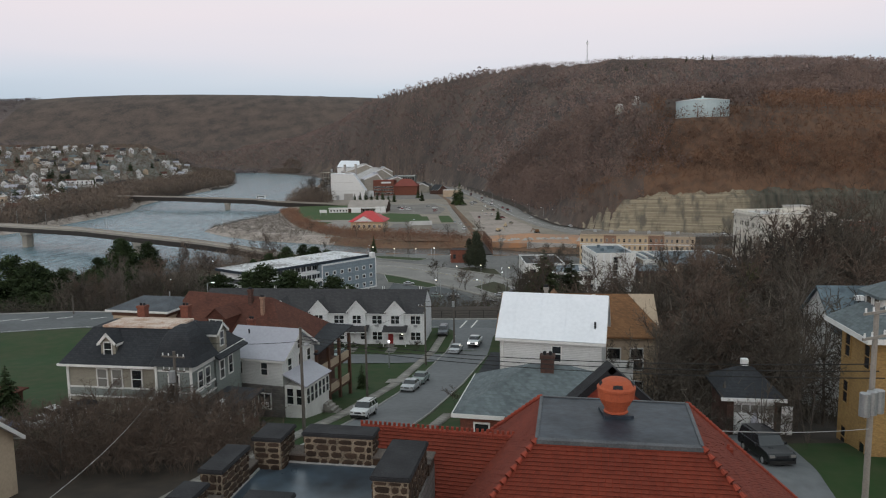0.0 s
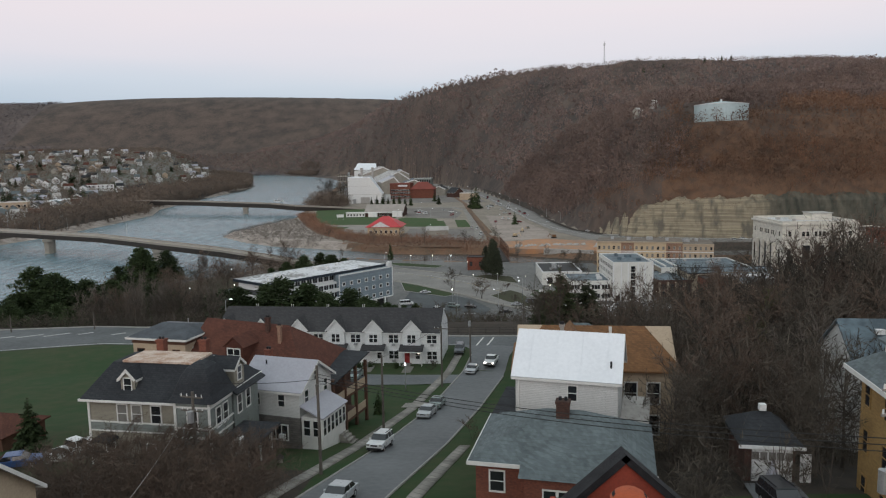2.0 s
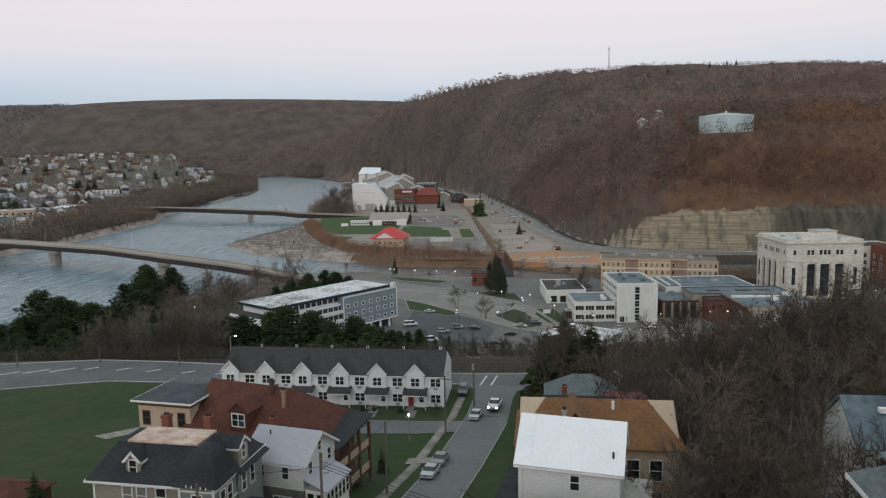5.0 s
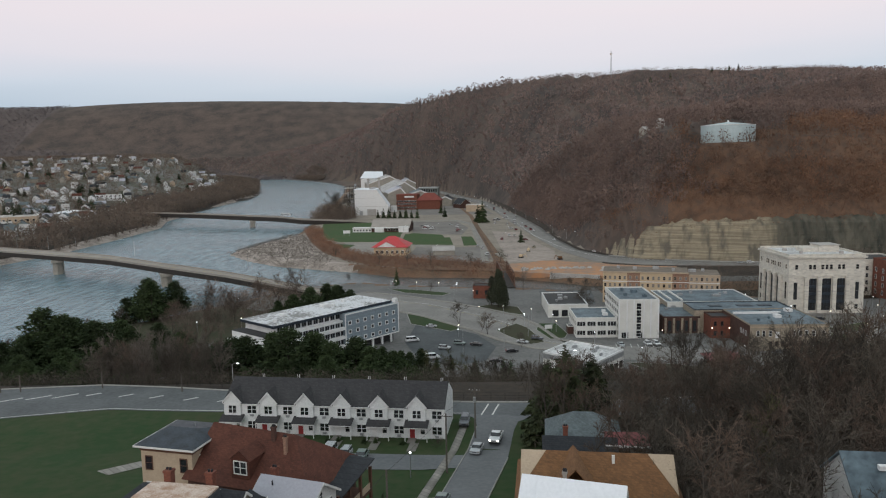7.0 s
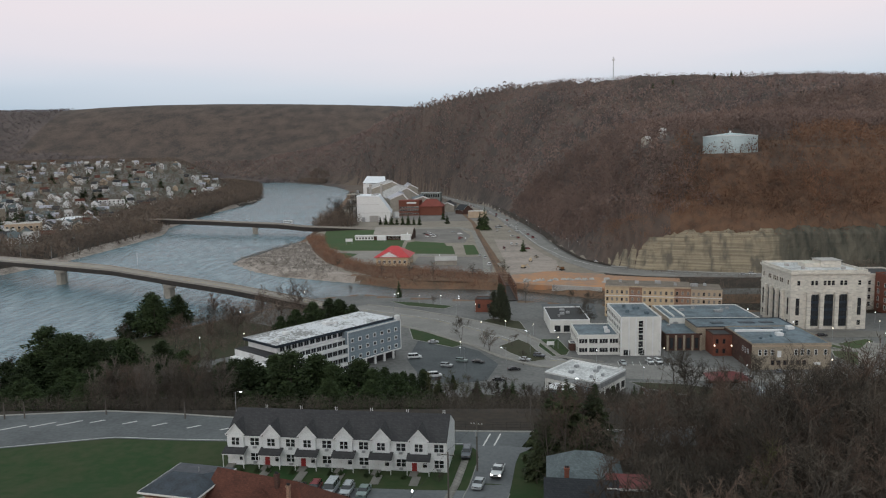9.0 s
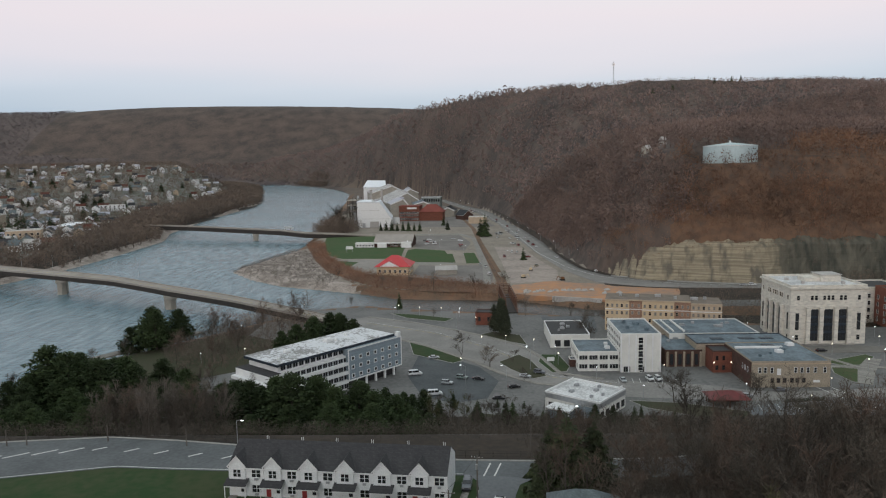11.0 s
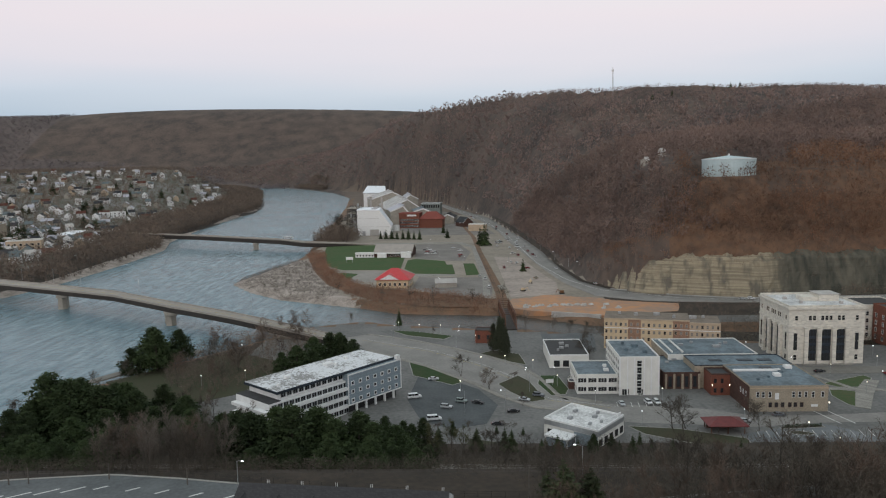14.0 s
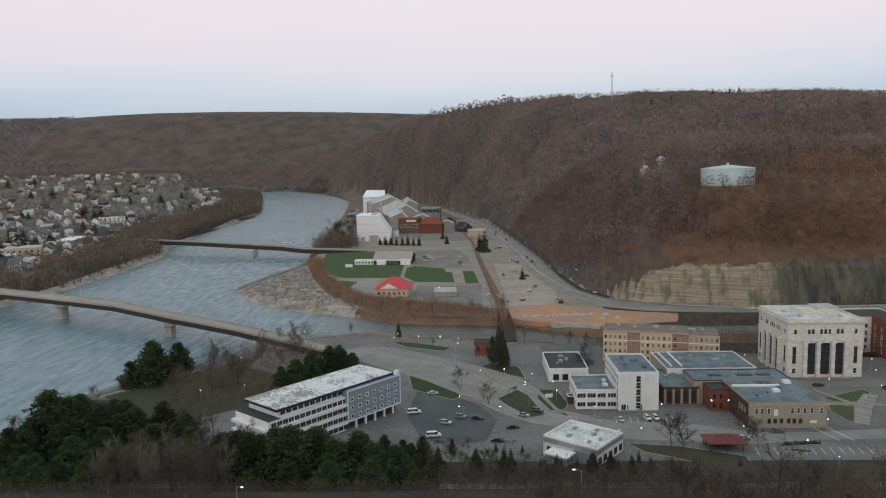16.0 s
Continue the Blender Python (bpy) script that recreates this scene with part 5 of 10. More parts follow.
block(court, L, D, h + 0.3, "limestone", "whiteroof", 1.0, "limestone", z0=h)
part("roof_house", boxes((3, -2, h + 0.3, 12, 7, h + 3.4), (-4, -1, h + 0.3, 3, 6, h + 2.2)), "limestone", court)
part("roof_house", boxes((2.6, -2.4, h + 3.41, 12.4, 7.4, h + 3.7)), "lightgravel", court)
for x, y, s in ((-10, 4, 1.6), (-7, -6, 1.2), (10, -8, 1.4), (-2, 8, 1.6)):
    roof_unit(court, x, y, h + 0.36, s, s, 1.1, "lightgravel")
for face in "flr":
    for i, u in enumerate((-13.2, -7.2, -5.4, -1.8, 0, 1.8, 5.4, 7.2, 13.2)):
        window(court, on_face(face, L, D, u, 20.9), 1.25, 2.0, "s", "limestone")
    for u in (-6.3, 0, 6.3):
        m = on_face(face, L, D, u, 8.6)
        window(court, m, 3.9, 14.0, "ts", "coldtar")
        for k in (-3.2, 0.3, 3.6):
            place("spandrel", cached(("spandrel",), lambda: mesh_of("spandrel", boxes((-1.9, -0.16, -0.6, 1.9, -0.04, 0.6)), "coldtar")), court, m @ pose(0, 0, k))
    for u in (-13.4, 13.4):
        window(court, on_face(face, L, D, u, 10.2), 1.6, 7.6, "s", "limestone")
        window(court, on_face(face, L, D, u, 3.0), 1.4, 2.2, "s", "limestone")
    for u in (-8.9, -3.2, 3.2, 8.9):
        m = on_face(face, L, D, u, 0)
        ob = place("pilaster", cached(("pilaster",), lambda: mesh_of("pilaster", boxes((-1.05, -1.35, 0, 1.05, -0.004, 1.2), (-0.85, -1.2, 1.2, 0.85, -0.004, 15.6), (-1.1, -1.4, 15.6, 1.1, -0.004, 16.7)), "limestone")), court, m)
part("step", boxes((-11, -D / 2 - 2.2, -0.4, 11, -D / 2 - 1.4, 0.45), (-11, -D / 2 - 2.9, -0.4, 11, -D / 2 - 2.2, 0.2)), "walkway", court)

# apartment house with coloured bays
apt = thing("apartment_house", "four-storey buff, cream and salmon brick apartment house", "apartment house", pose(94.6, 351.5, 0, rz=-13.5))
bays = [(-27, -15.5, "buff"), (-15.5, -9.5, "salmon"), (-9.5, 5.5, "buff"), (5.5, 13, "salmon"), (13, 27, "cream")]
for i, (a, b, key) in enumerate(bays):
    y = -8.6 if key != "salmon" else -7.8
    top = 15.0 if i < 4 else 14.2
    part("wall", boxes((a, y, -0.5, b, 8.6, top)), key, apt)
    part("roof", boxes((a + 0.004, y - 0.3, top + 0.004, b - 0.004, 8.6, top + 0.4)), "brownroof", apt)
    part("cornice", boxes((a + 0.004, y - 0.45, top - 0.25, b - 0.004, y - 0.31, top + 0.45)), "cream", apt)
    part("sill_band", boxes((a + 0.004, y - 0.12, 10.4, b - 0.004, y - 0.01, 10.75)), "trim", apt)
    n = max(2, round((b - a) / 2.4))
    for z in (2.0, 5.4, 8.8, 12.4):
        for k in range(n):
            window(apt, pose(a + (k + 0.5) * (b - a) / n, y, z), 0.95, 1.5, "s", "cream", "dimglass" if (k + i) % 3 else "glass")
for z in (2.0, 5.4, 8.8, 12.4):
    for k in range(5):
        window(apt, pose(-27, -6.5 + k * 3.2, z, rz=-90), 1.1, 1.7, "s", "trim")
for x, y, s in ((-12, 0, 2), (-2, 2, 3), (6, -3, 1.4), (15, 1, 3.4), (20, 3, 1.5), (-20, 2, 1.5)):
    roof_unit(apt, x, y, 15.4 if x < 13 else 14.6, s, s * 0.7, 1.2)

blk = thing("shop_building", "low white shop with black flat roof", "shop", pose(44.6, 330, 0))
block(blk, 17.6, 29, 5.6, "precast", "blackroof", 0.5, "white")
for u in (-5.6, -1.5, 2.6, 6.4):
    window(blk, on_face("f", 17.6, 29, u, 2.0), 2.4, 2.6, "d", "darksteel")
for x, y, s in ((-2, -2, 2), (1, 1, 1.6), (-1, 6, 2.2), (-4, -6, 1.0)):
    roof_unit(blk, x, y, 5.66, s, s, 0.9)
kiosk = thing("brick_pump_house", "small red brick house with flat roof by the creek", "brick house", pose(7.5, 366, 0, rz=-8))
block(kiosk, 9.0, 8.0, 6.4, "brick", "blackroof", 0.4, "darkbrick")
for u in (-2.4, 2.4):
    window(kiosk, on_face("f", 9, 8, u, 3.2), 1.2, 2.0, "s", "darkbrick")
pav = thing("park_pavilion", "open pavilion with a maroon hip roof", "pavilion", pose(86.5, 238.5, 0))
part("roof", hip_roof(12, 8, 3.0, 5.0, 0.7), "maroon", pav)
for x in (-5.5, 0, 5.5):
    for y in (-3.5, 3.5):
        part("post", boxes((x - 0.15, y - 0.15, -0.4, x + 0.15, y + 0.15, 2.95)), "wood", pav)
part("wall", boxes((-5.2, 2.6, -0.4, 5.2, 2.9, 2.4)), "wood", pav)
for x, y, L, D, h, key, lab in ((205, 372, 26, 22, 17, "limestone", "weathered stone corner block behind the limestone tower"), (213, 345, 22, 30, 18, "brick", "tall dark red brick corner building"),
                                (176, 380, 22, 16, 9, "tanbrick", "low tan brick building behind the tower")):
    ob = thing("corner_building", lab, "building", pose(x, y, 0))
    block(ob, L, D, h, key, "blackroof", 0.8, key)
    for z in np.arange(2.5, h - 2, 3.6):
        for k in range(5):
            window(ob, on_face("f", L, D, -L * 0.4 + k * L * 0.2, z), 1.3, 2.0, "s", "trim")
            window(ob, on_face("l", L, D, -D * 0.4 + k * D * 0.2, z), 1.3, 2.0, "s", "trim")
inn = thing("corner_house", "ornate orange brick corner house with bay", "building", pose(160.5, 245, 0, rz=4))
block(inn, 14, 16, 11, "salmon", "charcoal", 0.9, "cream")
part("turret", tube(bmesh.new(), (-7, -6, 0), (-7, -6, 12), 2.2, 2.2, 10), "cream", inn)
part("turret_roof", tube(bmesh.new(), (-7, -6, 12), (-7, -6, 15), 2.6, 0.1, 10), "charcoal", inn)
for z in (2.2, 5.6, 9.0):
    for u in (-4, 0, 4):
        window(inn, on_face("l", 14, 16, u, z), 1.2, 2.0, "s", "cream")
        window(inn, on_face("f", 14, 16, u, z), 1.2, 2.0, "s", "cream")

# ---------------------------------------------------------------- across the creek
rh = thing("red_roofed_hall", "tan hall with a bright red hip roof by the river", "hall", pose(-57, 538, 1.0, rz=-4))
part("wall", boxes((-12, -12, -0.5, 12, 12, 6.6)), "buff", rh)
part("roof", hip_roof(24, 24, 6.6, 13.8, 1.6, ridge=5), "brightred", rh)
part("gable", gable_walls(7, 15, 6.7, 10.8, 6.5), "white", rh, m=pose(-2, -9.9, 0, rz=90))
part("gable_roof", gable_roof(7, 15, 6.7, 10.8, 0.8), "brightred", rh, m=pose(-2, -9.9, 0.05, rz=90))
for i in range(6):
    window(rh, on_face("f", 24, 24, -9.5 + i * 3.8, 3.0), 1.6, 2.2, "d", "trim")
    if i < 4:
        window(rh, on_face("r", 24, 24, -7.5 + i * 5, 3.0), 1.6, 2.2, "d", "trim")
st = thing("low_motel", "low brown brick strip building with a broad pale roof", "building", pose(-76, 724, 1.0, rz=-4))
part("wall", gable_walls(38, 30, 5.0, 11.5, -0.5), "darkbrick", st)
part("roof", gable_roof(38, 30, 5.0, 11.5, 1.0, 0.3, 0.8), "flatsroof", st)
part("fascia", boxes((-19.8, -16.4, 4.0, 19.8, -16.1, 5.0)), "white", st)
for b_ in ((-38, -16.0, -0.4, -19.1, -8, 4.0), (-15, -19, -0.4, -6, -15.2, 4.2), (9, -19, -0.4, 18.8, -15.2, 5.6)):
    part("front_bay", boxes(b_), "white", st, "white front bay")
part("wing_roof", boxes((-38.6, -16.6, 4.004, -19.05, -7.6, 4.5)), "trim", st)
for i in range(6):
    window(st, pose(-36 + i * 3.1, -16.0, 2.0), 1.5, 1.6, "", "trim")
for i in range(5):
    window(st, pose(-3.6 + i * 2.6, -15.0, 2.4), 1.5, 2.2, "", "trim")
sign = thing("sign_board", "white sign board on two posts on the lawn", "sign", pose(-115, 675, 1.06))
part("board", boxes((-3.4, -0.15, 2.6, 3.4, 0.15, 5.4)), "white", sign)
for x in (-2.8, 2.8):
    part("post", boxes((x - 0.12, -0.12, -0.4, x + 0.12, 0.12, 2.6)), "metal", sign)
shed = thing("storage_shed", "small grey open shed with a pale roof", "shed", pose(-18, 532, 1.0, rz=3))
part("wall", gable_walls(16, 12, 3.6, 6.0), "concrete", shed)
part("roof", gable_roof(16, 12, 3.6, 6.0, 0.6), "lightgravel", shed)

# mill
wh = thing("factory_hall", "tall white factory hall with a sloping flank", "factory", pose(-126, 940, 1.0))
prof = [(-22.5, -1), (23, -1), (23, 11), (7, 33), (-22.5, 33.5)]
bm = bmesh.new()
a, b = [bm.verts.new((x, 0, z)) for x, z in prof], [bm.verts.new((x - 6, 66, z)) for x, z in prof]
bm.faces.new(a)
bm.faces.new(b[::-1])
for i in range(5):
    bm.faces.new((a[i], b[i], b[(i + 1) % 5], a[(i + 1) % 5]))
bmesh.ops.recalc_face_normals(bm, faces=bm.faces)
part("wall", bm, "white", wh)
part("roof", slab(bmesh.new(), [(-23, -0.6, 34.1), (7.4, -0.6, 33.6), (1.4, 66.6, 33.6), (-29, 66.6, 34.1)], 0.5), "whitemetal", wh)
part("flank_roof", slab(bmesh.new(), [(7.4, -0.6, 33.2), (23.6, -0.6, 10.8), (17.6, 66.6, 10.8), (1.4, 66.6, 33.2)], 0.4), "whitemetal", wh)
for x0, x1, z1, key in ((-6, 6, 8, "lightgravel"), (-16, -12, 6, "metal"), (12, 15, 5, "metal")):
    part("door", boxes((x0, -0.25, -0.5, x1, -0.05, z1)), key, wh)
for y in (14, 26, 38, 50):
    part("roof_vent", boxes((-5, y, 33.5, 1, y + 3, 35.4)), "metal", wh)
for z in (11.5, 22.5):
    part("panel_joint", boxes((-22.4, -0.09, z, 6.8 if z > 20 else 20, -0.02, z + 0.25)), "lightgravel", wh)
gal = thing("pipe_gallery", "grey open steel gallery of floors, pipes and vessels", "factory", pose(-158, 958, 1.0))
for z in (7, 14, 21, 28, 35):
    part("floor_plate", boxes((-7, -1, z, 7, 44, z + 0.7)), "concrete", gal)
for x in (-6.6, 0, 6.0):
    for y in (0, 14, 28, 42):
        part("column", boxes((x, y, -1, x + 0.7, y + 0.7, 38)), "darksteel", gal)
for x, y, z0, z1, r0 in ((-3, 5, -1, 12, 2.2), (3, 7, -1, 19, 1.8), (-3.5, 18, 14, 27, 2.0), (3.4, 22, -1, 33, 1.6), (-3, 34, -1, 24, 2.4), (2.8, 36, 21, 40, 1.5)):
    part("vessel", tube(bmesh.new(), (x, y, z0), (x, y, z1), r0, r0, 10), "metal", gal)


def mill_shed(label, y0, y1, drift, left, top, right, roof, wall="concrete"):
    """A long shed whose gable faces south: eaves and ridge by x and height, the far end drifting sideways."""
    ob = thing("factory_shed", label, "factory", pose(top[0], y0, 1.0))
    (xl, zl), (xa, za), (xr, zr) = [(p[0] - top[0], p[1] - 1) for p in (left, top, right)]
    n, bm = y1 - y0, bmesh.new()
    pr = [(xl, -1.5), (xr, -1.5), (xr, zr - 0.4), (xa, za - 0.4), (xl, zl - 0.4)]
    f, g = [bm.verts.new((x, 0, z)) for x, z in pr], [bm.verts.new((x + drift, n, z)) for x, z in pr]
    bm.faces.new(f)
    bm.faces.new(g[::-1])
    for i in range(5):
        bm.faces.new((f[i], g[i], g[(i + 1) % 5], f[(i + 1) % 5]))
    bmesh.ops.recalc_face_normals(bm, faces=bm.faces)
    part("wall", bm, wall, ob)
    for x, z, o in ((xl, zl, -0.8), (xr, zr, 0.8)):
        part("roof", slab(bmesh.new(), [(xa, -0.8, za), (x + o, -0.8, z - 0.3), (x + o + drift, n, z - 0.3), (xa + drift, n, za)], 0.35), roof, ob)
        part("gable_edge", slab(bmesh.new(), [(xa, -1.4, za + 0.5), (x + o, -1.4, z + 0.2), (x + o, -0.85, z + 0.2), (xa, -0.85, za + 0.5)], 1.7), "white", ob)
    part("ridge_vent", slab(bmesh.new(), [(xa - 1.2, 4, za + 1.3), (xa + 1.2, 4, za + 1.3), (xa + 1.2 + drift * 0.9, n * 0.9, za + 1.3), (xa - 1.2 + drift * 0.9, n * 0.9, za + 1.3)], 1.6), roof, ob)
    return ob


mill_shed("great grey gabled factory shed with white rakes", 1330, 1440, -22, (-184, 31.0), (-143.2, 44.6), (-123.4, 35.0), "millroof")
mill_shed("long grey gabled factory shed with white rakes", 1150, 1325, -34, (-134, 22.5), (-99.5, 38.3), (-81.5, 26.1), "millroof")
mill_shed("lower grey factory shed before the long one", 1076, 1148, -14, (-119, 24.0), (-99.5, 32.0), (-88, 18.0), "greymetal")
mill_shed("narrow pale factory shed with a white gable", 1330, 1420, -14, (-117.3, 33.3), (-109.7, 38.4), (-95, 31), "greymetal")
mill_shed("dark low shed beside the smokestacks", 1090, 1180, -12, (-168, 22), (-152, 27), (-136, 22), "charcoal")
mill_shed("dark gabled store beside the mill", 1110, 1150, 4, (-44, 11), (-34, 16), (-24, 11), "charcoal")
mill_shed("grey store behind the brick works", 1085, 1140, -8, (-84, 23), (-70, 27), (-56, 21), "bluetar")
wr = thing("factory_shed", "white roofed factory shed by the river", "factory", pose(-192, 1450, 1.0))
part("wall", boxes((-23, 0, -1, 22, 48, 36)), "white", wr)
part("roof", slab(bmesh.new(), [(-24, -1, 38), (23, -1, 37.6), (16, 50, 50), (-22, 50, 51)], 0.6), "whitemetal", wr)
part("rear_wall", boxes((-21, 46, 36, 14, 48.5, 49)), "white", wr)
wb = thing("storage_tank", "squat white tank beside the brick works", "tank", pose(-103, 1000, 1.0))
part("shell", tube(bmesh.new(), (0, 0, -1), (0, 0, 8.5), 4.6, 4.6, 20), "white", wb)
part("roof", tube(bmesh.new(), (0, 0, 8.5), (0, 0, 9.4), 4.7, 0.4, 20), "lightgravel", wb)
for x, y, hh in ((-149, 1080, 44), (-132.5, 1080, 44.6)):
    ob = thing("smokestack", "tall pale factory smokestack", "chimney", pose(x, y, 1.0))
    part("shaft", tube(bmesh.new(), (0, 0, -1), (0, 0, hh), 2.1, 1.7, 14), "lightgravel", ob)
    part("cap", tube(bmesh.new(), (0, 0, hh), (0, 0, hh + 1), 2.2, 2.2, 14), "concrete", ob)
rb = thing("brick_factory", "red brick factory office with low roof", "factory", pose(-84, 1056, 1.0, rz=-6))
part("wall", boxes((-18, -14, -1, 12, 14, 21.5)), "brick", rb)
part("roof", boxes((-18.4, -14.4, 21.504, 12.4, 14.4, 22.1)), "brickroof", rb)
part("sign", boxes((-6, -14.4, 17.4, 8, -14.05, 19.8)), "white", rb, "plain white sign board")
part("wing", boxes((12.05, -12, -1, 46, 12, 13)), "brick", rb)
part("wing_roof", hip_roof(36, 26, 13, 23.5, 0.6, ridge=14), "brickroof", rb, "dull red hip roof", m=pose(29, 0, 0))
for z in (3, 8, 12):
    for i in range(12):
        window(rb, on_face("f", 58, 28, -16 + i * 2.4, z), 2.0, 2.2, "", "trim")
db = thing("gabled_house", "dark house with a white-edged gable", "house", pose(-8, 1060, 1.0, rz=-60))
part("wall", gable_walls(24, 16, 7, 14, -1), "darkbrick", db)
part("roof", gable_roof(24, 16, 7, 14, 1.0, 0.4), "slate", db)
part("gable_edge", fascia(24, 16, 7, 14, 1.0), "white", db)
bx = thing("warehouse", "tan flat-roofed warehouse by the highway", "warehouse", pose(11, 985, 1.0, rz=-6))
block(bx, 24, 16, 9, "cream", "lightgravel", 0.5, "trim")
lb = thing("office_building", "pale blue-grey box building at the mill", "office", pose(-69.5, 1312, 1.0, rz=-4))
block(lb, 35, 30, 22, "sage", "bluetar", 0.5, "white")
for i in range(8):
    window(lb, on_face("f", 35, 30, -14.7 + i * 4.2, 17), 2.6, 5, "d", "darksteel")

# water tank on the hill
tank = thing("water_tank", "broad pale blue water tank with low cone roof", "water tank", pose(188.4, 528, 79.5))
R = 18.4
bm = bmesh.new()
tube(bm, (0, 0, -1), (0, 0, 12.6), R, R, 48)
part("shell", bm, "tankpaint", tank)
part("roof", tube(bmesh.new(), (0, 0, 12.6), (0, 0, 14.9), R + 0.3, 0.4, 48), "tankpaint", tank)
part("vent", tube(bmesh.new(), (0, 0, 14.8), (0, 0, 16.2), 0.7, 0.7, 10), "white", tank)
part("rim", tube(bmesh.new(), (0, 0, 12.2), (0, 0, 12.55), R + 0.25, R + 0.25, 48), "white", tank)
mast = thing("radio_mast", "thin lattice radio mast on the ridge", "mast", pose(249.9, 1265, 200))
bm = bmesh.new()
for k in range(3):
    c = Vector((math.cos(k * 2.094), math.sin(k * 2.094), 0))
    tube(bm, c * 1.3, c * 0.5 + Vector((0, 0, 52)), 0.28, 0.2, 5)
part("leg", bm, "metal", mast)
bm = bmesh.new()
for i in range(14):
    z0, z1 = i * 3.6, i * 3.6 + 3.6
    for k in range(3):
        a0 = Vector((math.cos(k * 2.094), math.sin(k * 2.094), 0)) * (1.3 - 0.8 * z0 / 52)
        b0 = Vector((math.cos(k * 2.094 + 2.094), math.sin(k * 2.094 + 2.094), 0)) * (1.3 - 0.8 * z1 / 52)
        tube(bm, a0 + Vector((0, 0, z0)), b0 + Vector((0, 0, z1)), 0.14, 0.14, 4)
part("lattice", bm, "metal", mast)
part("antenna", boxes((-1.8, -0.5, 45, 1.8, 0.5, 49)), "white", mast)
HILLHOMES = [(182, 757, "white house with a gable on the hill", 0.75, "siding"), (144, 590, "pale grey house among trees on the hill", 0.7, "concrete"), (160, 602, "low pale outbuilding on the hill", 0.5, "lightgravel"),
             (253, 741, "white house on the hill above the tank", 0.95, "siding"), (224, 716, "long grey house on the hill above the tank", 1.1, "lightgravel"), (358, 889, "white house high on the hill", 1.1, "siding"), (434, 804, "white house near the hill top", 1.0, "siding"),
             (189, 889, "grey cabin on the wooded hill", 0.7, "concrete")]
for x, y, lab, k, key in HILLHOMES:
    ob = thing("hill_house", lab, "house", pose(x, y, H(x, y) + 1.2, rz=12 + (x * 7) % 30) @ Matrix.Scale(0.72, 4))
    part("wall", gable_walls(11 * k, 8, 5, 8.2, -8), key, ob)
    part("roof", gable_roof(11 * k, 8, 5, 8.2), "lightgravel", ob)
    for u in (-3 * k, 0, 3 * k):
        window(ob, on_face("f", 11 * k, 8, u, 3.4), 1.1, 1.6, "s", "trim")
# ---------------------------------------------------------------- houses on the hill
def porch_posts(parent, spots, z0, z1, w=0.14, key="trim"):
    for x, y in spots:
        part("post", boxes((x - w / 2, y - w / 2, z0, x + w / 2, y + w / 2, z1)), key, parent)


def shed_roof(bm, x0, x1, y0, y1, z0, z1, th=0.14):
    """A plate that rises from y0 to y1."""
    return slab(bm, [(x0, y0, z0), (x1, y0, z0), (x1, y1, z1), (x0, y1, z1)], th)


# row houses: one unit, then its neighbours
RX, RY, RA, UW, UD = -47.3, 132.4, -6.0, 7.2, 11.2


def row_pose(i):
    return pose(RX, RY, 19.2, rz=RA) @ pose((i + 0.5) * UW, UD / 2, 0)


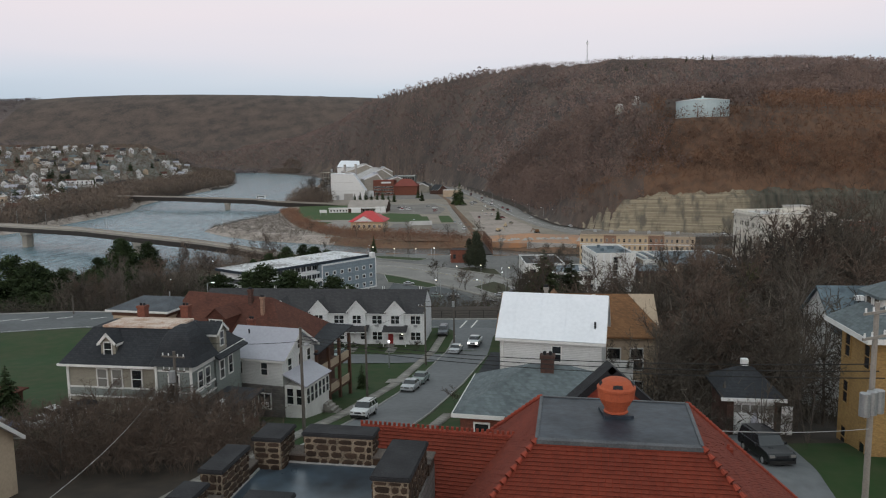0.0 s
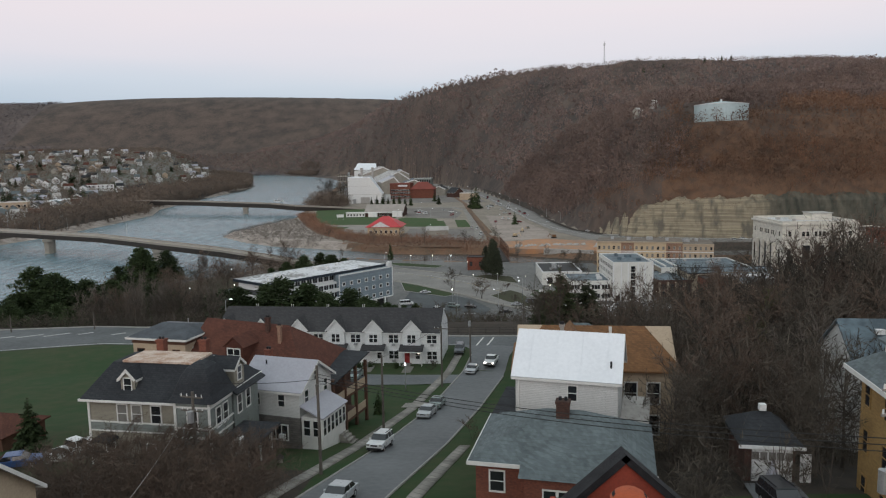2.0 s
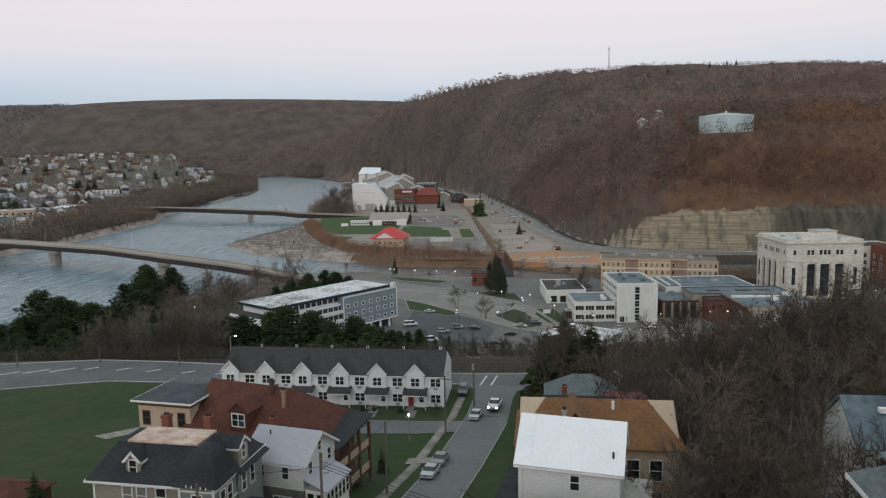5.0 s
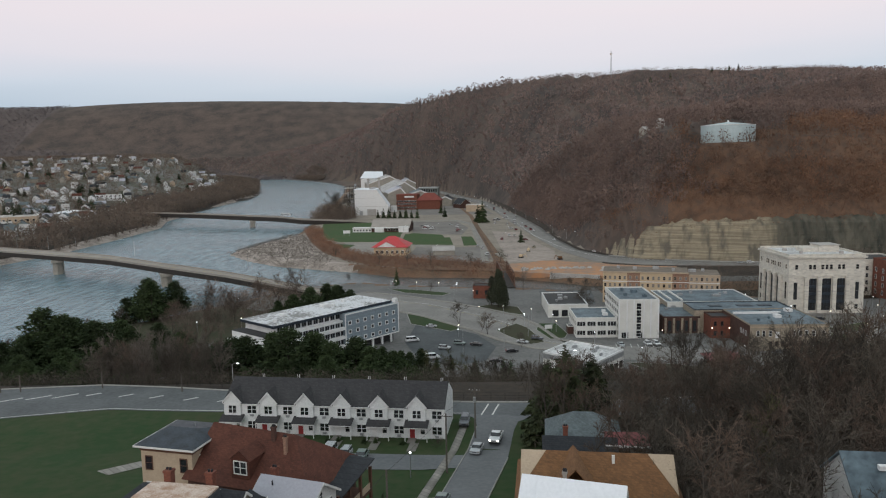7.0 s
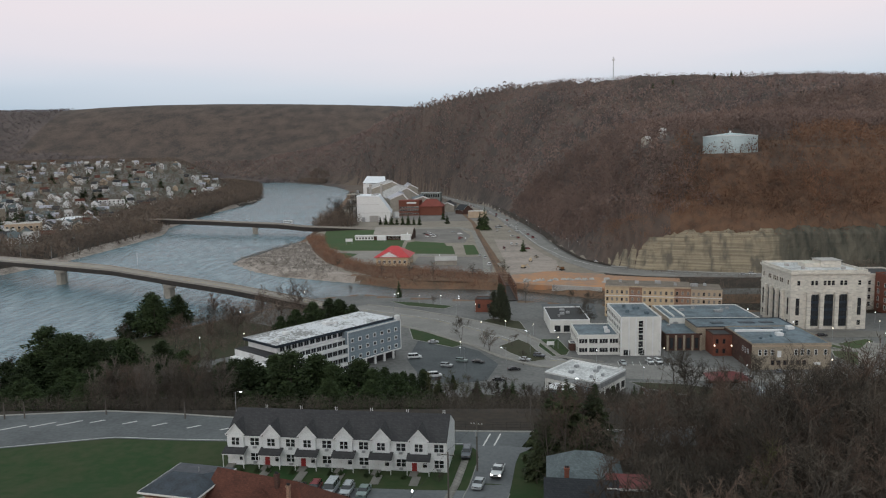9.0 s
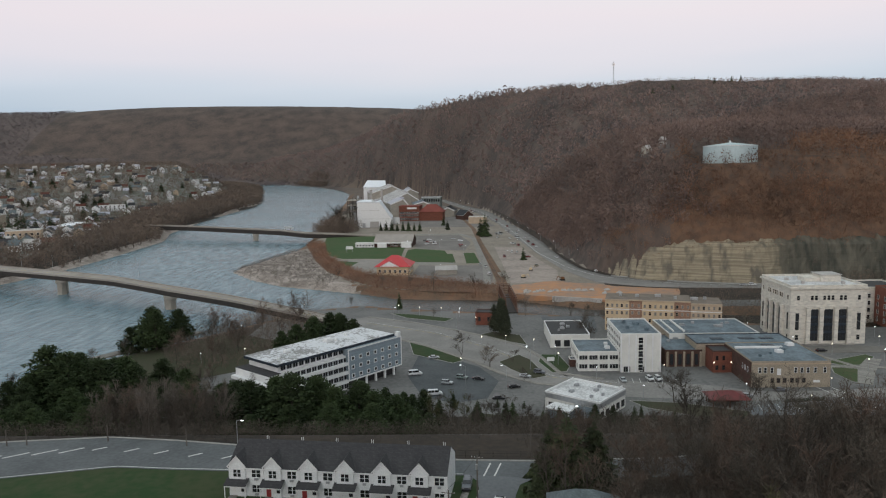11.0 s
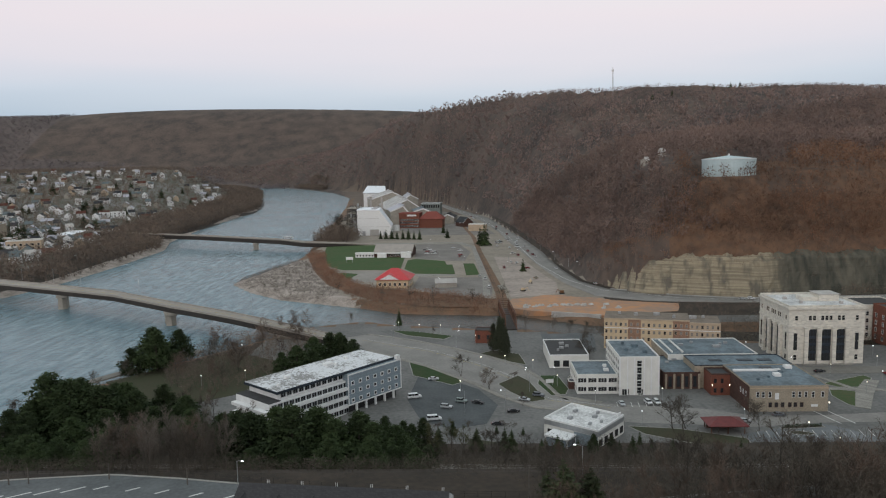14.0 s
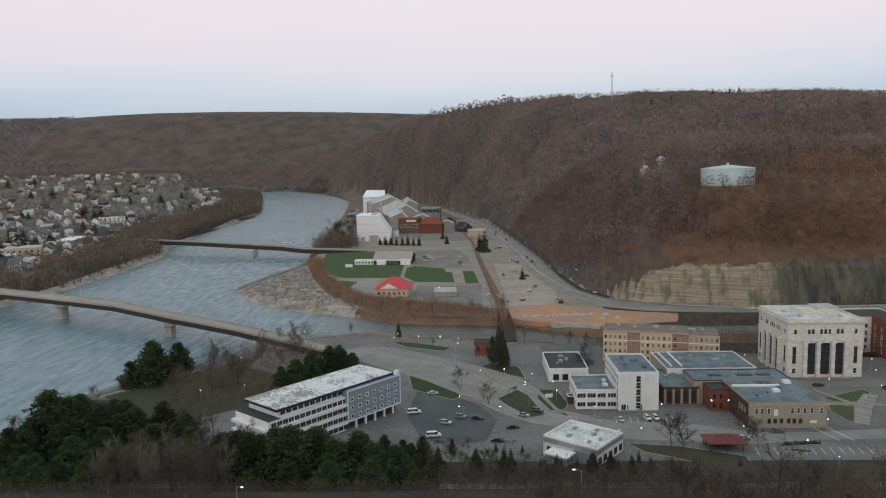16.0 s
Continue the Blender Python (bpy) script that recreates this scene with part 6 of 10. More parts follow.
def row_unit(i, door):
    ob = thing("row_house", "white two-storey row house with front gable and small porch", "row house", row_pose(i), "row houses above the bluff")
    L, D, e, r = UW, UD, 5.8, 9.1
    part("wall", gable_walls(L - 0.006, D, e, r, -1.0), "vinyl", ob)
    part("roof", gable_roof(L, D, e, r, 0.35, 0.16, 0.0 if 0 < i < 5 else 0.004), "charcoal", ob)
    gx = -L / 2 + 1.9
    bm = bmesh.new()
    prof = [(-1.65, -1.0), (1.65, -1.0), (1.65, 6.2), (0, 8.0), (-1.65, 6.2)]
    a, b = [bm.verts.new((gx + x, -D / 2 - 0.35, z)) for x, z in prof], [bm.verts.new((gx + x, -D / 2 + 3.2, z)) for x, z in prof]
    bm.faces.new(a)
    bm.faces.new(b[::-1])
    for k in range(5):
        bm.faces.new((a[k], b[k], b[(k + 1) % 5], a[(k + 1) % 5]))
    bmesh.ops.recalc_face_normals(bm, faces=bm.faces)
    part("gable_bay", bm, "vinyl", ob)
    bm = bmesh.new()
    for q in (-1, 1):
        slab(bm, [(gx, -D / 2 - 0.6, 8.18), (gx, -D / 2 + 3.6, 8.18), (gx + q * 1.95, -D / 2 + 3.6, 6.05), (gx + q * 1.95, -D / 2 - 0.6, 6.05)], 0.14)
    part("gable_roof", bm, "charcoal", ob)
    bm = bmesh.new()
    for q in (-1, 1):
        slab(bm, [(gx, -D / 2 - 0.66, 8.22), (gx, -D / 2 - 0.605, 8.22), (gx + q * 2.0, -D / 2 - 0.605, 6.0), (gx + q * 2.0, -D / 2 - 0.66, 6.0)], 0.24)
    part("gable_edge", bm, "white", ob)
    window(ob, pose(gx, -D / 2 - 0.35, 4.6), 1.5, 1.45, "ds", "white")
    px = gx + 3.75
    for z in (4.5, 1.45):
        window(ob, pose(px, -D / 2, z), 1.75, 1.45, "ds", "white")
        part("air_conditioner", boxes((px - 0.32, -D / 2 - 0.4, z - 1.25, px + 0.32, -D / 2 - 0.004, z - 0.85)), "metal", ob)
    pr = part("porch_roof", shed_roof(bmesh.new(), gx - 2.2, gx + 2.3, -D / 2 - 2.1, -D / 2 - 0.02, 2.75, 3.5), "charcoal", ob)
    part("porch_beam", boxes((gx - 2.1, -D / 2 - 2.0, 2.4, gx + 2.2, -D / 2 - 1.85, 2.62)), "white", ob)
    porch_posts(ob, [(gx - 2.0, -D / 2 - 1.9), (gx + 2.1, -D / 2 - 1.9)], -0.2, 2.4, 0.13, "white")
    dr = part("door", boxes((gx - 1.35, -D / 2 - 0.42, 0.1, gx - 0.4, -D / 2 - 0.354, 2.2)), door, ob)
    part("door_handle", boxes((gx - 0.55, -D / 2 - 0.47, 1.1, gx - 0.48, -D / 2 - 0.425, 1.2)), "metal", dr)
    window(ob, pose(gx + 1.1, -D / 2 - 0.35, 1.5), 0.8, 1.3, "s", "white")
    part("step", boxes((gx - 1.6, -D / 2 - 2.6, -0.6, gx - 0.1, -D / 2 - 0.36, 0.08)), "walkway", ob)
    part("gutter", boxes((-L / 2, -D / 2 - 0.46, e - 0.22, L / 2, -D / 2 - 0.36, e - 0.1)), "white", ob)
    part("downpipe", boxes((L / 2 - 0.12, -D / 2 - 0.1, 0, L / 2 - 0.03, -D / 2 - 0.01, e - 0.2)), "white", ob)
    for k in (-0.15, 0.2):
        part("vent_pipe", tube(bmesh.new(), (L * 0.3 + k, 0.8, r - 0.6), (L * 0.3 + k, 0.8, r + 0.55), 0.06, k=6), "white", ob)
    return ob


units = [row_unit(0, "white"), row_unit(1, "door_red")]
for i in (2, 5):
    copy_thing(units[1], row_pose(i))
for i in (3, 4):
    copy_thing(units[0], row_pose(i))
for i in range(6):
    ob = thing("front_path", "pale concrete path to a row house door", "path", row_pose(i), "paths of the row houses", kind="structure")
    part("slab", boxes((-2.6, -UD / 2 - 6.5, -0.45, -1.0, -UD / 2 - 2.6, 0.06)), "walkway", ob)

# big painted Victorian house
vic = thing("victorian_house", "taupe and sage Victorian house, dark roof, white trim", "house", pose(-29.8, 69.85, 27.9, rz=-9))
L, D, e = 12.6, 10.0, 6.3
part("wall", boxes((-L / 2, -D / 2, -3, L / 2, D / 2, e)), "taupe", vic)
part("wall_band", boxes((-L / 2 - 0.05, -D / 2 - 0.05, 3.1, L / 2 + 0.05, D / 2 + 0.05, 3.9)), "sage", vic, "sage green board band")
for z in (3.0, 3.9, 5.9):
    part("trim_band", boxes((-L / 2 - 0.09, -D / 2 - 0.09, z, L / 2 + 0.09, D / 2 + 0.09, z + 0.14)), "trim", vic)
for x in (-L / 2, L / 2):
    part("corner_board", boxes((x - 0.12, -D / 2 - 0.1, -3, x + 0.12, -D / 2 + 0.12, e)), "trim", vic)
bm = bmesh.new()
lo = [bm.verts.new(p) for p in ((-L / 2 - 0.6, -D / 2 - 0.6, e - 0.05), (L / 2 + 0.6, -D / 2 - 0.6, e - 0.05), (L / 2 + 0.6, D / 2 + 0.6, e - 0.05), (-L / 2 - 0.6, D / 2 + 0.6, e - 0.05))]
up = [bm.verts.new(p) for p in ((-4.9, -2.7, 9.3), (4.1, -2.7, 9.3), (4.1, 1.0, 9.3), (-4.9, 1.0, 9.3))]
for i in range(4):
    bm.faces.new((lo[i], lo[(i + 1) % 4], up[(i + 1) % 4], up[i]))
bm.faces.new(up)
bm.faces.new(lo[::-1])
part("roof", bm, "slate", vic)
part("roof_deck", boxes((-3.8, -2.85, 9.3, 3.8, 0.95, 9.5)), "rust", vic, "rusted pale tin roof deck")
part("eave", boxes((-L / 2 - 0.66, -D / 2 - 0.68, e - 0.2, L / 2 + 0.66, -D / 2 - 0.61, e + 0.02), (L / 2 + 0.61, -D / 2 - 0.6, e - 0.2, L / 2 + 0.68, D / 2 + 0.6, e + 0.02),
                   (-L / 2 - 0.68, -D / 2 - 0.6, e - 0.2, -L / 2 - 0.61, D / 2 + 0.6, e + 0.02)), "trim", vic)
for u in (-2.7, -1.15, 0.9):
    window(vic, on_face("f", L, D, u, 4.85), 0.95, 1.75, "s", "trim", "dimglass" if u < 0 else "glass")
for u in (-4.2, 0.2, 2.6):
    window(vic, on_face("f", L, D, u, 0.9), 0.9, 1.9, "s", "trim")
for u in (-3, 0, 3):
    window(vic, on_face("r", L, D, u, 4.6), 0.9, 1.8, "s", "trim")
    window(vic, on_face("l", L, D, u, 4.6), 0.9, 1.8, "s", "trim")
# corner bay with a bell-cast cap
part("bay", boxes((3.3, -D / 2 - 0.7, -3, L / 2 + 0.6, -D / 2 + 3.6, e + 0.25)), "sage", vic)
for z in (3.0, 3.9, 5.95):
    part("bay_band", boxes((3.2, -D / 2 - 0.8, z, L / 2 + 0.7, -D / 2 + 3.7, z + 0.16)), "trim", vic)
for x in (3.35, L / 2 + 0.54):
    part("bay_post", boxes((x - 0.12, -D / 2 - 0.82, -3, x + 0.12, -D / 2 - 0.72, e + 0.2)), "trim", vic)
window(vic, pose(5.1, -D / 2 - 0.7, 4.7), 0.95, 1.9, "s", "trim")
window(vic, pose(5.7, -D / 2 - 0.7, 1.2), 0.95, 1.9, "s", "trim")
for u in (-4.2, -2.8):
    window(vic, pose(L / 2 + 0.6, u, 4.7, rz=90), 0.85, 1.8, "s", "trim")
bm = bmesh.new()
rings = [(2.5, e + 0.25), (2.1, e + 0.9), (1.8, e + 1.8), (1.45, e + 2.6), (1.05, e + 3.2), (0.6, e + 3.55), (0.08, e + 3.7)]
prev = None
for rad, z in rings:
    ring = [bm.verts.new((5.1 + rad * sx * 0.95, -D / 2 + 1.45 + rad * sy * 1.05, z)) for sx, sy in ((-1, -0.9), (-0.9, -1), (0.9, -1), (1, -0.9), (1, 0.9), (0.9, 1), (-0.9, 1), (-1, 0.9))]
    if prev:
        for i in range(8):
            bm.faces.new((prev[i], prev[(i + 1) % 8], ring[(i + 1) % 8], ring[i]))
    prev = ring
bm.faces.new(prev)
part("bay_roof", bm, "slate", vic, "dark bell-cast pointed roof")
# dormers
for dx, dy, rz, w in ((-2.1, -3.5, 0, 1.5), (L / 2 - 0.7, 0.65, 90, 2.1)):
    dm = part("dormer", gable_walls(2.4, w, 1.7, 2.5, -0.6), "taupe", vic, m=pose(dx, dy, e + 0.35, rz=rz + 90))
    part("dormer_roof", gable_roof(2.4, w, 1.7, 2.5, 0.25, 0.1, 0.2), "slate", dm)
    part("dormer_edge", fascia(2.4, w, 1.7, 2.5, 0.25, 0.22), "trim", dm)
    window(dm, pose(-1.2, 0, 0.95, rz=-90), 0.75, 1.35, "s", "trim")
# side porch
part("side_wing", boxes((L / 2 - 0.5, -0.9, -3, L / 2 + 0.55, 4.6, e - 0.3)), "sage", vic)
part("side_wing_roof", slab(bmesh.new(), [(L / 2 - 1.2, -1.3, 7.3), (L / 2 + 1.25, -1.3, 5.95), (L / 2 + 1.25, 5.2, 5.95), (L / 2 - 1.2, 5.2, 7.3)], 0.16), "slate", vic)
for u in (0.3, 2.2):
    window(vic, pose(L / 2 + 0.55, u, 4.5, rz=90), 0.85, 1.8, "s", "trim")
part("porch_roof", hip_roof(3.4, 6.0, 2.0, 3.4, 0.4, ridge=0.3), "slate", vic, m=pose(L / 2 + 2.2, -1.6, 0))
part("porch_gable", gable_walls(1.6, 2.0, 2.4, 3.4, 2.0), "trim", vic, m=pose(L / 2 + 2.5, -4.4, -0.5, rz=90))
porch_posts(vic, [(L / 2 + 3.6, -4.4), (L / 2 + 1.3, -4.5), (L / 2 + 3.6, -1.8), (L / 2 + 3.6, 0.8)], -3.0, 2.0)
part("porch_floor", boxes((L / 2 + 0.65, -4.6, -3.0, L / 2 + 3.8, 1.2, -0.6)), "wood", vic)
part("awning", hip_roof(1.8, 1.2, 1.9, 2.5, 0.2, ridge=0.3), "slate", vic, m=pose(-4.4, -D / 2 - 0.6, 0.5))
for i in range(5):
    part("step", boxes((4.9, -D / 2 - 1.3 - 0.35 * i, 0.4 - 0.3 * (i + 1), 6.4, -D / 2 - 0.95 - 0.35 * i, 0.4 - 0.3 * i)), "palepole", vic)
chimney(vic, 2.6, 1.6, 8.0, 10.7, 0.8, 0.8, "brick")
chimney(vic, -2.2, 1.6, 8.0, 10.6, 0.8, 0.8, "brick")

# cream house with a blue flat roof
bl = thing("cream_house", "tall cream house with a dark blue low roof", "house", pose(-37.8, 90.8, 23.2, rz=-12.5))
L, D = 7.5, 8.2
part("wall", boxes((-L / 2, -D / 2, -2, L / 2, D / 2, 11.6)), "cream", bl)
part("eave_band", boxes((-L / 2 - 0.1, -D / 2 - 0.1, 10.9, L / 2 + 0.1, D / 2 + 0.1, 11.5)), "wood", bl)
part("roof", hip_roof(L, D, 11.6, 12.7, 0.6, ridge=4.4), "coldtar", bl)
part("roof_edge", boxes((-L / 2 - 0.66, -D / 2 - 0.66, 11.45, L / 2 + 0.66, -D / 2 - 0.605, 11.7), (L / 2 + 0.605, -D / 2 - 0.6, 11.45, L / 2 + 0.66, D / 2 + 0.6, 11.7),
                        (-L / 2 - 0.66, -D / 2 - 0.6, 11.45, -L / 2 - 0.605, D / 2 + 0.6, 11.7)), "trim", bl)
for z in (9.3, 5.8, 2.2):
    for u in (-2.6, 2.5):
        window(bl, on_face("f", L, D, u, z), 0.9, 1.7, "s", "wood" if z > 8 else "trim")
    for u in (-2, 2):
        window(bl, on_face("r", L, D, u, z), 0.9, 1.7, "s", "trim")
part("vent_pipe", tube(bmesh.new(), (1, 1, 12.2), (1, 1, 13.1), 0.08, k=6), "metal", bl)

# brick house with a broad brown-red roof and two-tier porches
rd = thing("brick_house", "brick house with a broad brown-red roof and stacked porches", "house", pose(-25.4, 88.6, 22.8, rz=-18))
L, D, e, r = 17.5, 12.0, 8.6, 13.6
part("wall", boxes((-L / 2, -D / 2, -2, L / 2, D / 2, e)), "darkbrick", rd)
bm = bmesh.new()
v = [bm.verts.new(p) for p in ((-9.3, -6.6, e - 0.2), (9.3, -6.6, e - 0.2), (9.3, 6.6, e - 0.2), (-9.3, 6.6, e - 0.2), (-9.0, 0, r), (3.4, 0, r - 0.3))]
for q in ((0, 1, 5, 4), (1, 2, 5), (2, 3, 4, 5), (3, 0, 4), (3, 2, 1, 0)):
    bm.faces.new([v[k] for k in q])
part("roof", bm, "brownred", rd)
dm = part("dormer", gable_walls(3.4, 2.6, 2.3, 3.4, -0.6), "brownred", rd, m=pose(-1.0, -3.9, e + 0.7, rz=90))
part("dormer_roof", gable_roof(3.4, 2.6, 2.3, 3.4, 0.2, 0.1, 0.15), "brownred", dm)
window(dm, pose(-1.7, 0, 1.3, rz=-90), 1.7, 1.5, "ds", "trim")
chimney(rd, 0.9, -0.9, 12.0, 14.4, 0.5, 0.5, "darkbrick")
chimney(rd, 3.4, -2.2, 11.4, 13.8, 0.4, 0.4, "salmon")
part("porch_roof", shed_roof(bmesh.new(), L / 2 - 0.2, L / 2 + 3.4, -4.8, 5.0, 7.9, 9.2), "slate", rd)
for z in (-1.6, 1.9, 5.0):
    part("porch_floor", boxes((L / 2 + 0.01, -4.4, z - 0.2, L / 2 + 3.0, 4.6, z)), "wood", rd)
    if z > 0:
        part("porch_rail", boxes((L / 2 + 2.9, -4.4, z + 0.95, L / 2 + 3.0, 4.6, z + 1.05), (L / 2 + 2.9, -4.4, z + 0.1, L / 2 + 2.97, 4.6, z + 0.9), (L / 2 + 0.02, -4.45, z + 0.1, L / 2 + 2.95, -4.38, z + 1.0)), "cream", rd)
porch_posts(rd, [(L / 2 + 2.95, y) for y in (-4.3, -1.3, 1.6, 4.5)], -2, 8.2, 0.34, "wood")
for z in (2.6, 6.0):
    for u in (-5.5, -1.5, 2.5, 6):
        window(rd, on_face("f", L, D, u, z), 1.0, 1.7, "s", "trim")

# white-over-stone house with a pale metal roof
wg = thing("white_house", "white house over grey stone, pale metal roof, glazed porch", "house", pose(-20.3, 78.2, 26.5, rz=-17))
L, D, e, r = 7.2, 7.4, 5.55, 7.9
part("wall", gable_walls(L, D, e, r, 2.5), "siding", wg)
part("stone_wall", boxes((-L / 2 + 0.02, -D / 2 + 0.02, -4.5, L / 2 - 0.02, D / 2 - 0.02, 2.5)), "stoneveneer", wg)
part("roof", gable_roof(L, D, e, r, 0.4, 0.14, 0.5), "greymetal", wg)
part("gable_edge", fascia(L, D, e, r, 0.4, 0.5), "trim", wg)
for u in (-1.7, 1.4):
    window(wg, on_face("f", L, D, u, 4.3), 0.75, 1.3, "s", "trim")
window(wg, on_face("f", L, D, 0.9, 0.7), 2.2, 1.6, "t", "trim")
part("air_conditioner", boxes((1.1, -D / 2 - 0.45, 0.1, 1.8, -D / 2 - 0.1, 0.6)), "white", wg)
for u in (-2.2, 0.2, 2.2):
    window(wg, on_face("r", L, D, u, 4.4), 0.8, 1.6, "s", "trim")
window(wg, on_face("r", L, D, 0, 6.3), 0.7, 1.0, "s", "trim")
chimney(wg, -2.9, 1.0, 6.4, 8.6, 0.7, 0.7, "brick")
part("vent_pipe", tube(bmesh.new(), (-2.0, -1.0, 7.0), (-2.0, -1.0, 7.9), 0.09, k=6), "coping", wg)
part("porch_roof", slab(bmesh.new(), [(L / 2 + 2.8, -3.75, 2.7), (L / 2 + 2.8, 2.4, 2.7), (L / 2 + 0.02, 2.4, 3.9), (L / 2 + 0.02, -3.75, 3.9)], 0.14), "greymetal", wg)
part("porch_wall", boxes((L / 2 + 0.01, -3.45, -3.5, L / 2 + 2.5, 2.1, 2.6)), "trim", wg)
for i in range(6):
    window(wg, pose(L / 2 + 2.5, -2.9 + i * 0.92, 1.4, rz=90), 0.66, 1.7, "s", "trim")
for u in (0.7, 1.85):
    window(wg, pose(L / 2 + u, -3.45, 1.4), 0.75, 1.7, "s", "trim")
for i in range(5):
    part("step", boxes((L / 2 + 2.6 + 0.4 * i, 0.4, -3.6, L / 2 + 3.0 + 0.4 * i, 1.9, -0.6 - 0.3 * i)), "walkway", wg)

# tall white house
wt = thing("tall_white_house", "tall white clapboard house with a white metal roof", "house", pose(9.95, 64.75, 28.0, rz=-16))
L, D, e, r = 9.1, 7.0, 9.15, 12.35
part("wall", gable_walls(L, D, e, r, -2.5), "siding", wt)
part("roof", gable_roof(L, D, e, r, 0.35, 0.12, 0.35), "whitemetal", wt)
for x in np.arange(-3.4, 4.0, 2.3):
    bm = bmesh.new()
    slab(bm, [(x, -D / 2 - 0.33, e - 0.10), (x + 0.03, -D / 2 - 0.33, e - 0.10), (x + 0.03, -0.05, r + 0.175), (x, -0.05, r + 0.175)], 0.05)
    part("roof_seam", bm, "whitemetal", wt)
part("gable_edge", fascia(L, D, e, r, 0.35), "trim", wt)
window(wt, on_face("f", L, D, 0.6, 7.7), 0.75, 1.35, "s", "trim")
window(wt, on_face("f", L, D, -3.0, 4.4), 1.0, 1.1, "s", "trim")
window(wt, on_face("f", L, D, 2.9, 4.2), 0.7, 0.9, "s", "trim")
window(wt, on_face("f", L, D, -0.5, 1.2), 0.9, 1.5, "s", "trim")
for z in (7.4, 4.2):
    for u in (-1.8, 1.8):
        window(wt, on_face("l", L, D, u, z), 0.8, 1.5, "s", "trim")
part("downpipe", boxes((-L / 2 + 0.25, -D / 2 - 0.12, -2, -L / 2 + 0.35, -D / 2 - 0.01, e - 0.2)), "trim", wt)
part("vent_pipe", tube(bmesh.new(), (3.9, -2.7, 9.6), (3.9, -2.7, 10.6), 0.09, k=6), "coping", wt)
chimney(wt, -0.9, 0.5, 11.8, 13.0, 0.35, 0.35, "palepole")
part("porch_roof", shed_roof(bmesh.new(), -L / 2 - 2.4, -L / 2 - 0.02, -3.4, 3.6, 4.9, 5.5), "slate", wt)
part("porch_fascia", boxes((-L / 2 - 2.4, -3.5, 4.7, -L / 2 - 0.02, -3.41, 4.95)), "trim", wt)
part("porch_floor", boxes((-L / 2 - 2.3, -3.0, -2.2, -L / 2 - 0.02, 3.4, 2.4)), "wood", wt)
porch_posts(wt, [(-L / 2 - 2.2, -3.2), (-L / 2 - 2.2, 0), (-L / 2 - 2.2, 3.3)], -2, 4.9, 0.16, "wood")
part("side_roof", shed_roof(bmesh.new(), L / 2 + 0.02, L / 2 + 2.6, -1.0, 4.0, 4.2, 5.4), "lightgravel", wt)
part("side_room", boxes((L / 2 + 0.02, -0.6, -2, L / 2 + 2.3, 3.8, 4.1)), "wood", wt)

# brick bungalow with a blue-grey hip roof
gh = thing("brick_bungalow", "red brick bungalow with a blue-grey shingle hip roof", "house", pose(7.7, 53.0, 30.6, rz=-12.5))
L, D, e, r = 12.4, 9.0, 3.9, 6.6
part("wall", boxes((-L / 2, -D / 2, -2.5, L / 2, D / 2, e)), "brick", gh)
part("roof", hip_roof(L, D, e, r, 0.5, ridge=2.8), "blueshingle", gh)
part("eave", boxes((-L / 2 - 0.58, -D / 2 - 0.57, e - 0.2, L / 2 + 0.58, -D / 2 - 0.505, e + 0.1), (-L / 2 - 0.57, -D / 2 - 0.5, e - 0.2, -L / 2 - 0.505, D / 2 + 0.5, e + 0.1)), "trim", gh)
part("bay", boxes((-2.4, -D / 2 - 1.5, -2.5, 5.0, -D / 2 + 0.2, e - 0.25)), "brick", gh)
bm = bmesh.new()
v = [bm.verts.new(p) for p in ((-2.8, -D / 2 - 1.9, e - 0.3), (5.4, -D / 2 - 1.9, e - 0.3), (5.4, -D / 2 + 1.6, e + 0.85), (-2.8, -D / 2 + 1.6, e + 0.85), (1.3, -D / 2 + 1.2, e + 1.35))]
bm.faces.new((v[0], v[1], v[4]))
bm.faces.new((v[1], v[2], v[4]))
bm.faces.new((v[3], v[0], v[4]))
bm.faces.new((v[2], v[3], v[4]))
bm.faces.new((v[3], v[2], v[1], v[0]))
part("bay_roof", bm, "blueshingle", gh)
window(gh, on_face("f", L, D, -4.6, 2.4), 1.0, 1.5, "s", "trim")
for i in range(4):
    window(gh, pose(-0.6 + i * 1.05, -D / 2 - 1.5, 1.9), 0.85, 1.6, "s", "trim")
for u in (-2.5, 2.0):
    window(gh, on_face("l", L, D, u, 2.2), 1.0, 1.4, "s", "trim")
chimney(gh, -0.1, -0.5, 5.4, 7.5, 1.0, 0.8, "darkbrick")

# houses behind
oh = thing("orange_roofed_house", "house with an orange-brown shingle roof", "house", pose(14.2, 76.6, 25.6, rz=-6))
L, D, e, r = 16.5, 9.5, 9.0, 12.6
part("wall", gable_walls(L, D, e, r, -3), "cream", oh)
part("roof", hip_roof(L, D, e, r, 0.6, ridge=11), "orangeshingle", oh)
part("cross_roof", gable_roof(6, 6.5, e + 0.2, r + 0.3, 0.3, 0.12, 0.2), "orangeshingle", oh, m=pose(-2.5, -2.6, 0, rz=90))
for u in (3.5, 5.8):
    window(oh, on_face("f", L, D, u, 6.6), 1.2, 2.2, "s", "trim")
    window(oh, on_face("f", L, D, u, 3.2), 1.2, 2.0, "s", "trim")
part("vent_pipe", boxes((1.6, -1.2, 11.4, 1.9, -0.9, 12.7)), "trim", oh)
dh = thing("dark_roofed_house", "house with patched dark shingle roofs and maroon lean-to", "house", pose(16.2, 101.0, 20.6, rz=-6))
L, D, e, r = 10.0, 11.5, 6.6, 9.5
part("wall", gable_walls(L, D, e, r, -3), "cream", dh)
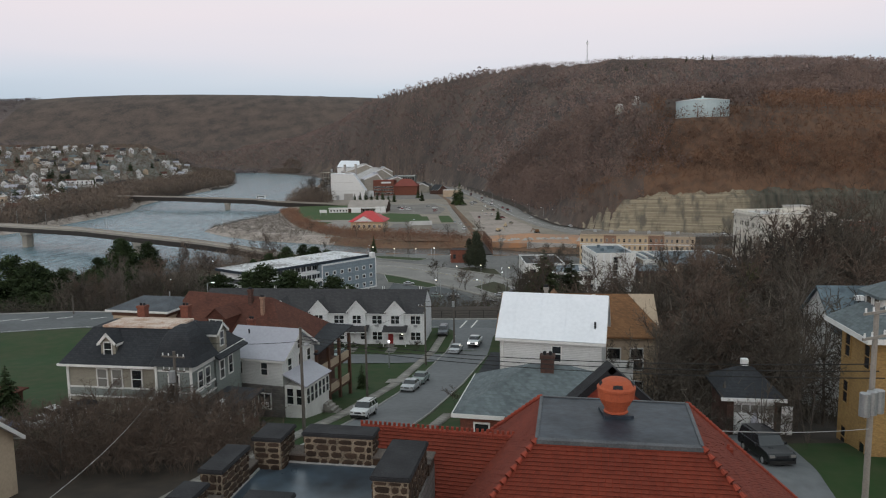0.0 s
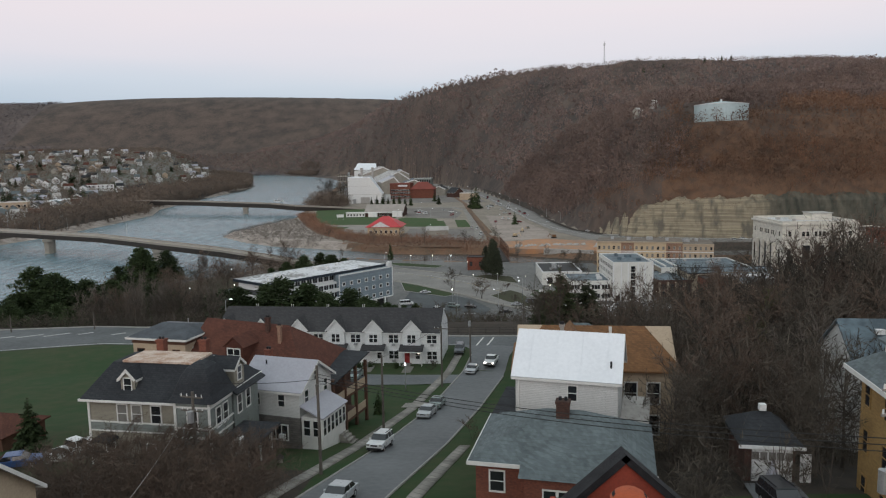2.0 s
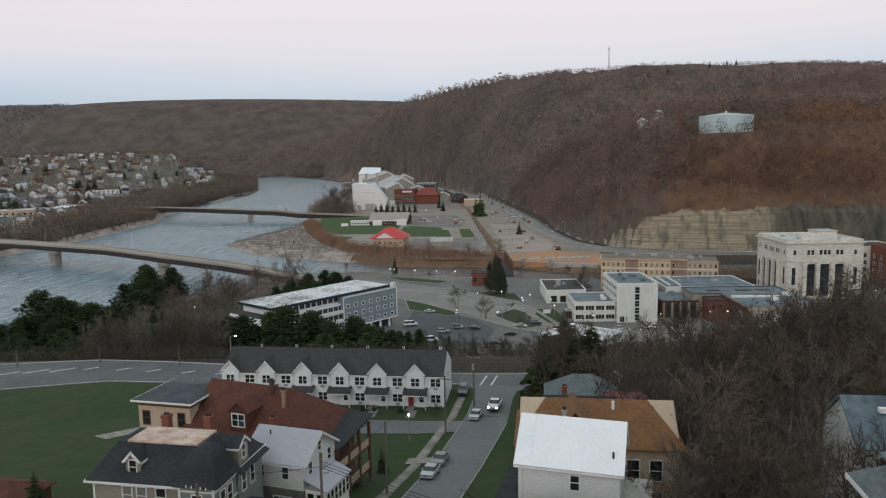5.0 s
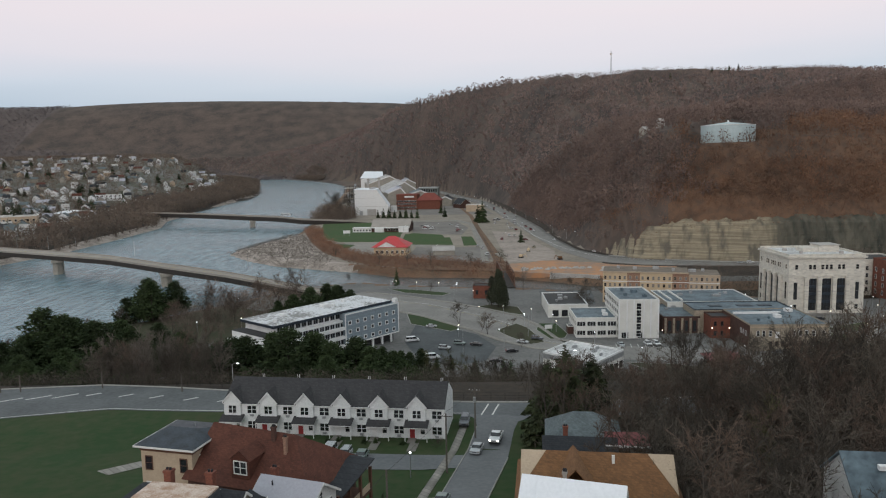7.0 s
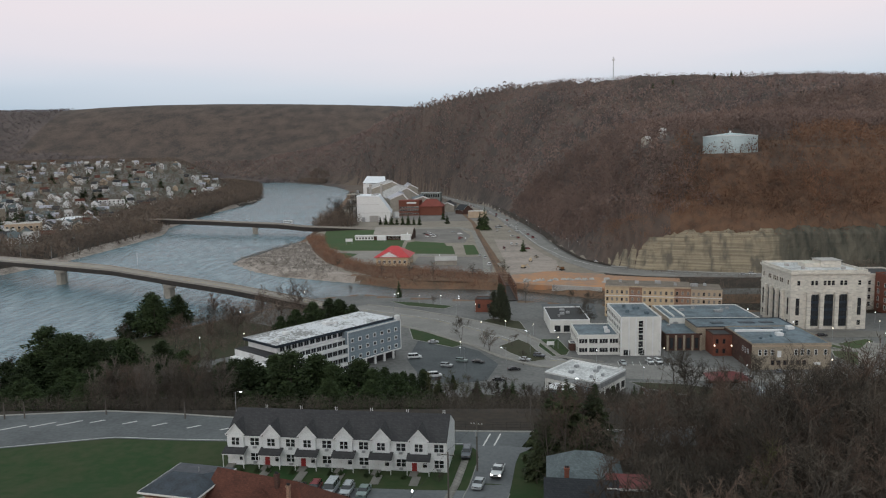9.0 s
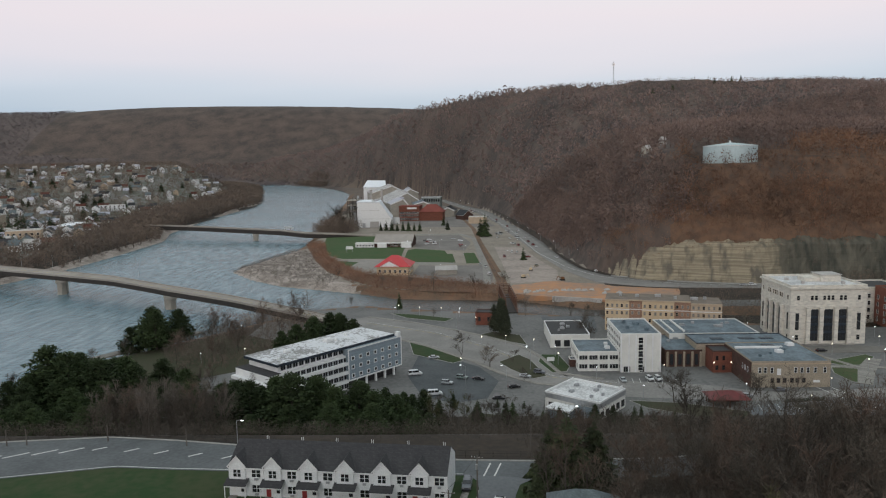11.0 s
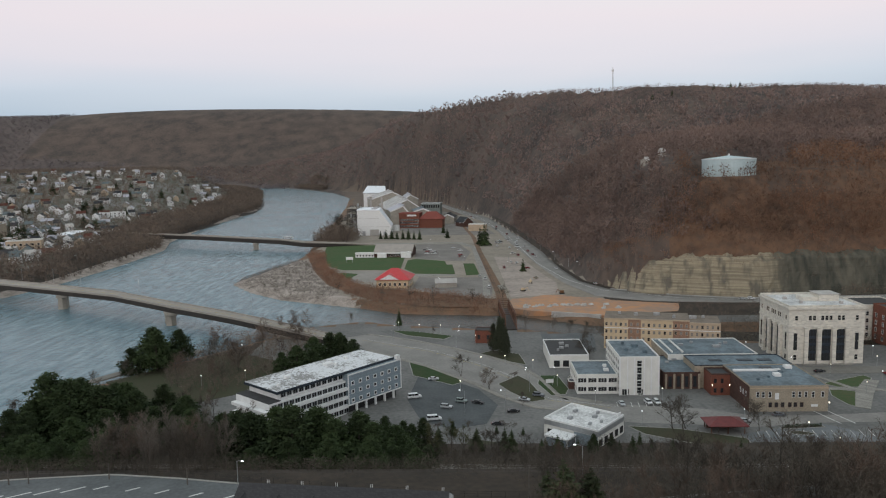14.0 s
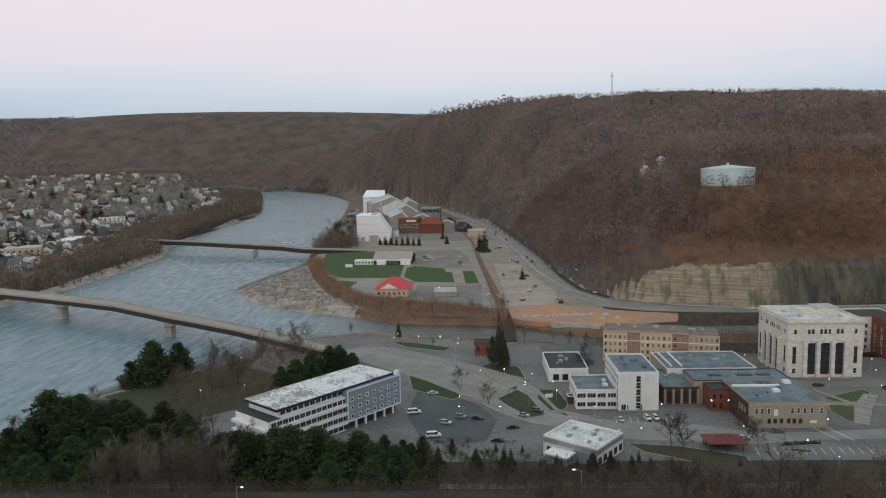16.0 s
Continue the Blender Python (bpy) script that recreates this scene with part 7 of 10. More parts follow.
part("roof", gable_roof(L, D, e, r, 0.5, 0.16, 0.4), "slate", dh)
part("rear_wall", boxes((-4.0, 5.8, -3, 6.0, 14.0, 6.5)), "cream", dh)
part("rear_roof", hip_roof(11.0, 9.6, 6.5, 10.0, 0.5, ridge=3.0), "blueshingle", dh, "teal-grey shingle hip roof", m=pose(1.0, 9.6, 0))
part("front_gable", gable_walls(4.0, 4.4, 6.4, 8.7, -3), "trim", dh, m=pose(4.6, -5.2, 0, rz=90))
part("front_gable_roof", gable_roof(4.0, 4.4, 6.4, 8.7, 0.4, 0.14, 0.4), "slate", dh, m=pose(4.6, -5.2, 0, rz=90))
window(dh, pose(4.6, -7.2, 7.2), 0.8, 0.9, "s", "trim")
part("lean_to", shed_roof(bmesh.new(), 3.6, 10.0, -1.4, 2.2, 9.0, 9.7), "maroon", dh, "maroon metal lean-to roof")
part("lean_to_edge", boxes((3.6, -1.5, 8.75, 10.0, -1.405, 9.05)), "trim", dh)
part("lean_to_wall", boxes((5.05, -1.2, -3, 9.7, 2.0, 8.8)), "wood", dh)
part("side_roof", shed_roof(bmesh.new(), 6.9, 11.5, -5.6, -1.6, 5.6, 8.2), "charcoal", dh, "patched grey side roof")
part("side_wall", boxes((6.95, -5.4, -3, 11.2, -1.7, 5.6)), "cream", dh)
chimney(dh, -2.0, 1.5, 8.0, 10.6, 0.7, 0.7, "brick")
br = thing("pale_house", "pale house with a slate-blue gable roof among trees", "house", pose(48.2, 73.5, 27.0, rz=-6))
L, D, e, r = 17.0, 9.0, 8.4, 12.0
part("wall", gable_walls(L, D, e, r, -4), "siding", br)
part("roof", gable_roof(L, D, e, r, 0.5), "bluetar", br)
for u in (-6, -3, 0, 3, 6):
    for z in (2.6, 6.4):
        window(br, on_face("f", L, D, u, z), 1.0, 1.6, "s", "trim")
part("roof_light", boxes((-5.6, -2.0, 10.9, -4.8, -1.4, 11.4)), "white", br)

# yellow brick flats
yb = thing("yellow_brick_flats", "three-storey tan brick flats with grey hip roof", "apartment house", pose(36.6, 46.0, 31.6, rz=-8))
L, D, e, r = 17.0, 5.4, 9.6, 12.6
part("wall", boxes((-L / 2, -D / 2, -3.5, L / 2, D / 2, e)), "yellowbrick", yb)
part("roof", hip_roof(L, D, e, r, 0.9), "blueshingle", yb)
part("eave", boxes((-L / 2 - 0.97, -D / 2 - 0.97, e - 0.25, L / 2 + 0.97, -D / 2 - 0.905, e + 0.1), (-L / 2 - 0.97, -D / 2 - 0.9, e - 0.25, -L / 2 - 0.905, D / 2 + 0.9, e + 0.1)), "trim", yb)
dm = part("dormer", boxes((-1.4, -1.3, 0, 1.4, 1.3, 1.9)), "trim", yb, m=pose(-L / 2 + 2.4, 0.4, e + 0.4))
part("dormer_roof", hip_roof(2.8, 2.6, 1.9, 3.0, 0.4, ridge=0.4), "blueshingle", dm)
for u in (-0.6, 0.6):
    window(dm, pose(-1.4, u, 1.0, rz=-90), 0.8, 1.3, "s", "trim")
part("vent_pipe", tube(bmesh.new(), (-6.2, -2.6, 10.4), (-6.2, -2.6, 11.9), 0.1, k=6), "coping", yb)
for z in (8.0, 4.6, 1.2):
    for u in (-1.6, 1.5):
        window(yb, on_face("l", L, D, u, z), 0.8, 1.6, "s", "yellowbrick")
    for u in (-6.5, -3.0, 0.5):
        window(yb, on_face("f", L, D, u, z), 1.0, 1.6, "s", "yellowbrick")
gr = thing("garage", "small dark hip-roofed garage with white glazed front", "garage", pose(23.2, 53.8, 31.7, rz=-8))
L, D, e, r = 3.6, 5.0, 3.2, 4.9
part("wall", boxes((-L / 2, -D / 2, -2, L / 2, D / 2, e)), "darkbrick", gr)
part("roof", hip_roof(L, D, e, r, 0.5, ridge=1.2), "slate", gr)
part("eave", boxes((-L / 2 - 0.57, -D / 2 - 0.57, e - 0.18, L / 2 + 0.57, -D / 2 - 0.505, e + 0.08)), "white", gr)
dr = part("garage_door", boxes((-1.3, -D / 2 - 0.06, -0.3, 1.6, -D / 2 - 0.005, 2.9)), "white", gr)
for i in range(5):
    place("pane", pane_mesh(0.5, 0.6, "dimglass"), dr, pose(-1.05 + i * 0.6, -D / 2 - 0.06, 2.3))
part("side_panel", boxes((2.1, -D / 2 - 0.2, -0.5, 2.9, -D / 2 - 0.1, 2.6)), "white", gr)
part("roof_vent", boxes((-0.25, -0.25, 5.0, 0.25, 0.25, 5.5)), "white", gr)

cr = thing("cream_cottage", "cream gabled cottage with pale decorated gable", "house", pose(-33.5, 41.0, 30.6, rz=-4))
part("wall", gable_walls(7.5, 8.5, 4.6, 8.0, -2), "cream", cr)
part("roof", gable_roof(7.5, 8.5, 4.6, 8.0, 0.5, 0.16, 0.5), "lightgravel", cr)
part("gable_edge", fascia(7.5, 8.5, 4.6, 8.0, 0.5, 0.5), "trim", cr)
for u in (-2, 1.5):
    window(cr, on_face("r", 7.5, 8.5, u, 2.2), 0.9, 1.6, "s", "trim")
    window(cr, on_face("f", 7.5, 8.5, u, 2.2), 0.9, 1.6, "s", "trim")
window(cr, on_face("r", 7.5, 8.5, 0, 5.6), 0.9, 1.2, "s", "trim")
bs = thing("brown_garage", "low brown garage with a brown hip roof", "garage", pose(-54.5, 77.5, 25.0, rz=-10) @ Matrix.Scale(0.8, 4))
part("wall", boxes((-5, -4, -2, 5, 4, 2.6)), "wood", bs)
part("roof", hip_roof(10, 8, 2.6, 4.6, 0.6, ridge=3), "brownred", bs)
part("door", boxes((-1.5, -4.08, -0.3, 1.5, -4.005, 2.1)), "cream", bs)
sheet("driveway", [(-45, 78), (-41, 76), (-39.6, 70)], [(-46.5, 74), (-43.5, 72), (-42.5, 67)], "walkway", 0.10, "pale concrete drive beside the Victorian house", "driveway", na=14, nb=4)

# ---------------------------------------------------------------- the church below the camera
ch = thing("stone_church", "stone church with red tile roofs and battlemented tower", "church", pose(0, 0, 0))


def quad_roof(name, pts, th=0.2, key="redtile"):
    return part(name, slab(bmesh.new(), pts, th), key, ch)


AX, AY = Vector((0.986, -0.168, 0)), Vector((0.168, 0.986, 0))          # the church stands turned
DK = [(2.25, 18.6), (6.75, 17.85), (7.5, 21.4), (2.9, 22.3)]
zt = 45.15
part("roof_deck", prism(bmesh.new(), DK, zt - 0.2, zt), "coldtar", ch, "dark blue flat roof deck")
bm = bmesh.new()
for i in range(4):
    a, b = Vector((*DK[i], zt + 0.03)), Vector((*DK[(i + 1) % 4], zt + 0.03))
    w = (b - a).cross(Vector((0, 0, 1))).normalized() * (0.10 if i == 0 else 0.05)
    slab(bm, [a + w, b + w, b - w, a - w], 0.12)
part("deck_edge", bm, "flashing", ch, "grey lead flashing round the deck")
lowz, run = zt - 6.4, 6.0


def corner(i, k):
    s = ((-1, -1), (1, -1), (1, 1), (-1, 1))[i]
    p = Vector((*DK[i], 0)) + (AX * s[0] + AY * s[1]) * run * k
    return Vector((p.x, p.y, zt - 0.06 + (lowz - zt) * k))


def tiled(name, a, b, c, d, courses, per):
    """A roof slope from ridge a-b to eave d-c: boarding, and courses of flat tiles with lifted butts."""
    quad_roof(name, [a, b, c, d], 0.2)
    nrm = (b - a).cross(d - a).normalized()
    nrm = -nrm if nrm.z < 0 else nrm
    rnd = random.Random(len(name) + courses)
    V, F = [], []
    for k in range(courses):
        l0, r0 = a.lerp(d, k / courses), b.lerp(c, k / courses)
        l1, r1 = a.lerp(d, (k + 1.12) / courses), b.lerp(c, (k + 1.12) / courses)
        n = max(3, int((r1 - l1).length / per))
        off = 0.5 * (k % 2) / n
        cuts = [0.0] + [min(1, max(0, (q + 0.5) / n - off + rnd.uniform(-0.06, 0.06) / n)) for q in range(n)] + [1.0]
        for u, v in zip(cuts, cuts[1:]):
            if v - u < 0.1 / n:
                continue
            g = 0.06 / n
            up, dn = nrm * 0.015, nrm * (0.045 + rnd.uniform(0, 0.02))
            q = [l0.lerp(r0, u + g) + up, l0.lerp(r0, v - g) + up, l1.lerp(r1, v - g) + dn, l1.lerp(r1, u + g) + dn]
            m = len(V)
            V += q + [q[3] - dn * 0.9, q[2] - dn * 0.9]
            F += [(m, m + 3, m + 2, m + 1), (m + 3, m + 4, m + 5, m + 2)]
    me = bpy.data.meshes.new("tiles")
    me.from_pydata([tuple(v) for v in V], [], F)
    me.materials.append(M["tilepiece"])
    place("roof_tiles", me, ch)


for i, nm in ((0, "front_roof"), (1, "right_roof"), (3, "left_roof"), (2, "back_roof")):
    j = (i + 1) % 4
    tiled(nm, Vector((*DK[i], zt - 0.06)), Vector((*DK[j], zt - 0.06)), corner(j, 1), corner(i, 1), 74 if i != 2 else 24, 0.19 if i != 2 else 0.5)
lo4 = [corner(i, 0.94) for i in range(4)]
part("wall", prism(bmesh.new(), [(p.x, p.y) for p in lo4], 30, lowz), "stoneveneer", ch)
# hip rolls
roll = mesh_of("hip_tile", tube(bmesh.new(), (0, 0, 0), (0, 0, 0.17), 0.055, 0.10, 7), "redtile")
for i in (0, 1, 2, 3):
    a, b = Vector((*DK[i], zt + 0.03)), corner(i, 1) + Vector((0, 0, 0.06))
    q = (b - a).to_track_quat("Z", "Y")
    for k in range(44):
        place("hip_tile", roll, ch, Matrix.Translation(a.lerp(b, k / 44)) @ q.to_matrix().to_4x4())
# left wing with crested ridge
ra, rb_ = Vector((-3.3, 23.0, 43.95)), Vector((3.0, 21.0, 44.15))
side = Vector((0.30, 0.954, 0)).normalized()
tiled("wing_roof", ra, rb_, rb_ - side * 5.6 - Vector((0, 0, 5.8)), ra - side * 5.6 - Vector((0, 0, 5.8)), 64, 0.19)
tiled("wing_rear_roof", rb_, ra, ra + side * 5.6 - Vector((0, 0, 5.8)), rb_ + side * 5.6 - Vector((0, 0, 5.8)), 20, 0.5)
crest = mesh_of("ridge_tile", tube(boxes((-0.02, -0.03, 0.05, 0.06, 0.03, 0.19)), (0, 0, 0), (0.17, 0, 0), 0.07, 0.09, 7), "redtile")
for k in range(38):
    d = rb_ - ra
    place("ridge_tile", crest, ch, Matrix.Translation(ra.lerp(rb_, k / 38)) @ pose(0, 0, 0, rz=math.degrees(math.atan2(d.y, d.x))))
# right wing
rc, rdv = Vector((7.9, 21.2, 43.78)), Vector((8.9, 21.02, 43.7))
tiled("right_wing_roof", rc, rdv, rdv - AY * 5.5 - Vector((0, 0, 5.5)), rc - AY * 5.5 - Vector((0, 0, 5.5)), 62, 0.19)
tiled("right_wing_rear_roof", rdv, rc, rc + AY * 5.5 - Vector((0, 0, 5.5)), rdv + AY * 5.5 - Vector((0, 0, 5.5)), 20, 0.5)
for k in range(6):
    d = rdv - rc
    place("ridge_tile", crest, ch, Matrix.Translation(rc.lerp(rdv, k / 6)) @ pose(0, 0, 0, rz=math.degrees(math.atan2(d.y, d.x))))
# rear gable of painted brick with dark coping
bm = bmesh.new()
gp = [(3.6, 40.5), (8.8, 40.5), (8.8, 42.3), (6.2, 44.75), (3.6, 42.3)]
a, b = [bm.verts.new((x, 26.4, z)) for x, z in gp], [bm.verts.new((x, 26.8, z)) for x, z in gp]
bm.faces.new(a)
bm.faces.new(b[::-1])
for k in range(5):
    bm.faces.new((a[k], b[k], b[(k + 1) % 5], a[(k + 1) % 5]))
bmesh.ops.recalc_face_normals(bm, faces=bm.faces)
part("gable_wall", bm, mat("red_painted_brick", (0.36, 0.075, 0.045), (0.26, 0.06, 0.04), 0.85, 0.8), ch)
bm = bmesh.new()
for q in (-1, 1):
    slab(bm, [(6.2, 26.2, 45.0), (6.2, 27.1, 45.0), (6.2 + q * 2.9, 27.1, 42.4), (6.2 + q * 2.9, 26.2, 42.4)], 0.28)
part("gable_coping", bm, "coping", ch)
bm = bmesh.new()
for q in (-1, 1):
    slab(bm, [(6.2, 26.8, 43.0), (6.2, 29, 42.6), (6.2 + q * 4, 29, 39.5), (6.2 + q * 4, 26.8, 40)], 0.2)
part("rear_roof", bm, "charcoal", ch)
# terracotta ventilator
bm = bmesh.new()
prof = [(0.36, zt), (0.38, zt + 0.10), (0.33, zt + 0.14), (0.40, zt + 0.32), (0.44, zt + 0.34), (0.52, zt + 0.52), (0.56, zt + 0.54), (0.58, zt + 0.78), (0.60, zt + 0.82), (0.60, zt + 0.88), (0.54, zt + 0.93), (0.47, zt + 1.03), (0.33, zt + 1.12), (0.16, zt + 1.16), (0.01, zt + 1.17)]
prev = None
for rad, z in prof:
    ring = [bm.verts.new((5.0 + rad * math.cos(t * math.tau / 18), 20.6 + rad * math.sin(t * math.tau / 18), z)) for t in range(18)]
    if prev:
        for i in range(18):
            bm.faces.new((prev[i], prev[(i + 1) % 18], ring[(i + 1) % 18], ring[i]))
    prev = ring
vt = part("ventilator", bm, "copper", ch, "orange terracotta ventilator pot with a domed cap")
part("ventilator_foot", boxes((4.55, 20.15, zt, 5.45, 21.05, zt + 0.08)), "coldtar", vt)
for t0 in range(4):
    bm = bmesh.new()
    for k in range(5):
        a0, a1 = t0 * 1.571 - 2.2 + k * 0.2, t0 * 1.571 - 2.2 + (k + 1) * 0.2
        z0 = zt + 0.955 - 0.012 * (k - 2) ** 2
        slab(bm, [(5 + 0.535 * math.cos(a0), 20.6 + 0.535 * math.sin(a0), z0), (5 + 0.535 * math.cos(a1), 20.6 + 0.535 * math.sin(a1), z0), (5 + 0.46 * math.cos(a1), 20.6 + 0.46 * math.sin(a1), z0 + 0.10), (5 + 0.46 * math.cos(a0), 20.6 + 0.46 * math.sin(a0), z0 + 0.10)], 0.03)
    part("vent_slot", bm, "coping", vt, "dark slot under the cap")
# battlemented tower
TW = pose(-4.0, 18.0, 0, rz=-9.6)
part("tower", boxes((-2.7, -3.0, 30, 3.0, 2.05, 44.05)), "stoneveneer", ch, m=TW)
part("tower_roof", boxes((-2.1, -2.4, 44.05, 2.3, 1.4, 44.12)), "towertar", ch, "glossy blue-black tar tower roof", m=TW)
stones = {}


def stone_mesh(w, h, seed):
    key = (round(w, 2), round(h, 2), seed % 4)
    if key not in stones:
        rnd = random.Random(seed)
        bm = bmesh.new()
        n = 9
        ring = []
        for k in range(n):
            a = k * math.tau / n
            c, s_ = math.cos(a), math.sin(a)
            f = 1 / max(abs(c), abs(s_)) ** 0.82
            ring.append((c * f * w / 2 * rnd.uniform(0.88, 1.0), s_ * f * h / 2 * rnd.uniform(0.86, 1.0)))
        lo_ = [bm.verts.new((x, 0.01, z)) for x, z in ring]
        hi_ = [bm.verts.new((x * 0.88, -0.045, z * 0.86)) for x, z in ring]
        bm.faces.new(hi_)
        for k in range(n):
            bm.faces.new((lo_[k], lo_[(k + 1) % n], hi_[(k + 1) % n], hi_[k]))
        bmesh.ops.recalc_face_normals(bm, faces=bm.faces)
        stones[key] = mesh_of("stone", bm, "castle")
    return stones[key]


def merlon(x0, y0, x1, y1, z0, z1, cap=0.13):
    part("parapet_core", boxes((x0, y0, z0, x1, y1, z1 - cap)), "mortar", ch, m=TW)
    bm = boxes((x0 - 0.07, y0 - 0.07, z1 - cap, x1 + 0.07, y1 + 0.07, z1))
    bmesh.ops.bevel(bm, geom=[e_ for e_ in bm.edges], offset=0.03, segments=2, affect="EDGES")
    part("coping_stone", bm, "coping", ch, m=TW)
    rnd = random.Random(int(x0 * 97 + y0 * 31))
    for ang, cx_, cy_, wide in ((0, (x0 + x1) / 2, y0, x1 - x0), (180, (x0 + x1) / 2, y1, x1 - x0), (-90, x0, (y0 + y1) / 2, y1 - y0), (90, x1, (y0 + y1) / 2, y1 - y0)):
        z = z0 + 0.02
        while z < z1 - cap - 0.1:
            hh = min(rnd.choice((0.16, 0.20, 0.24)), z1 - cap - 0.02 - z)
            u = -wide / 2 + 0.01
            while u < wide / 2 - 0.08:
                ww = min(rnd.choice((0.22, 0.30, 0.38, 0.46)), wide / 2 - 0.01 - u)
                place("stone", stone_mesh(ww - 0.025, hh - 0.02, rnd.randrange(99)), ch, TW @ pose(cx_, cy_, 0, rz=ang) @ pose(u + ww / 2, 0, z + hh / 2))
                u += ww + 0.015
            z += hh + 0.015


merlon(-0.85, 1.42, 1.25, 2.05, 44.05, 45.1)
merlon(1.98, -1.2, 2.92, 1.18, 44.05, 45.1)
merlon(-2.68, -1.42, -2.08, 0.2, 44.05, 45.1)
merlon(-2.2, 0.85, -1.38, 1.95, 44.05, 45.1)
merlon(-0.8, -3.0, 0.3, -2.42, 44.05, 45.1)
merlon(-2.68, -3.0, -2.08, -2.2, 44.05, 45.1)
for b_ in ((-2.68, 0.21, 44.05, -2.1, 0.84, 44.35), (-1.37, 1.42, 44.05, -0.86, 2.0, 44.35), (1.26, 1.42, 44.05, 3.0, 2.0, 44.38), (2.3, 1.19, 44.05, 3.0, 1.41, 44.38), (2.3, -2.4, 44.05, 3.0, -1.21, 44.35), (0.31, -3.0, 44.05, 3.0, -2.42, 44.35), (-2.07, -3.0, 44.05, -0.81, -2.42, 44.35), (-2.68, -2.19, 44.05, -2.1, -1.43, 44.35)):
    part("low_parapet", boxes(b_), "castle", ch, m=TW)
    part("parapet_cap", boxes((b_[0] - 0.04, b_[1] - 0.04, b_[5] + 0.004, b_[3] + 0.04, b_[4] + 0.04, b_[5] + 0.06)), "capstone", ch, m=TW)
for b_ in ((-1.36, 1.37, 44.12, 2.28, 1.415, 44.17), (-2.075, -2.4, 44.12, -2.03, 0.84, 44.17)):
    part("flashing", boxes(b_), "palewire", ch, "pale metal flashing strip", m=TW)
# ---------------------------------------------------------------- trees
def tris_mesh(name, verts, keys):
    """A mesh of loose triangles, three points each."""
    v = np.asarray(verts, np.float32).reshape(-1, 3)
    me = bpy.data.meshes.new(name)
    k = len(v) // 3
    me.vertices.add(len(v))
    me.vertices.foreach_set("co", v.reshape(-1))
    me.loops.add(len(v))
    me.loops.foreach_set("vertex_index", np.arange(len(v), dtype=np.int32))
    me.polygons.add(k)
    me.polygons.foreach_set("loop_start", np.arange(0, len(v), 3, dtype=np.int32))
    for key in keys:
        me.materials.append(M[key])
    me.update(calc_edges=True)
    return me


def unit(v):
    return v / (np.linalg.norm(v) + 1e-9)


def bare_tree_meshes(seed, h, spread, twig, low=0.3, fork=1):
    """Trunk with limbs, and a crown of branches and twigs."""
    rnd = np.random.RandomState(seed)
    trunk, crown = bmesh.new(), []

    def blade(p, q, w):
        s = unit(np.cross(q - p, rnd.normal(size=3))) * w / 2
        crown.extend([p - s, p + s, q])

    def stick(p, q, w0, w1):
        d = unit(q - p)
        s = unit(np.cross(d, rnd.normal(size=3)))
        u = np.cross(d, s)
        ring = [s, -0.5 * s + 0.87 * u, -0.5 * s - 0.87 * u]
        a, b = [p + r * w0 / 2 for r in ring], [q + r * w1 / 2 for r in ring]
        for i in range(3):
            j = (i + 1) % 3
            crown.extend([a[i], a[j], b[j], a[i], b[j], b[i]])
    stems = []
    for f in range(fork):
        lean = np.array([rnd.uniform(-1, 1), rnd.uniform(-1, 1), 0]) * (0.03 + 0.12 * (fork > 1))
        p = np.zeros(3)
        for k in range(5):
            q = p + np.array([0, 0, h * 0.17]) + (lean + rnd.normal(size=3) * 0.025) * h * 0.17 * 2
            r0, r1 = h * 0.014 * (1 - k * 0.17), h * 0.014 * (1 - (k + 1) * 0.17)
            tube(trunk, p, q, r0 / math.sqrt(fork), r1 / math.sqrt(fork), 6)
            stems.append((p, q, k))
            p = q
    limbs = int(9 * (1 if fork == 1 else 1.3))
    for i in range(limbs):
        p0, p1, k = stems[rnd.randint(len(stems))]
        while k < 5 * low - 0.6:
            p0, p1, k = stems[rnd.randint(len(stems))]
        b = p0 + (p1 - p0) * rnd.rand()
        a = rnd.uniform(0, math.tau)
        rise = rnd.uniform(0.55, 1.25) + k * 0.12
        d = unit(np.array([math.cos(a) * spread, math.sin(a) * spread, rise]))
        ln = h * rnd.uniform(0.25, 0.42) * (1.1 - k * 0.08)
        e = b + d * ln
        tube(trunk, b, e, h * 0.0055, h * 0.0018, 4)
        for j in range(8):
            t = rnd.uniform(0.25, 1.0)
            b2 = b + (e - b) * t
            d2 = unit(d + rnd.normal(size=3) * 0.55 + np.array([0, 0, 0.25]))
            e2 = b2 + d2 * h * rnd.uniform(0.09, 0.2)
            stick(b2, e2, h * 0.0042, h * 0.0018)
            for m in range(6):
                b3 = b2 + (e2 - b2) * rnd.uniform(0.2, 1.0)
                d3 = unit(d2 + rnd.normal(size=3) * 0.6 + np.array([0, 0, 0.2]))
                e3 = b3 + d3 * h * rnd.uniform(0.05, 0.11)
                blade(b3, e3, twig)
                for _ in range(2):
                    b4 = b3 + (e3 - b3) * rnd.uniform(0.2, 1.0)
                    blade(b4, b4 + unit(d3 + rnd.normal(size=3) * 0.7) * h * rnd.uniform(0.03, 0.065), twig * 0.9)
    return mesh_of("trunk", trunk, "bark"), crown


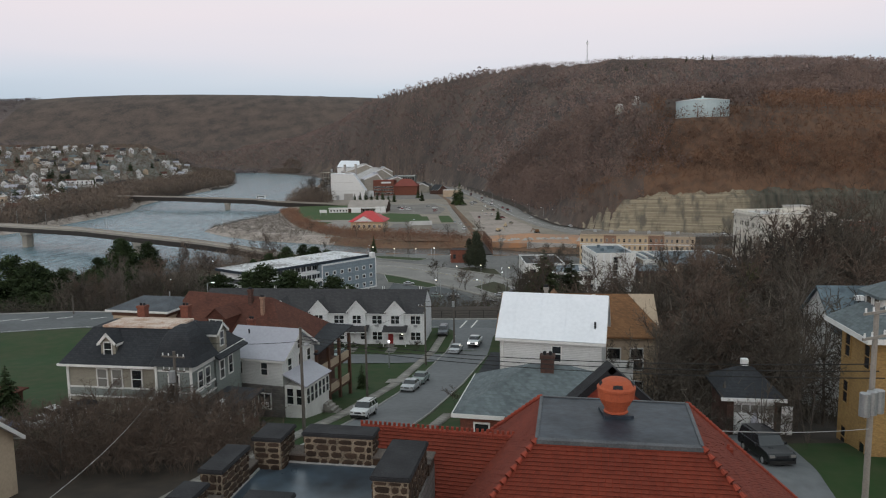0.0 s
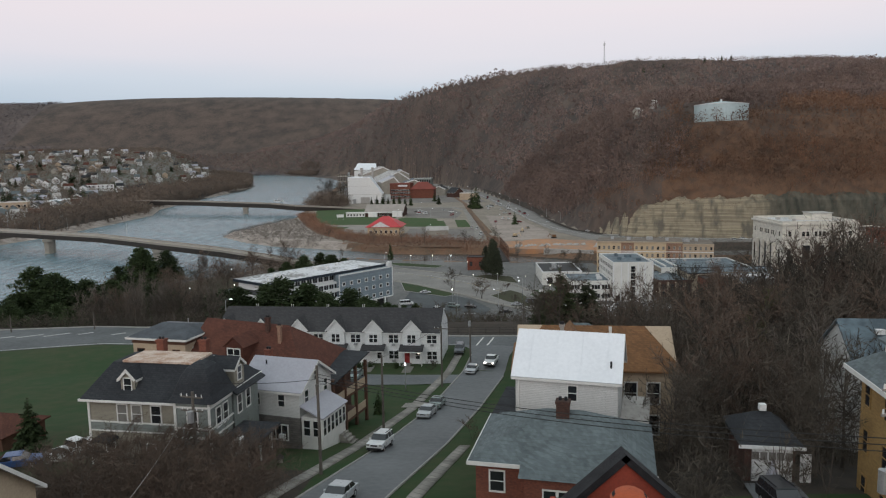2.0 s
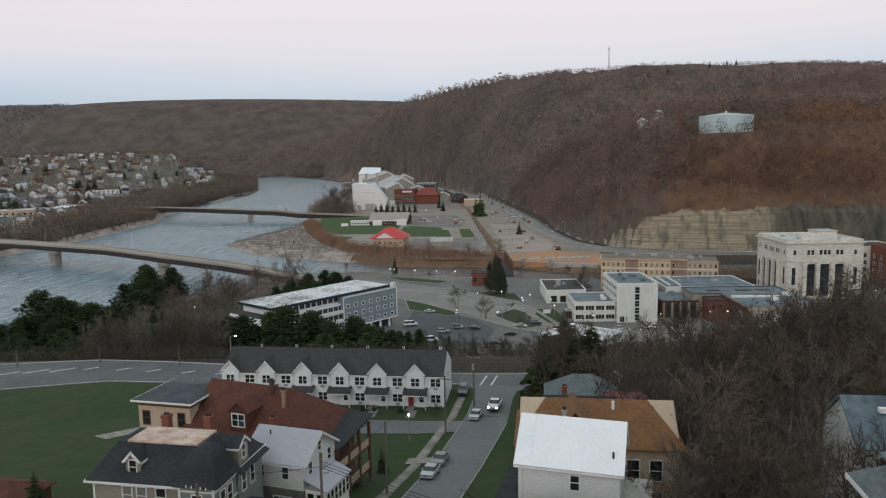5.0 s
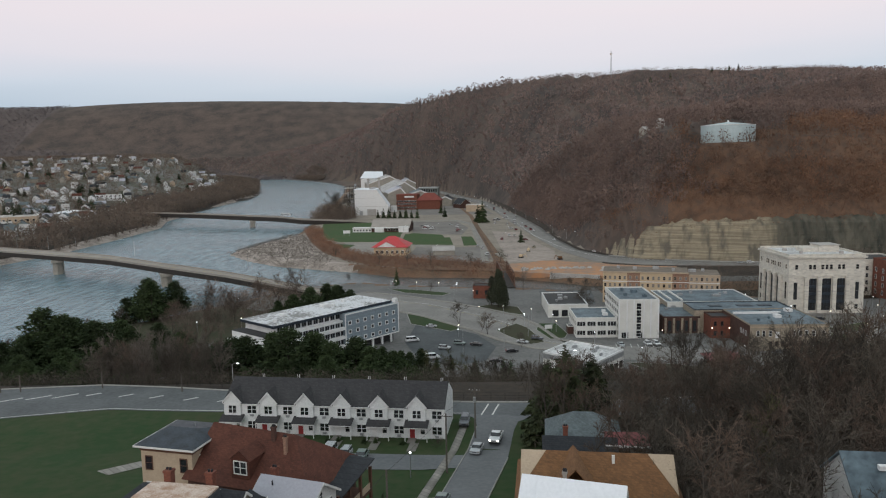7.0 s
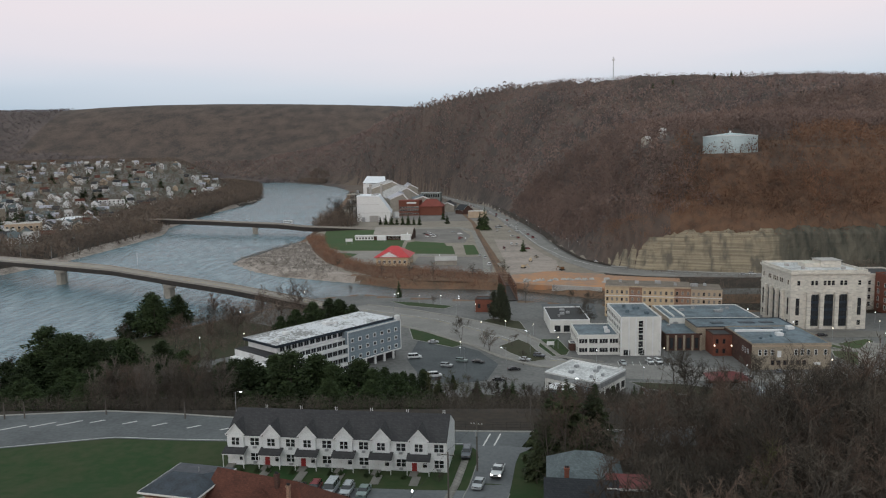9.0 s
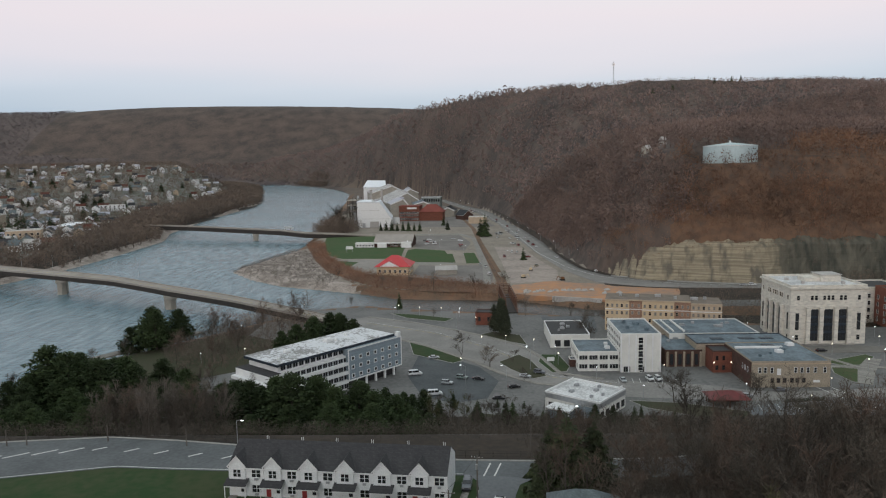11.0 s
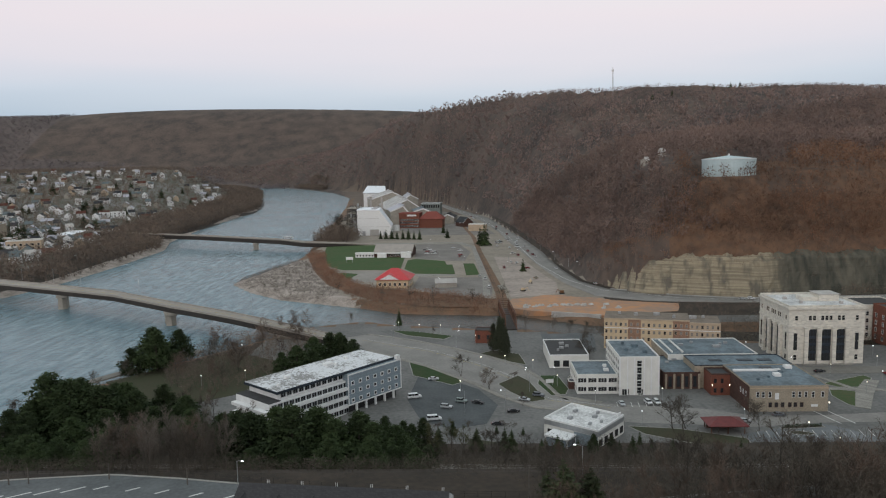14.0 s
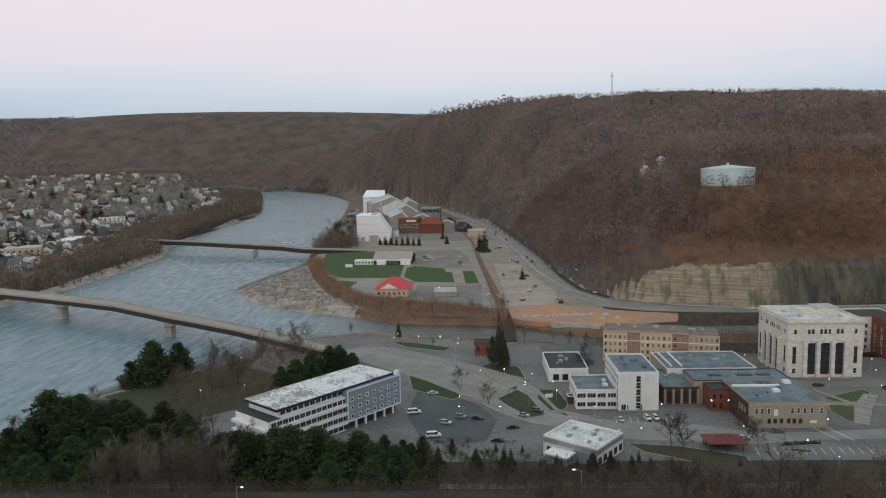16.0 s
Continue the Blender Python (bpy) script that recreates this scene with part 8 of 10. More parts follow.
def conifer_meshes(seed, h, rad, droop, tiers, shape, sprays=11):
    """Trunk with whorls of needled boughs."""
    rnd = np.random.RandomState(seed)
    trunk, crown = bmesh.new(), []
    tube(trunk, (0, 0, 0), (0, 0, h * 0.97), h * 0.016, h * 0.002, 7)
    for i in range(tiers):
        f = i / (tiers - 1)
        z = h * (0.10 + 0.88 * f)
        r = rad * shape(f) * rnd.uniform(0.75, 1.12)
        for b in range(int(9 + 6 * (1 - f))):
            a = rnd.uniform(0, math.tau)
            d = np.array([math.cos(a), math.sin(a), -droop * rnd.uniform(0.4, 1.3) + 0.35 * f])
            ln = r * rnd.uniform(0.55, 1.1)
            p = np.array([0, 0, z + rnd.uniform(-0.02, 0.02) * h])
            for s in range(sprays):
                t = 0.12 + 0.88 * (s + rnd.rand()) / sprays
                c = p + d * ln * t
                side = unit(np.cross(d, [0, 0, 1]))
                for q in (-1, 1):
                    tip = c + (side * q * rnd.uniform(0.5, 1.0) + d * 0.6 + np.array([0, 0, rnd.uniform(-0.35, 0.15)])) * ln * 0.30 * (1.15 - t * 0.5)
                    w = unit(np.cross(tip - c, rnd.normal(size=3) + np.array([0, 0, 1.0]))) * ln * (0.15 if sprays > 6 else 0.24)
                    crown.extend([c - w, c + w, tip])
    return mesh_of("trunk", trunk, "bark"), crown


def pine_meshes(seed, h, rad, clumps):
    """Trunk, boughs, and rounded tufts of needles over an uneven ovoid crown."""
    rnd = np.random.RandomState(seed)
    trunk, crown = bmesh.new(), []
    tube(trunk, (0, 0, 0), (0, 0, h * 0.9), h * 0.018, h * 0.004, 7)
    for i in range(clumps):
        f = (i + rnd.rand()) / clumps
        z = h * (0.14 + 0.82 * f)
        r = rad * (0.72 + 0.9 * f if f < 0.3 else (1 - (f - 0.3) / 0.72) ** 0.95) * rnd.uniform(0.55, 1.08)
        a = rnd.uniform(0, math.tau)
        c = np.array([math.cos(a) * r, math.sin(a) * r, z])
        if i % 3 == 0:
            tube(trunk, (0, 0, z - 0.08 * h), tuple(c), h * 0.004, h * 0.0015, 4)
        s = h * rnd.uniform(0.075, 0.118) * (1.1 - 0.5 * f)
        for k in range(62):
            d = unit(rnd.normal(size=3))
            p = c + d * np.array([1.25, 1.25, 0.75]) * s * rnd.uniform(0.35, 1.0)
            q = p + (unit(d + rnd.normal(size=3) * 0.5) + np.array([0, 0, 0.25])) * s * 0.42
            w = unit(np.cross(q - p, rnd.normal(size=3))) * s * 0.155
            crown.extend([p - w, p + w, q])
    return mesh_of("trunk", trunk, "bark"), crown


TREES = {}
for key, twigkey, seed, h, sp, fork in (("grey", "twig", 1, 14, 0.8, 1), ("grey2", "twig", 2, 14, 1.0, 2), ("pale", "paletwig", 3, 14, 0.7, 1), ("russet", "redtwig", 4, 14, 0.9, 1), ("russet2", "redtwig", 5, 14, 1.1, 2),
                                        ("dark", "twig", 6, 14, 0.75, 1), ("bud", "budding", 7, 14, 0.6, 1), ("bush", "redtwig", 8, 14, 1.5, 3), ("greybush", "twig", 9, 14, 1.4, 3)):
    tm, cr_ = bare_tree_meshes(seed, h, sp, 0.075, 0.05 if "bush" in key else 0.3, fork)
    TREES[key] = (tm, tris_mesh("crown", cr_, [twigkey]))
spruce = lambda f: (1 - f) ** 0.85 + 0.03
pine = lambda f: (0.35 + 1.1 * f if f < 0.4 else 0.8) * (1 - max(0, f - 0.55) / 0.5) ** 0.8 + 0.05
for key, seed, h, rad, droop, tiers, shape in (("spruce", 11, 14, 3.2, 0.35, 26, spruce), ("spruce2", 12, 14, 3.8, 0.45, 24, spruce)):
    tm, cr_ = conifer_meshes(seed, h, rad, droop, tiers, shape)
    TREES[key] = (tm, tris_mesh("crown", cr_, ["needle"]))
for key, seed, h, rad, clumps in (("pine", 13, 14, 3.0, 72), ("pine2", 14, 14, 3.5, 80), ("pine3", 15, 14, 2.6, 66)):
    tm, cr_ = pine_meshes(seed, h, rad, clumps)
    TREES[key] = (tm, tris_mesh("crown", cr_, ["needle"]))
tm, cr_ = conifer_meshes(16, 14, 3.9, 0.4, 30, spruce)
TREES["olive"] = (tm, tris_mesh("crown", cr_, ["spruceneedle"]))
tm, fs_ = conifer_meshes(18, 14, 3.4, 0.4, 15, spruce, 5)
TREES["farspruce"] = (tm, tris_mesh("crown", fs_, ["needle"]))
tm, cr_ = pine_meshes(17, 14, 2.4, 60)
TREES["ivy"] = (tm, tris_mesh("crown", cr_, ["ivyleaf"]))
WORDS = {"ivy": ("ivied_tree", "leaning tree overgrown with dull green ivy", "tree"), "olive": ("spruce", "large olive-green spruce tree", "tree"), "grey": ("bare_tree", "bare grey-brown deciduous tree", "tree"), "pale": ("bare_tree", "bare pale-barked deciduous tree", "tree"), "russet": ("bare_tree", "bare russet-twigged deciduous tree", "tree"),
         "dark": ("bare_tree", "bare dark slender woodland tree", "tree"), "bud": ("budding_tree", "slender tree with budding green twigs", "tree"), "bush": ("shrub", "dense russet leafless shrub", "shrub"),
         "greybush": ("shrub", "grey leafless shrub in the yard", "shrub"), "spruce": ("spruce", "dark green pointed spruce tree", "tree"), "pine": ("pine", "dark green spreading pine tree", "tree")}
TRND = random.Random(5)


def tree(key, x, y, h, wide=1.0, group="", where=""):
    base = key.rstrip("23")
    nm, lab, cat = WORDS[base]
    ob = thing(nm, lab + (" " + where if where else ""), cat, pose(x, y, H(x, y) - 0.15, rz=TRND.uniform(0, 360)) @ Matrix.Diagonal((h / 14 * wide, h / 14 * wide, h / 14, 1)), group)
    if base in ("spruce", "pine") and (y > 600 or h < 6):
        key = "farspruce"
    place("trunk", TREES[key][0], ob)
    place("crown", TREES[key][1], ob)
    return ob


def clear(x, y):
    """Free ground on the hill: away from houses, street and drive."""
    for bx, by, br in ((9.6, 64.6, 7.5), (7.6, 55, 9.5), (14.2, 76.6, 9.5), (16.4, 104.5, 8.5), (48, 73.5, 10), (36.5, 44, 11), (23, 52.5, 6.5), (21, 44, 4)):
        if math.hypot(x - bx, y - by) < br:
            return False
    xr = np.interp(y, [p[1] for p in ST_R], [p[0] for p in ST_R])
    return x > xr + 4 or y > 139


line_x, line_y = [p[0] for p in FARROAD], [p[1] for p in FARROAD]
# slope woods beside the houses
N = 0
while N < 118:
    x, y = TRND.uniform(14, 128), TRND.uniform(54, 196)
    if not clear(x, y) or (138 < y < 152 and x < 36) or (y > 176 and x > 60) or (x > 24 and x < 34 and y < 62):
        continue
    if x / y > 0.62:
        continue
    tree(TRND.choice(["grey", "grey2", "russet", "russet2", "dark", "dark", "russet"]), x, y, TRND.uniform(10, 17) * (0.42 if y > 150 and x < 46 else 0.36 if y > 158 else 1.0), TRND.uniform(0.8, 1.15), "woods on the slope", "on the wooded slope")
    N += 1
for x, y, h, k in ((17.5, 58.5, 9, "grey2"), (19, 62, 10, "russet"), (20.5, 66.5, 11, "grey"), (24, 61, 9, "russet2"), (26, 68, 12, "grey2"), (29.5, 63, 11, "dark"), (16.5, 66, 8, "grey"), (33, 60, 12, "dark"),
                   (22, 47.5, 6, "greybush"), (18.0, 51.5, 5, "greybush"), (16.2, 47.5, 4.5, "greybush"), (28.5, 56, 11, "grey"), (25.5, 48, 7, "grey2"), (20.2, 49.5, 3.0, "greybush"), (25.0, 50.3, 3.4, "greybush"), (19.0, 53.0, 6.0, "grey"), (27.0, 52.5, 8.0, "grey2"), (26.0, 58.5, 9.0, "russet"), (21.0, 58.0, 8.0, "grey2"), (14.2, 58.8, 5, "pale")):
    tree(k, x, y, h, 1.0, "trees between the houses", "between the houses")
for x, y, h, k in ((40, 82, 17, "grey"), (41, 64, 12, "grey2"), (45, 62, 13, "dark"), (49, 64, 12, "grey"), (38, 60, 10, "russet"), (46, 90, 20, "dark"), (52, 97, 21, "dark"), (58, 104, 20, "grey"), (50, 84, 16, "russet"), (63, 112, 21, "dark"), (70, 118, 20, "grey2"), (44, 99, 16, "russet"), (56, 92, 17, "dark"), (66, 104, 18, "russet"), (76, 126, 21, "dark"), (82, 134, 20, "russet"), (68, 122, 21, "russet"), (88, 140, 19, "dark"), (36, 74, 14, "grey2"), (33, 68, 13, "pale"), (60, 120, 17, "grey")):
    tree(k, x, y, h, 0.95, "woods on the slope", "on the wooded slope")
for x, y, h, k in ((42.5, 104, 19.9, "dark"), (44.4, 100, 22.0, "grey"), (51.3, 108, 23.6, "dark"), (56.3, 112, 24.8, "grey2"), (55.1, 104, 25.6, "dark"), (61.4, 110, 25.2, "russet"), (62.1, 106, 26.2, "dark"), (46.8, 96, 22.5, "russet"), (52.6, 96, 22.9, "grey2"), (69.0, 114, 26.7, "grey"), (50.1, 116, 20.5, "grey2"), (62.3, 120, 23.2, "dark")):
    tree(k, x, y, h, 0.85, "woods on the slope", "standing tall on the wooded slope")
tree("bud", 40.5, 95, 15, 0.8)
tree("bud", 44, 104, 13, 0.8)
# spruces at the street corner
for x, y, h, k in ((18.0, 130, 18.0, "olive"), (23.5, 132, 15.5, "olive"), (13.2, 126, 10, "olive"), (15.5, 134, 14, "olive"), (20.5, 127, 12, "olive")):
    tree(k, x, y, h, 1.25, "spruces at the corner", "at the street corner")
# bluff
for i in range(26):
    x = -103 + i * 1.5 + TRND.uniform(-2, 2)
    y = TRND.uniform(166, 199)
    tree(TRND.choice(["pale", "grey", "grey2", "pale", "russet", "grey"]), x, y, TRND.uniform(9, 14), TRND.uniform(0.75, 1.0), "woods below the bluff", "on the bluff")
for i in range(34):
    x, y = TRND.uniform(-6, 62), TRND.uniform(172, 200)
    tree(TRND.choice(["pale", "grey", "grey2", "dark"]), x, y, TRND.uniform(4, 8), TRND.uniform(0.6, 0.85), "woods by the railway", "by the railway")
for i in range(30):
    x, y = TRND.uniform(-116, -74), TRND.uniform(200, 250)
    if y > 262 + (x + 60) * 0.4 + 12:
        continue
    tree(TRND.choice(["pale", "grey", "grey2", "russet"]), x, y, TRND.uniform(9, 13), TRND.uniform(0.75, 1.0), "woods below the bluff", "below the bluff")
for x, y, h, k in ((-68, 214, 18, "pine"), (-62, 208, 19, "pine2"), (-55, 212, 20, "pine3"), (-49, 205, 21, "pine"), (-43, 212, 20, "pine2"), (-37, 207, 17, "pine3"), (-31, 213, 18, "pine"), (-26, 209, 16, "pine3"), (-58, 220, 17, "pine3"),
                   (-47, 222, 16, "pine"), (-74, 220, 16, "pine2"), (-64, 225, 14, "pine"), (-20, 214, 13, "pine2")):
    tree(k, x - 2, y - 9, h * 0.95, 1.75, "pines before the hotel", "before the hotel")
for x, y, h, k in ((-147, 238, 22, "pine"), (-139, 236, 20, "pine2"), (-133, 240, 16, "pine3"), (-128, 236, 18, "pine"), (-151, 236, 14, "pine3"), (-124, 246, 16, "pine2"), (-118, 240, 15, "pine"), (-146, 256, 15, "pine2"), (-150, 230, 14, "pine"),
                   (-112, 250, 14, "pine3"), (-137, 228, 14, "pine2"), (-122, 226, 13, "pine3"), (-108, 232, 12, "pine"), (-128, 218, 12, "pine2"), (-146, 222, 13, "pine3"), (-114, 216, 11, "pine"), (-100, 240, 13, "pine2"), (-104, 222, 11, "pine3"), (-154, 226, 13, "pine2"), (-95, 232, 11, "pine"), (-133, 256, 13, "pine3"), (-92, 222, 10, "pine2"), (-141, 212, 11, "pine")):
    tree(k, x, y, h * 1.05, 1.75, "pines by the river", "by the river")
PINES = random.Random(31)
for i in range(44):
    x = PINES.uniform(-160, -104) if i < 26 else PINES.uniform(-62, -4)
    y = PINES.uniform(176, 212) if i < 26 else PINES.uniform(180, 199)
    tree(PINES.choice(("pine", "pine2", "pine3")), x, y, PINES.uniform(8, 12) if i < 26 else PINES.uniform(6, 9.5), 1.7, "pines on the bluff", "on the bluff")
for x, y, h, k in ((-150, 326, 22, "pine"), (-145, 318, 19, "pine2"), (-156, 316, 15, "pine3"), (-139, 330, 17, "pine"), (-152, 336, 14, "pine2")):
    tree(k, x, y, h, 1.6, "pines on the bank", "on the river bank")
for x, y, h, k in ((-78, 312, 13, "pine2"), (-72, 320, 15, "pine"), (-66, 328, 15, "pine3"), (-60, 326, 14, "pine2"), (-54, 322, 13, "pine"), (-84, 308, 11, "pine3"), (-63, 336, 13, "pine"), (-70, 308, 12, "pine2")):
    tree(k, x, y, h, 1.6, "pines behind the hotel", "behind the hotel")
for x, y, h, k in ((-33, 216, 13, "pine2"), (-27, 219, 12, "pine"), (-21, 217, 11, "pine3"), (-15, 221, 11, "pine"), (-10, 217, 9, "olive"), (-6, 220, 10, "bud"), (-2, 216, 9, "bud"), (-12, 214, 10, "bud"), (-18, 212, 11, "pine2"),
                   (2, 219, 8, "olive"), (7, 218, 8, "dark"), (11, 220, 8, "spruce"), (13, 217, 8, "spruce2"), (5, 222, 7, "dark"), (9, 215, 8, "grey"), (17, 216, 7, "dark"), (22, 213, 6, "spruce"), (27, 214, 7, "spruce2"), (33, 212, 6, "spruce"), (38, 214, 7, "pine3"),
                   (44, 216, 6, "pine"), (50, 214, 7, "spruce"), (56, 212, 6, "dark"), (62, 213, 6, "spruce")):
    tree(k, x, y, h, 1.15, "trees below the hotel car park", "below the car park")
for i in range(26):
    x, y = TRND.uniform(-130, -88), TRND.uniform(290, 400)
    if y > 430 + x * 0.35 or x < -140 + (y - 330) * 0.3:
        continue
    tree(TRND.choice(["russet", "russet2", "grey", "russet"]), x, y, TRND.uniform(10, 15), TRND.uniform(0.8, 1.1), "trees in the riverside park", "in the riverside park")
for x, y, h in ((-152, 305, 9), (-160, 292, 8), (-166, 284, 7), (-138, 335, 8), (-170, 270, 9), (-176, 262, 8), (-168, 252, 9), (-182, 240, 9)):
    tree("grey2", x, y, h, 1.1, "bank trees", "on the river bank")
# downtown trees
for x, y, h, k in ((14.5, 339, 19, "ivy"), (11.5, 343, 15, "ivy"), (17.0, 336, 14, "ivy"), (16.0, 346, 17, "ivy")):
    tree(k, x, y, h, 0.8, "spruces by the creek", "by the creek")
tree("spruce", -41, 405, 11, 0.8, "", "by the creek")
for x, y, h, k, w in ((-4, 304, 9.5, "grey2", 1.5), (7.8, 285, 8.5, "russet2", 1.5), (5.5, 291, 7, "grey2", 1.3), (17.5, 293, 6, "bush", 1.0), (20, 265, 6, "grey2", 1.0), (69.5, 240, 11, "dark", 1.5), (74, 240, 12, "grey2", 1.4), (72, 236, 9, "grey", 1.3), (95, 241, 11, "grey2", 1.5),
                      (98, 238, 8, "grey", 1.3), (-72, 418, 7, "grey2", 1.2), (46, 304, 5, "spruce", 1.2), (54, 329, 10, "grey2", 1.4), (57, 336, 9, "greybush", 1.0), (58, 345, 10, "grey2", 1.3), (62, 372, 8, "grey2", 1.2), (46, 384, 9, "pale", 1.0), (30, 384, 11, "pale", 1.0),
                      (54, 386, 8, "grey2", 1.2), (-20, 380, 6, "grey", 1.0), (12, 240, 4, "bush", 1.0), (9, 237, 3.5, "spruce", 1.2), (15, 243, 3, "greybush", 1.2), (18, 236, 3, "spruce", 1.1), (24, 222, 4, "spruce", 1.0), (29, 219, 4.5, "spruce", 1.0), (34, 217, 4, "pine3", 1.0),
                      (40, 222, 5, "spruce", 1.0), (47, 219, 4, "spruce", 1.0), (55, 226, 5, "spruce", 1.0), (58, 222, 3.5, "pine2", 1.0), (64, 224, 4, "greybush", 1.2), (86, 222, 3, "spruce", 1.0), (-12, 236, 5, "bush", 1.0), (-6, 234, 6, "pine3", 0.9), (0, 236, 5, "grey2", 1.0)):
    tree(k, x, y, h, w, "", "in the town")
HEDGE = thing("hedge", "low dark clipped hedge on a parking island", "hedge", pose(113.5, 240.7, 0.16, rz=7))
rnd = np.random.RandomState(77)
part("bed", boxes((-7, -0.5, 0, 7, 0.5, 0.15)), "litter", HEDGE)
c = np.stack([rnd.uniform(-7, 7, 900), rnd.uniform(-0.6, 0.6, 900), rnd.uniform(0.1, 0.9, 900)], -1)
place("leaves", tris_mesh("leaves", np.stack([c, c + rnd.normal(size=c.shape) * 0.18, c + rnd.normal(size=c.shape) * 0.18], 1), ["needle"]), HEDGE)
# yard plants
for x, y, h, k in ((-33.5, 56.5, 6.5, "bush"), (-30, 54.5, 7.2, "bush"), (-26.5, 57.5, 7.4, "bush"), (-23.5, 55, 6.6, "bush"), (-29, 59.5, 6.8, "bush"), (-20.5, 57.5, 5.6, "bush"), (-36.5, 58.5, 5.2, "bush"), (-25.5, 52, 6.0, "bush"), (-33, 51.5, 6.0, "bush"),
                   (-28, 50, 6.4, "bush"), (-31.5, 57.8, 7.0, "bush"), (-35, 54.5, 5.8, "bush"), (-22.2, 59.0, 6.0, "bush"), (-27.6, 55.2, 7.2, "bush"), (-24.6, 49.5, 5.4, "bush"), (-30.5, 48, 5.4, "bush"), (-19.5, 54.2, 5.0, "bush"),
                   (-24.5, 60.3, 5.0, "bush"), (-21, 52.5, 4.2, "bush"), (-37.5, 53, 4.0, "bush")):
    tree(k, x + 2.2, y, h * 0.85, 1.35, "thicket before the Victorian house", "before the Victorian house")
tree("spruce2", -46.5, 71.5, 6.8, 1.1, "", "beside a garage")
tree("spruce", -44.8, 60.5, 5.5, 0.9, "", "in the yard")
tree("spruce", -11.8, 93.2, 3.8, 1.1, "", "on the front lawn")
tree("bush", 0.8, 78, 2.8, 1.2, "", "at the kerb")
tree("greybush", -5.8, 124, 3.2, 1.0, "", "beside the row houses")
for i, (x, y) in enumerate(((-40.5, 128.5), (-38.3, 128.2), (-33.6, 127.7), (-26.3, 126.9), (-24.2, 126.7), (-19.3, 126.2), (-17.2, 126.0), (-12.3, 125.5), (-43.5, 128.8))):
    tree("spruce", x, y, 1.5, 2.2, "clipped yews before the row houses", "before the row houses")
# by the mill
for i in range(8):
    tree("spruce", -112 + i * 7.2, 892 - i * 2.0, 12 + (i % 3) * 2, 1.0, "spruces before the mill", "before the mill")
for x, y, h, k in ((17, 800, 28, "spruce2"), (12, 812, 22, "pine2"), (-158, 880, 34, "grey2"), (-150, 865, 30, "grey2"), (-166, 900, 30, "grey"), (-170, 860, 24, "russet2"), (-35, 955, 14, "spruce"), (45, 601, 12, "pine3"), (-28, 890, 14, "spruce2"),
                   (-40, 470, 10, "pale"), (-24, 462, 11, "pale"), (-60, 480, 9, "pale"), (2, 468, 10, "grey"), (22, 470, 12, "grey"), (-95, 505, 9, "grey")):
    tree(k, x, y, h, 1.1, "", "on the flats")

# woods as one body each


def woods(name, label, P, hs, key, blades, width, spread=0.42, seed=3):
    """Many bare trees as one body: stems to the crown, and short twigs all over a rounded crown."""
    rnd = np.random.RandomState(seed)
    P, hs = np.asarray(P, float), np.asarray(hs, float)
    n = len(P)
    c = np.stack([P[:, 0], P[:, 1], height(P[:, 0], P[:, 1])], -1)[:, None, :]
    h = hs[:, None, None]
    stems = max(3, blades // 4)
    a = rnd.uniform(0, math.tau, (n, stems))
    r = np.sqrt(rnd.uniform(0, 1, (n, stems))) * spread * 0.8
    t0 = np.stack([np.cos(a) * r, np.sin(a) * r, rnd.uniform(0.6, 1.0, (n, stems)) - 0.3 * (r / spread) ** 2], -1) * h
    b0 = np.stack([np.cos(a) * r * 0.2, np.sin(a) * r * 0.2, rnd.uniform(-0.02, 0.25, (n, stems))], -1) * h
    k = int(blades * 1.5)
    d = rnd.normal(size=(n, k, 3))
    d /= np.linalg.norm(d, axis=-1, keepdims=True)
    q = d * rnd.uniform(0.35, 1.0, (n, k, 1)) ** 0.5 * np.array([spread, spread, 0.38])
    q[..., 2] += 0.58
    q[..., :2] += rnd.normal(size=(n, 1, 2)) * 0.05
    e = d + rnd.normal(size=(n, k, 3)) * 0.6 + np.array([0, 0, 0.35])
    e /= np.linalg.norm(e, axis=-1, keepdims=True)
    b1, t1 = q * h, (q + e * rnd.uniform(0.10, 0.24, (n, k, 1))) * h
    lo, hi = np.concatenate([b0, b1], 1), np.concatenate([t0, t1], 1)
    side = np.cross(hi - lo, rnd.normal(size=hi.shape))
    side /= np.linalg.norm(side, axis=-1, keepdims=True) + 1e-9
    w = width * rnd.uniform(0.5, 1.3, hi.shape[:2] + (1,)) * h / 14
    w[:, :stems] *= 0.6
    w *= 2.0 if width >= 0.14 else 1.35
    V = np.stack([lo - side * w + c, lo + side * w + c, hi + c], 2)
    ob = place(name, tris_mesh(name, V, [key]))
    return tagged(ob, label, "woods", kind="stuff")


def scatter(x0, x1, y0, y1, step, keep, seed):
    rnd = np.random.RandomState(seed)
    X, Y = np.meshgrid(np.arange(x0, x1, step), np.arange(y0, y1, step))
    X, Y = X + rnd.uniform(-0.5, 0.5, X.shape) * step, Y + rnd.uniform(-0.5, 0.5, X.shape) * step
    X, Y = X.ravel(), Y.ravel()
    m = keep(X, Y)
    return np.stack([X[m], Y[m]], -1), rnd


def off_sites(x, y):
    m = (np.hypot(x - 187, y - 528) > 20.5)
    for a, b, *_ in HILLHOMES:
        m &= np.hypot((x - a) * 1.3, y - b + 10) > 17
    return m


def rusty(x, y):
    n = np.array([noise.noise(Vector((a * 0.02, b * 0.02, 4))) for a, b in zip(x, y)])
    return (x + n * 110 > 140 + (y - 480) * 0.9) & (y + n * 80 < 590)


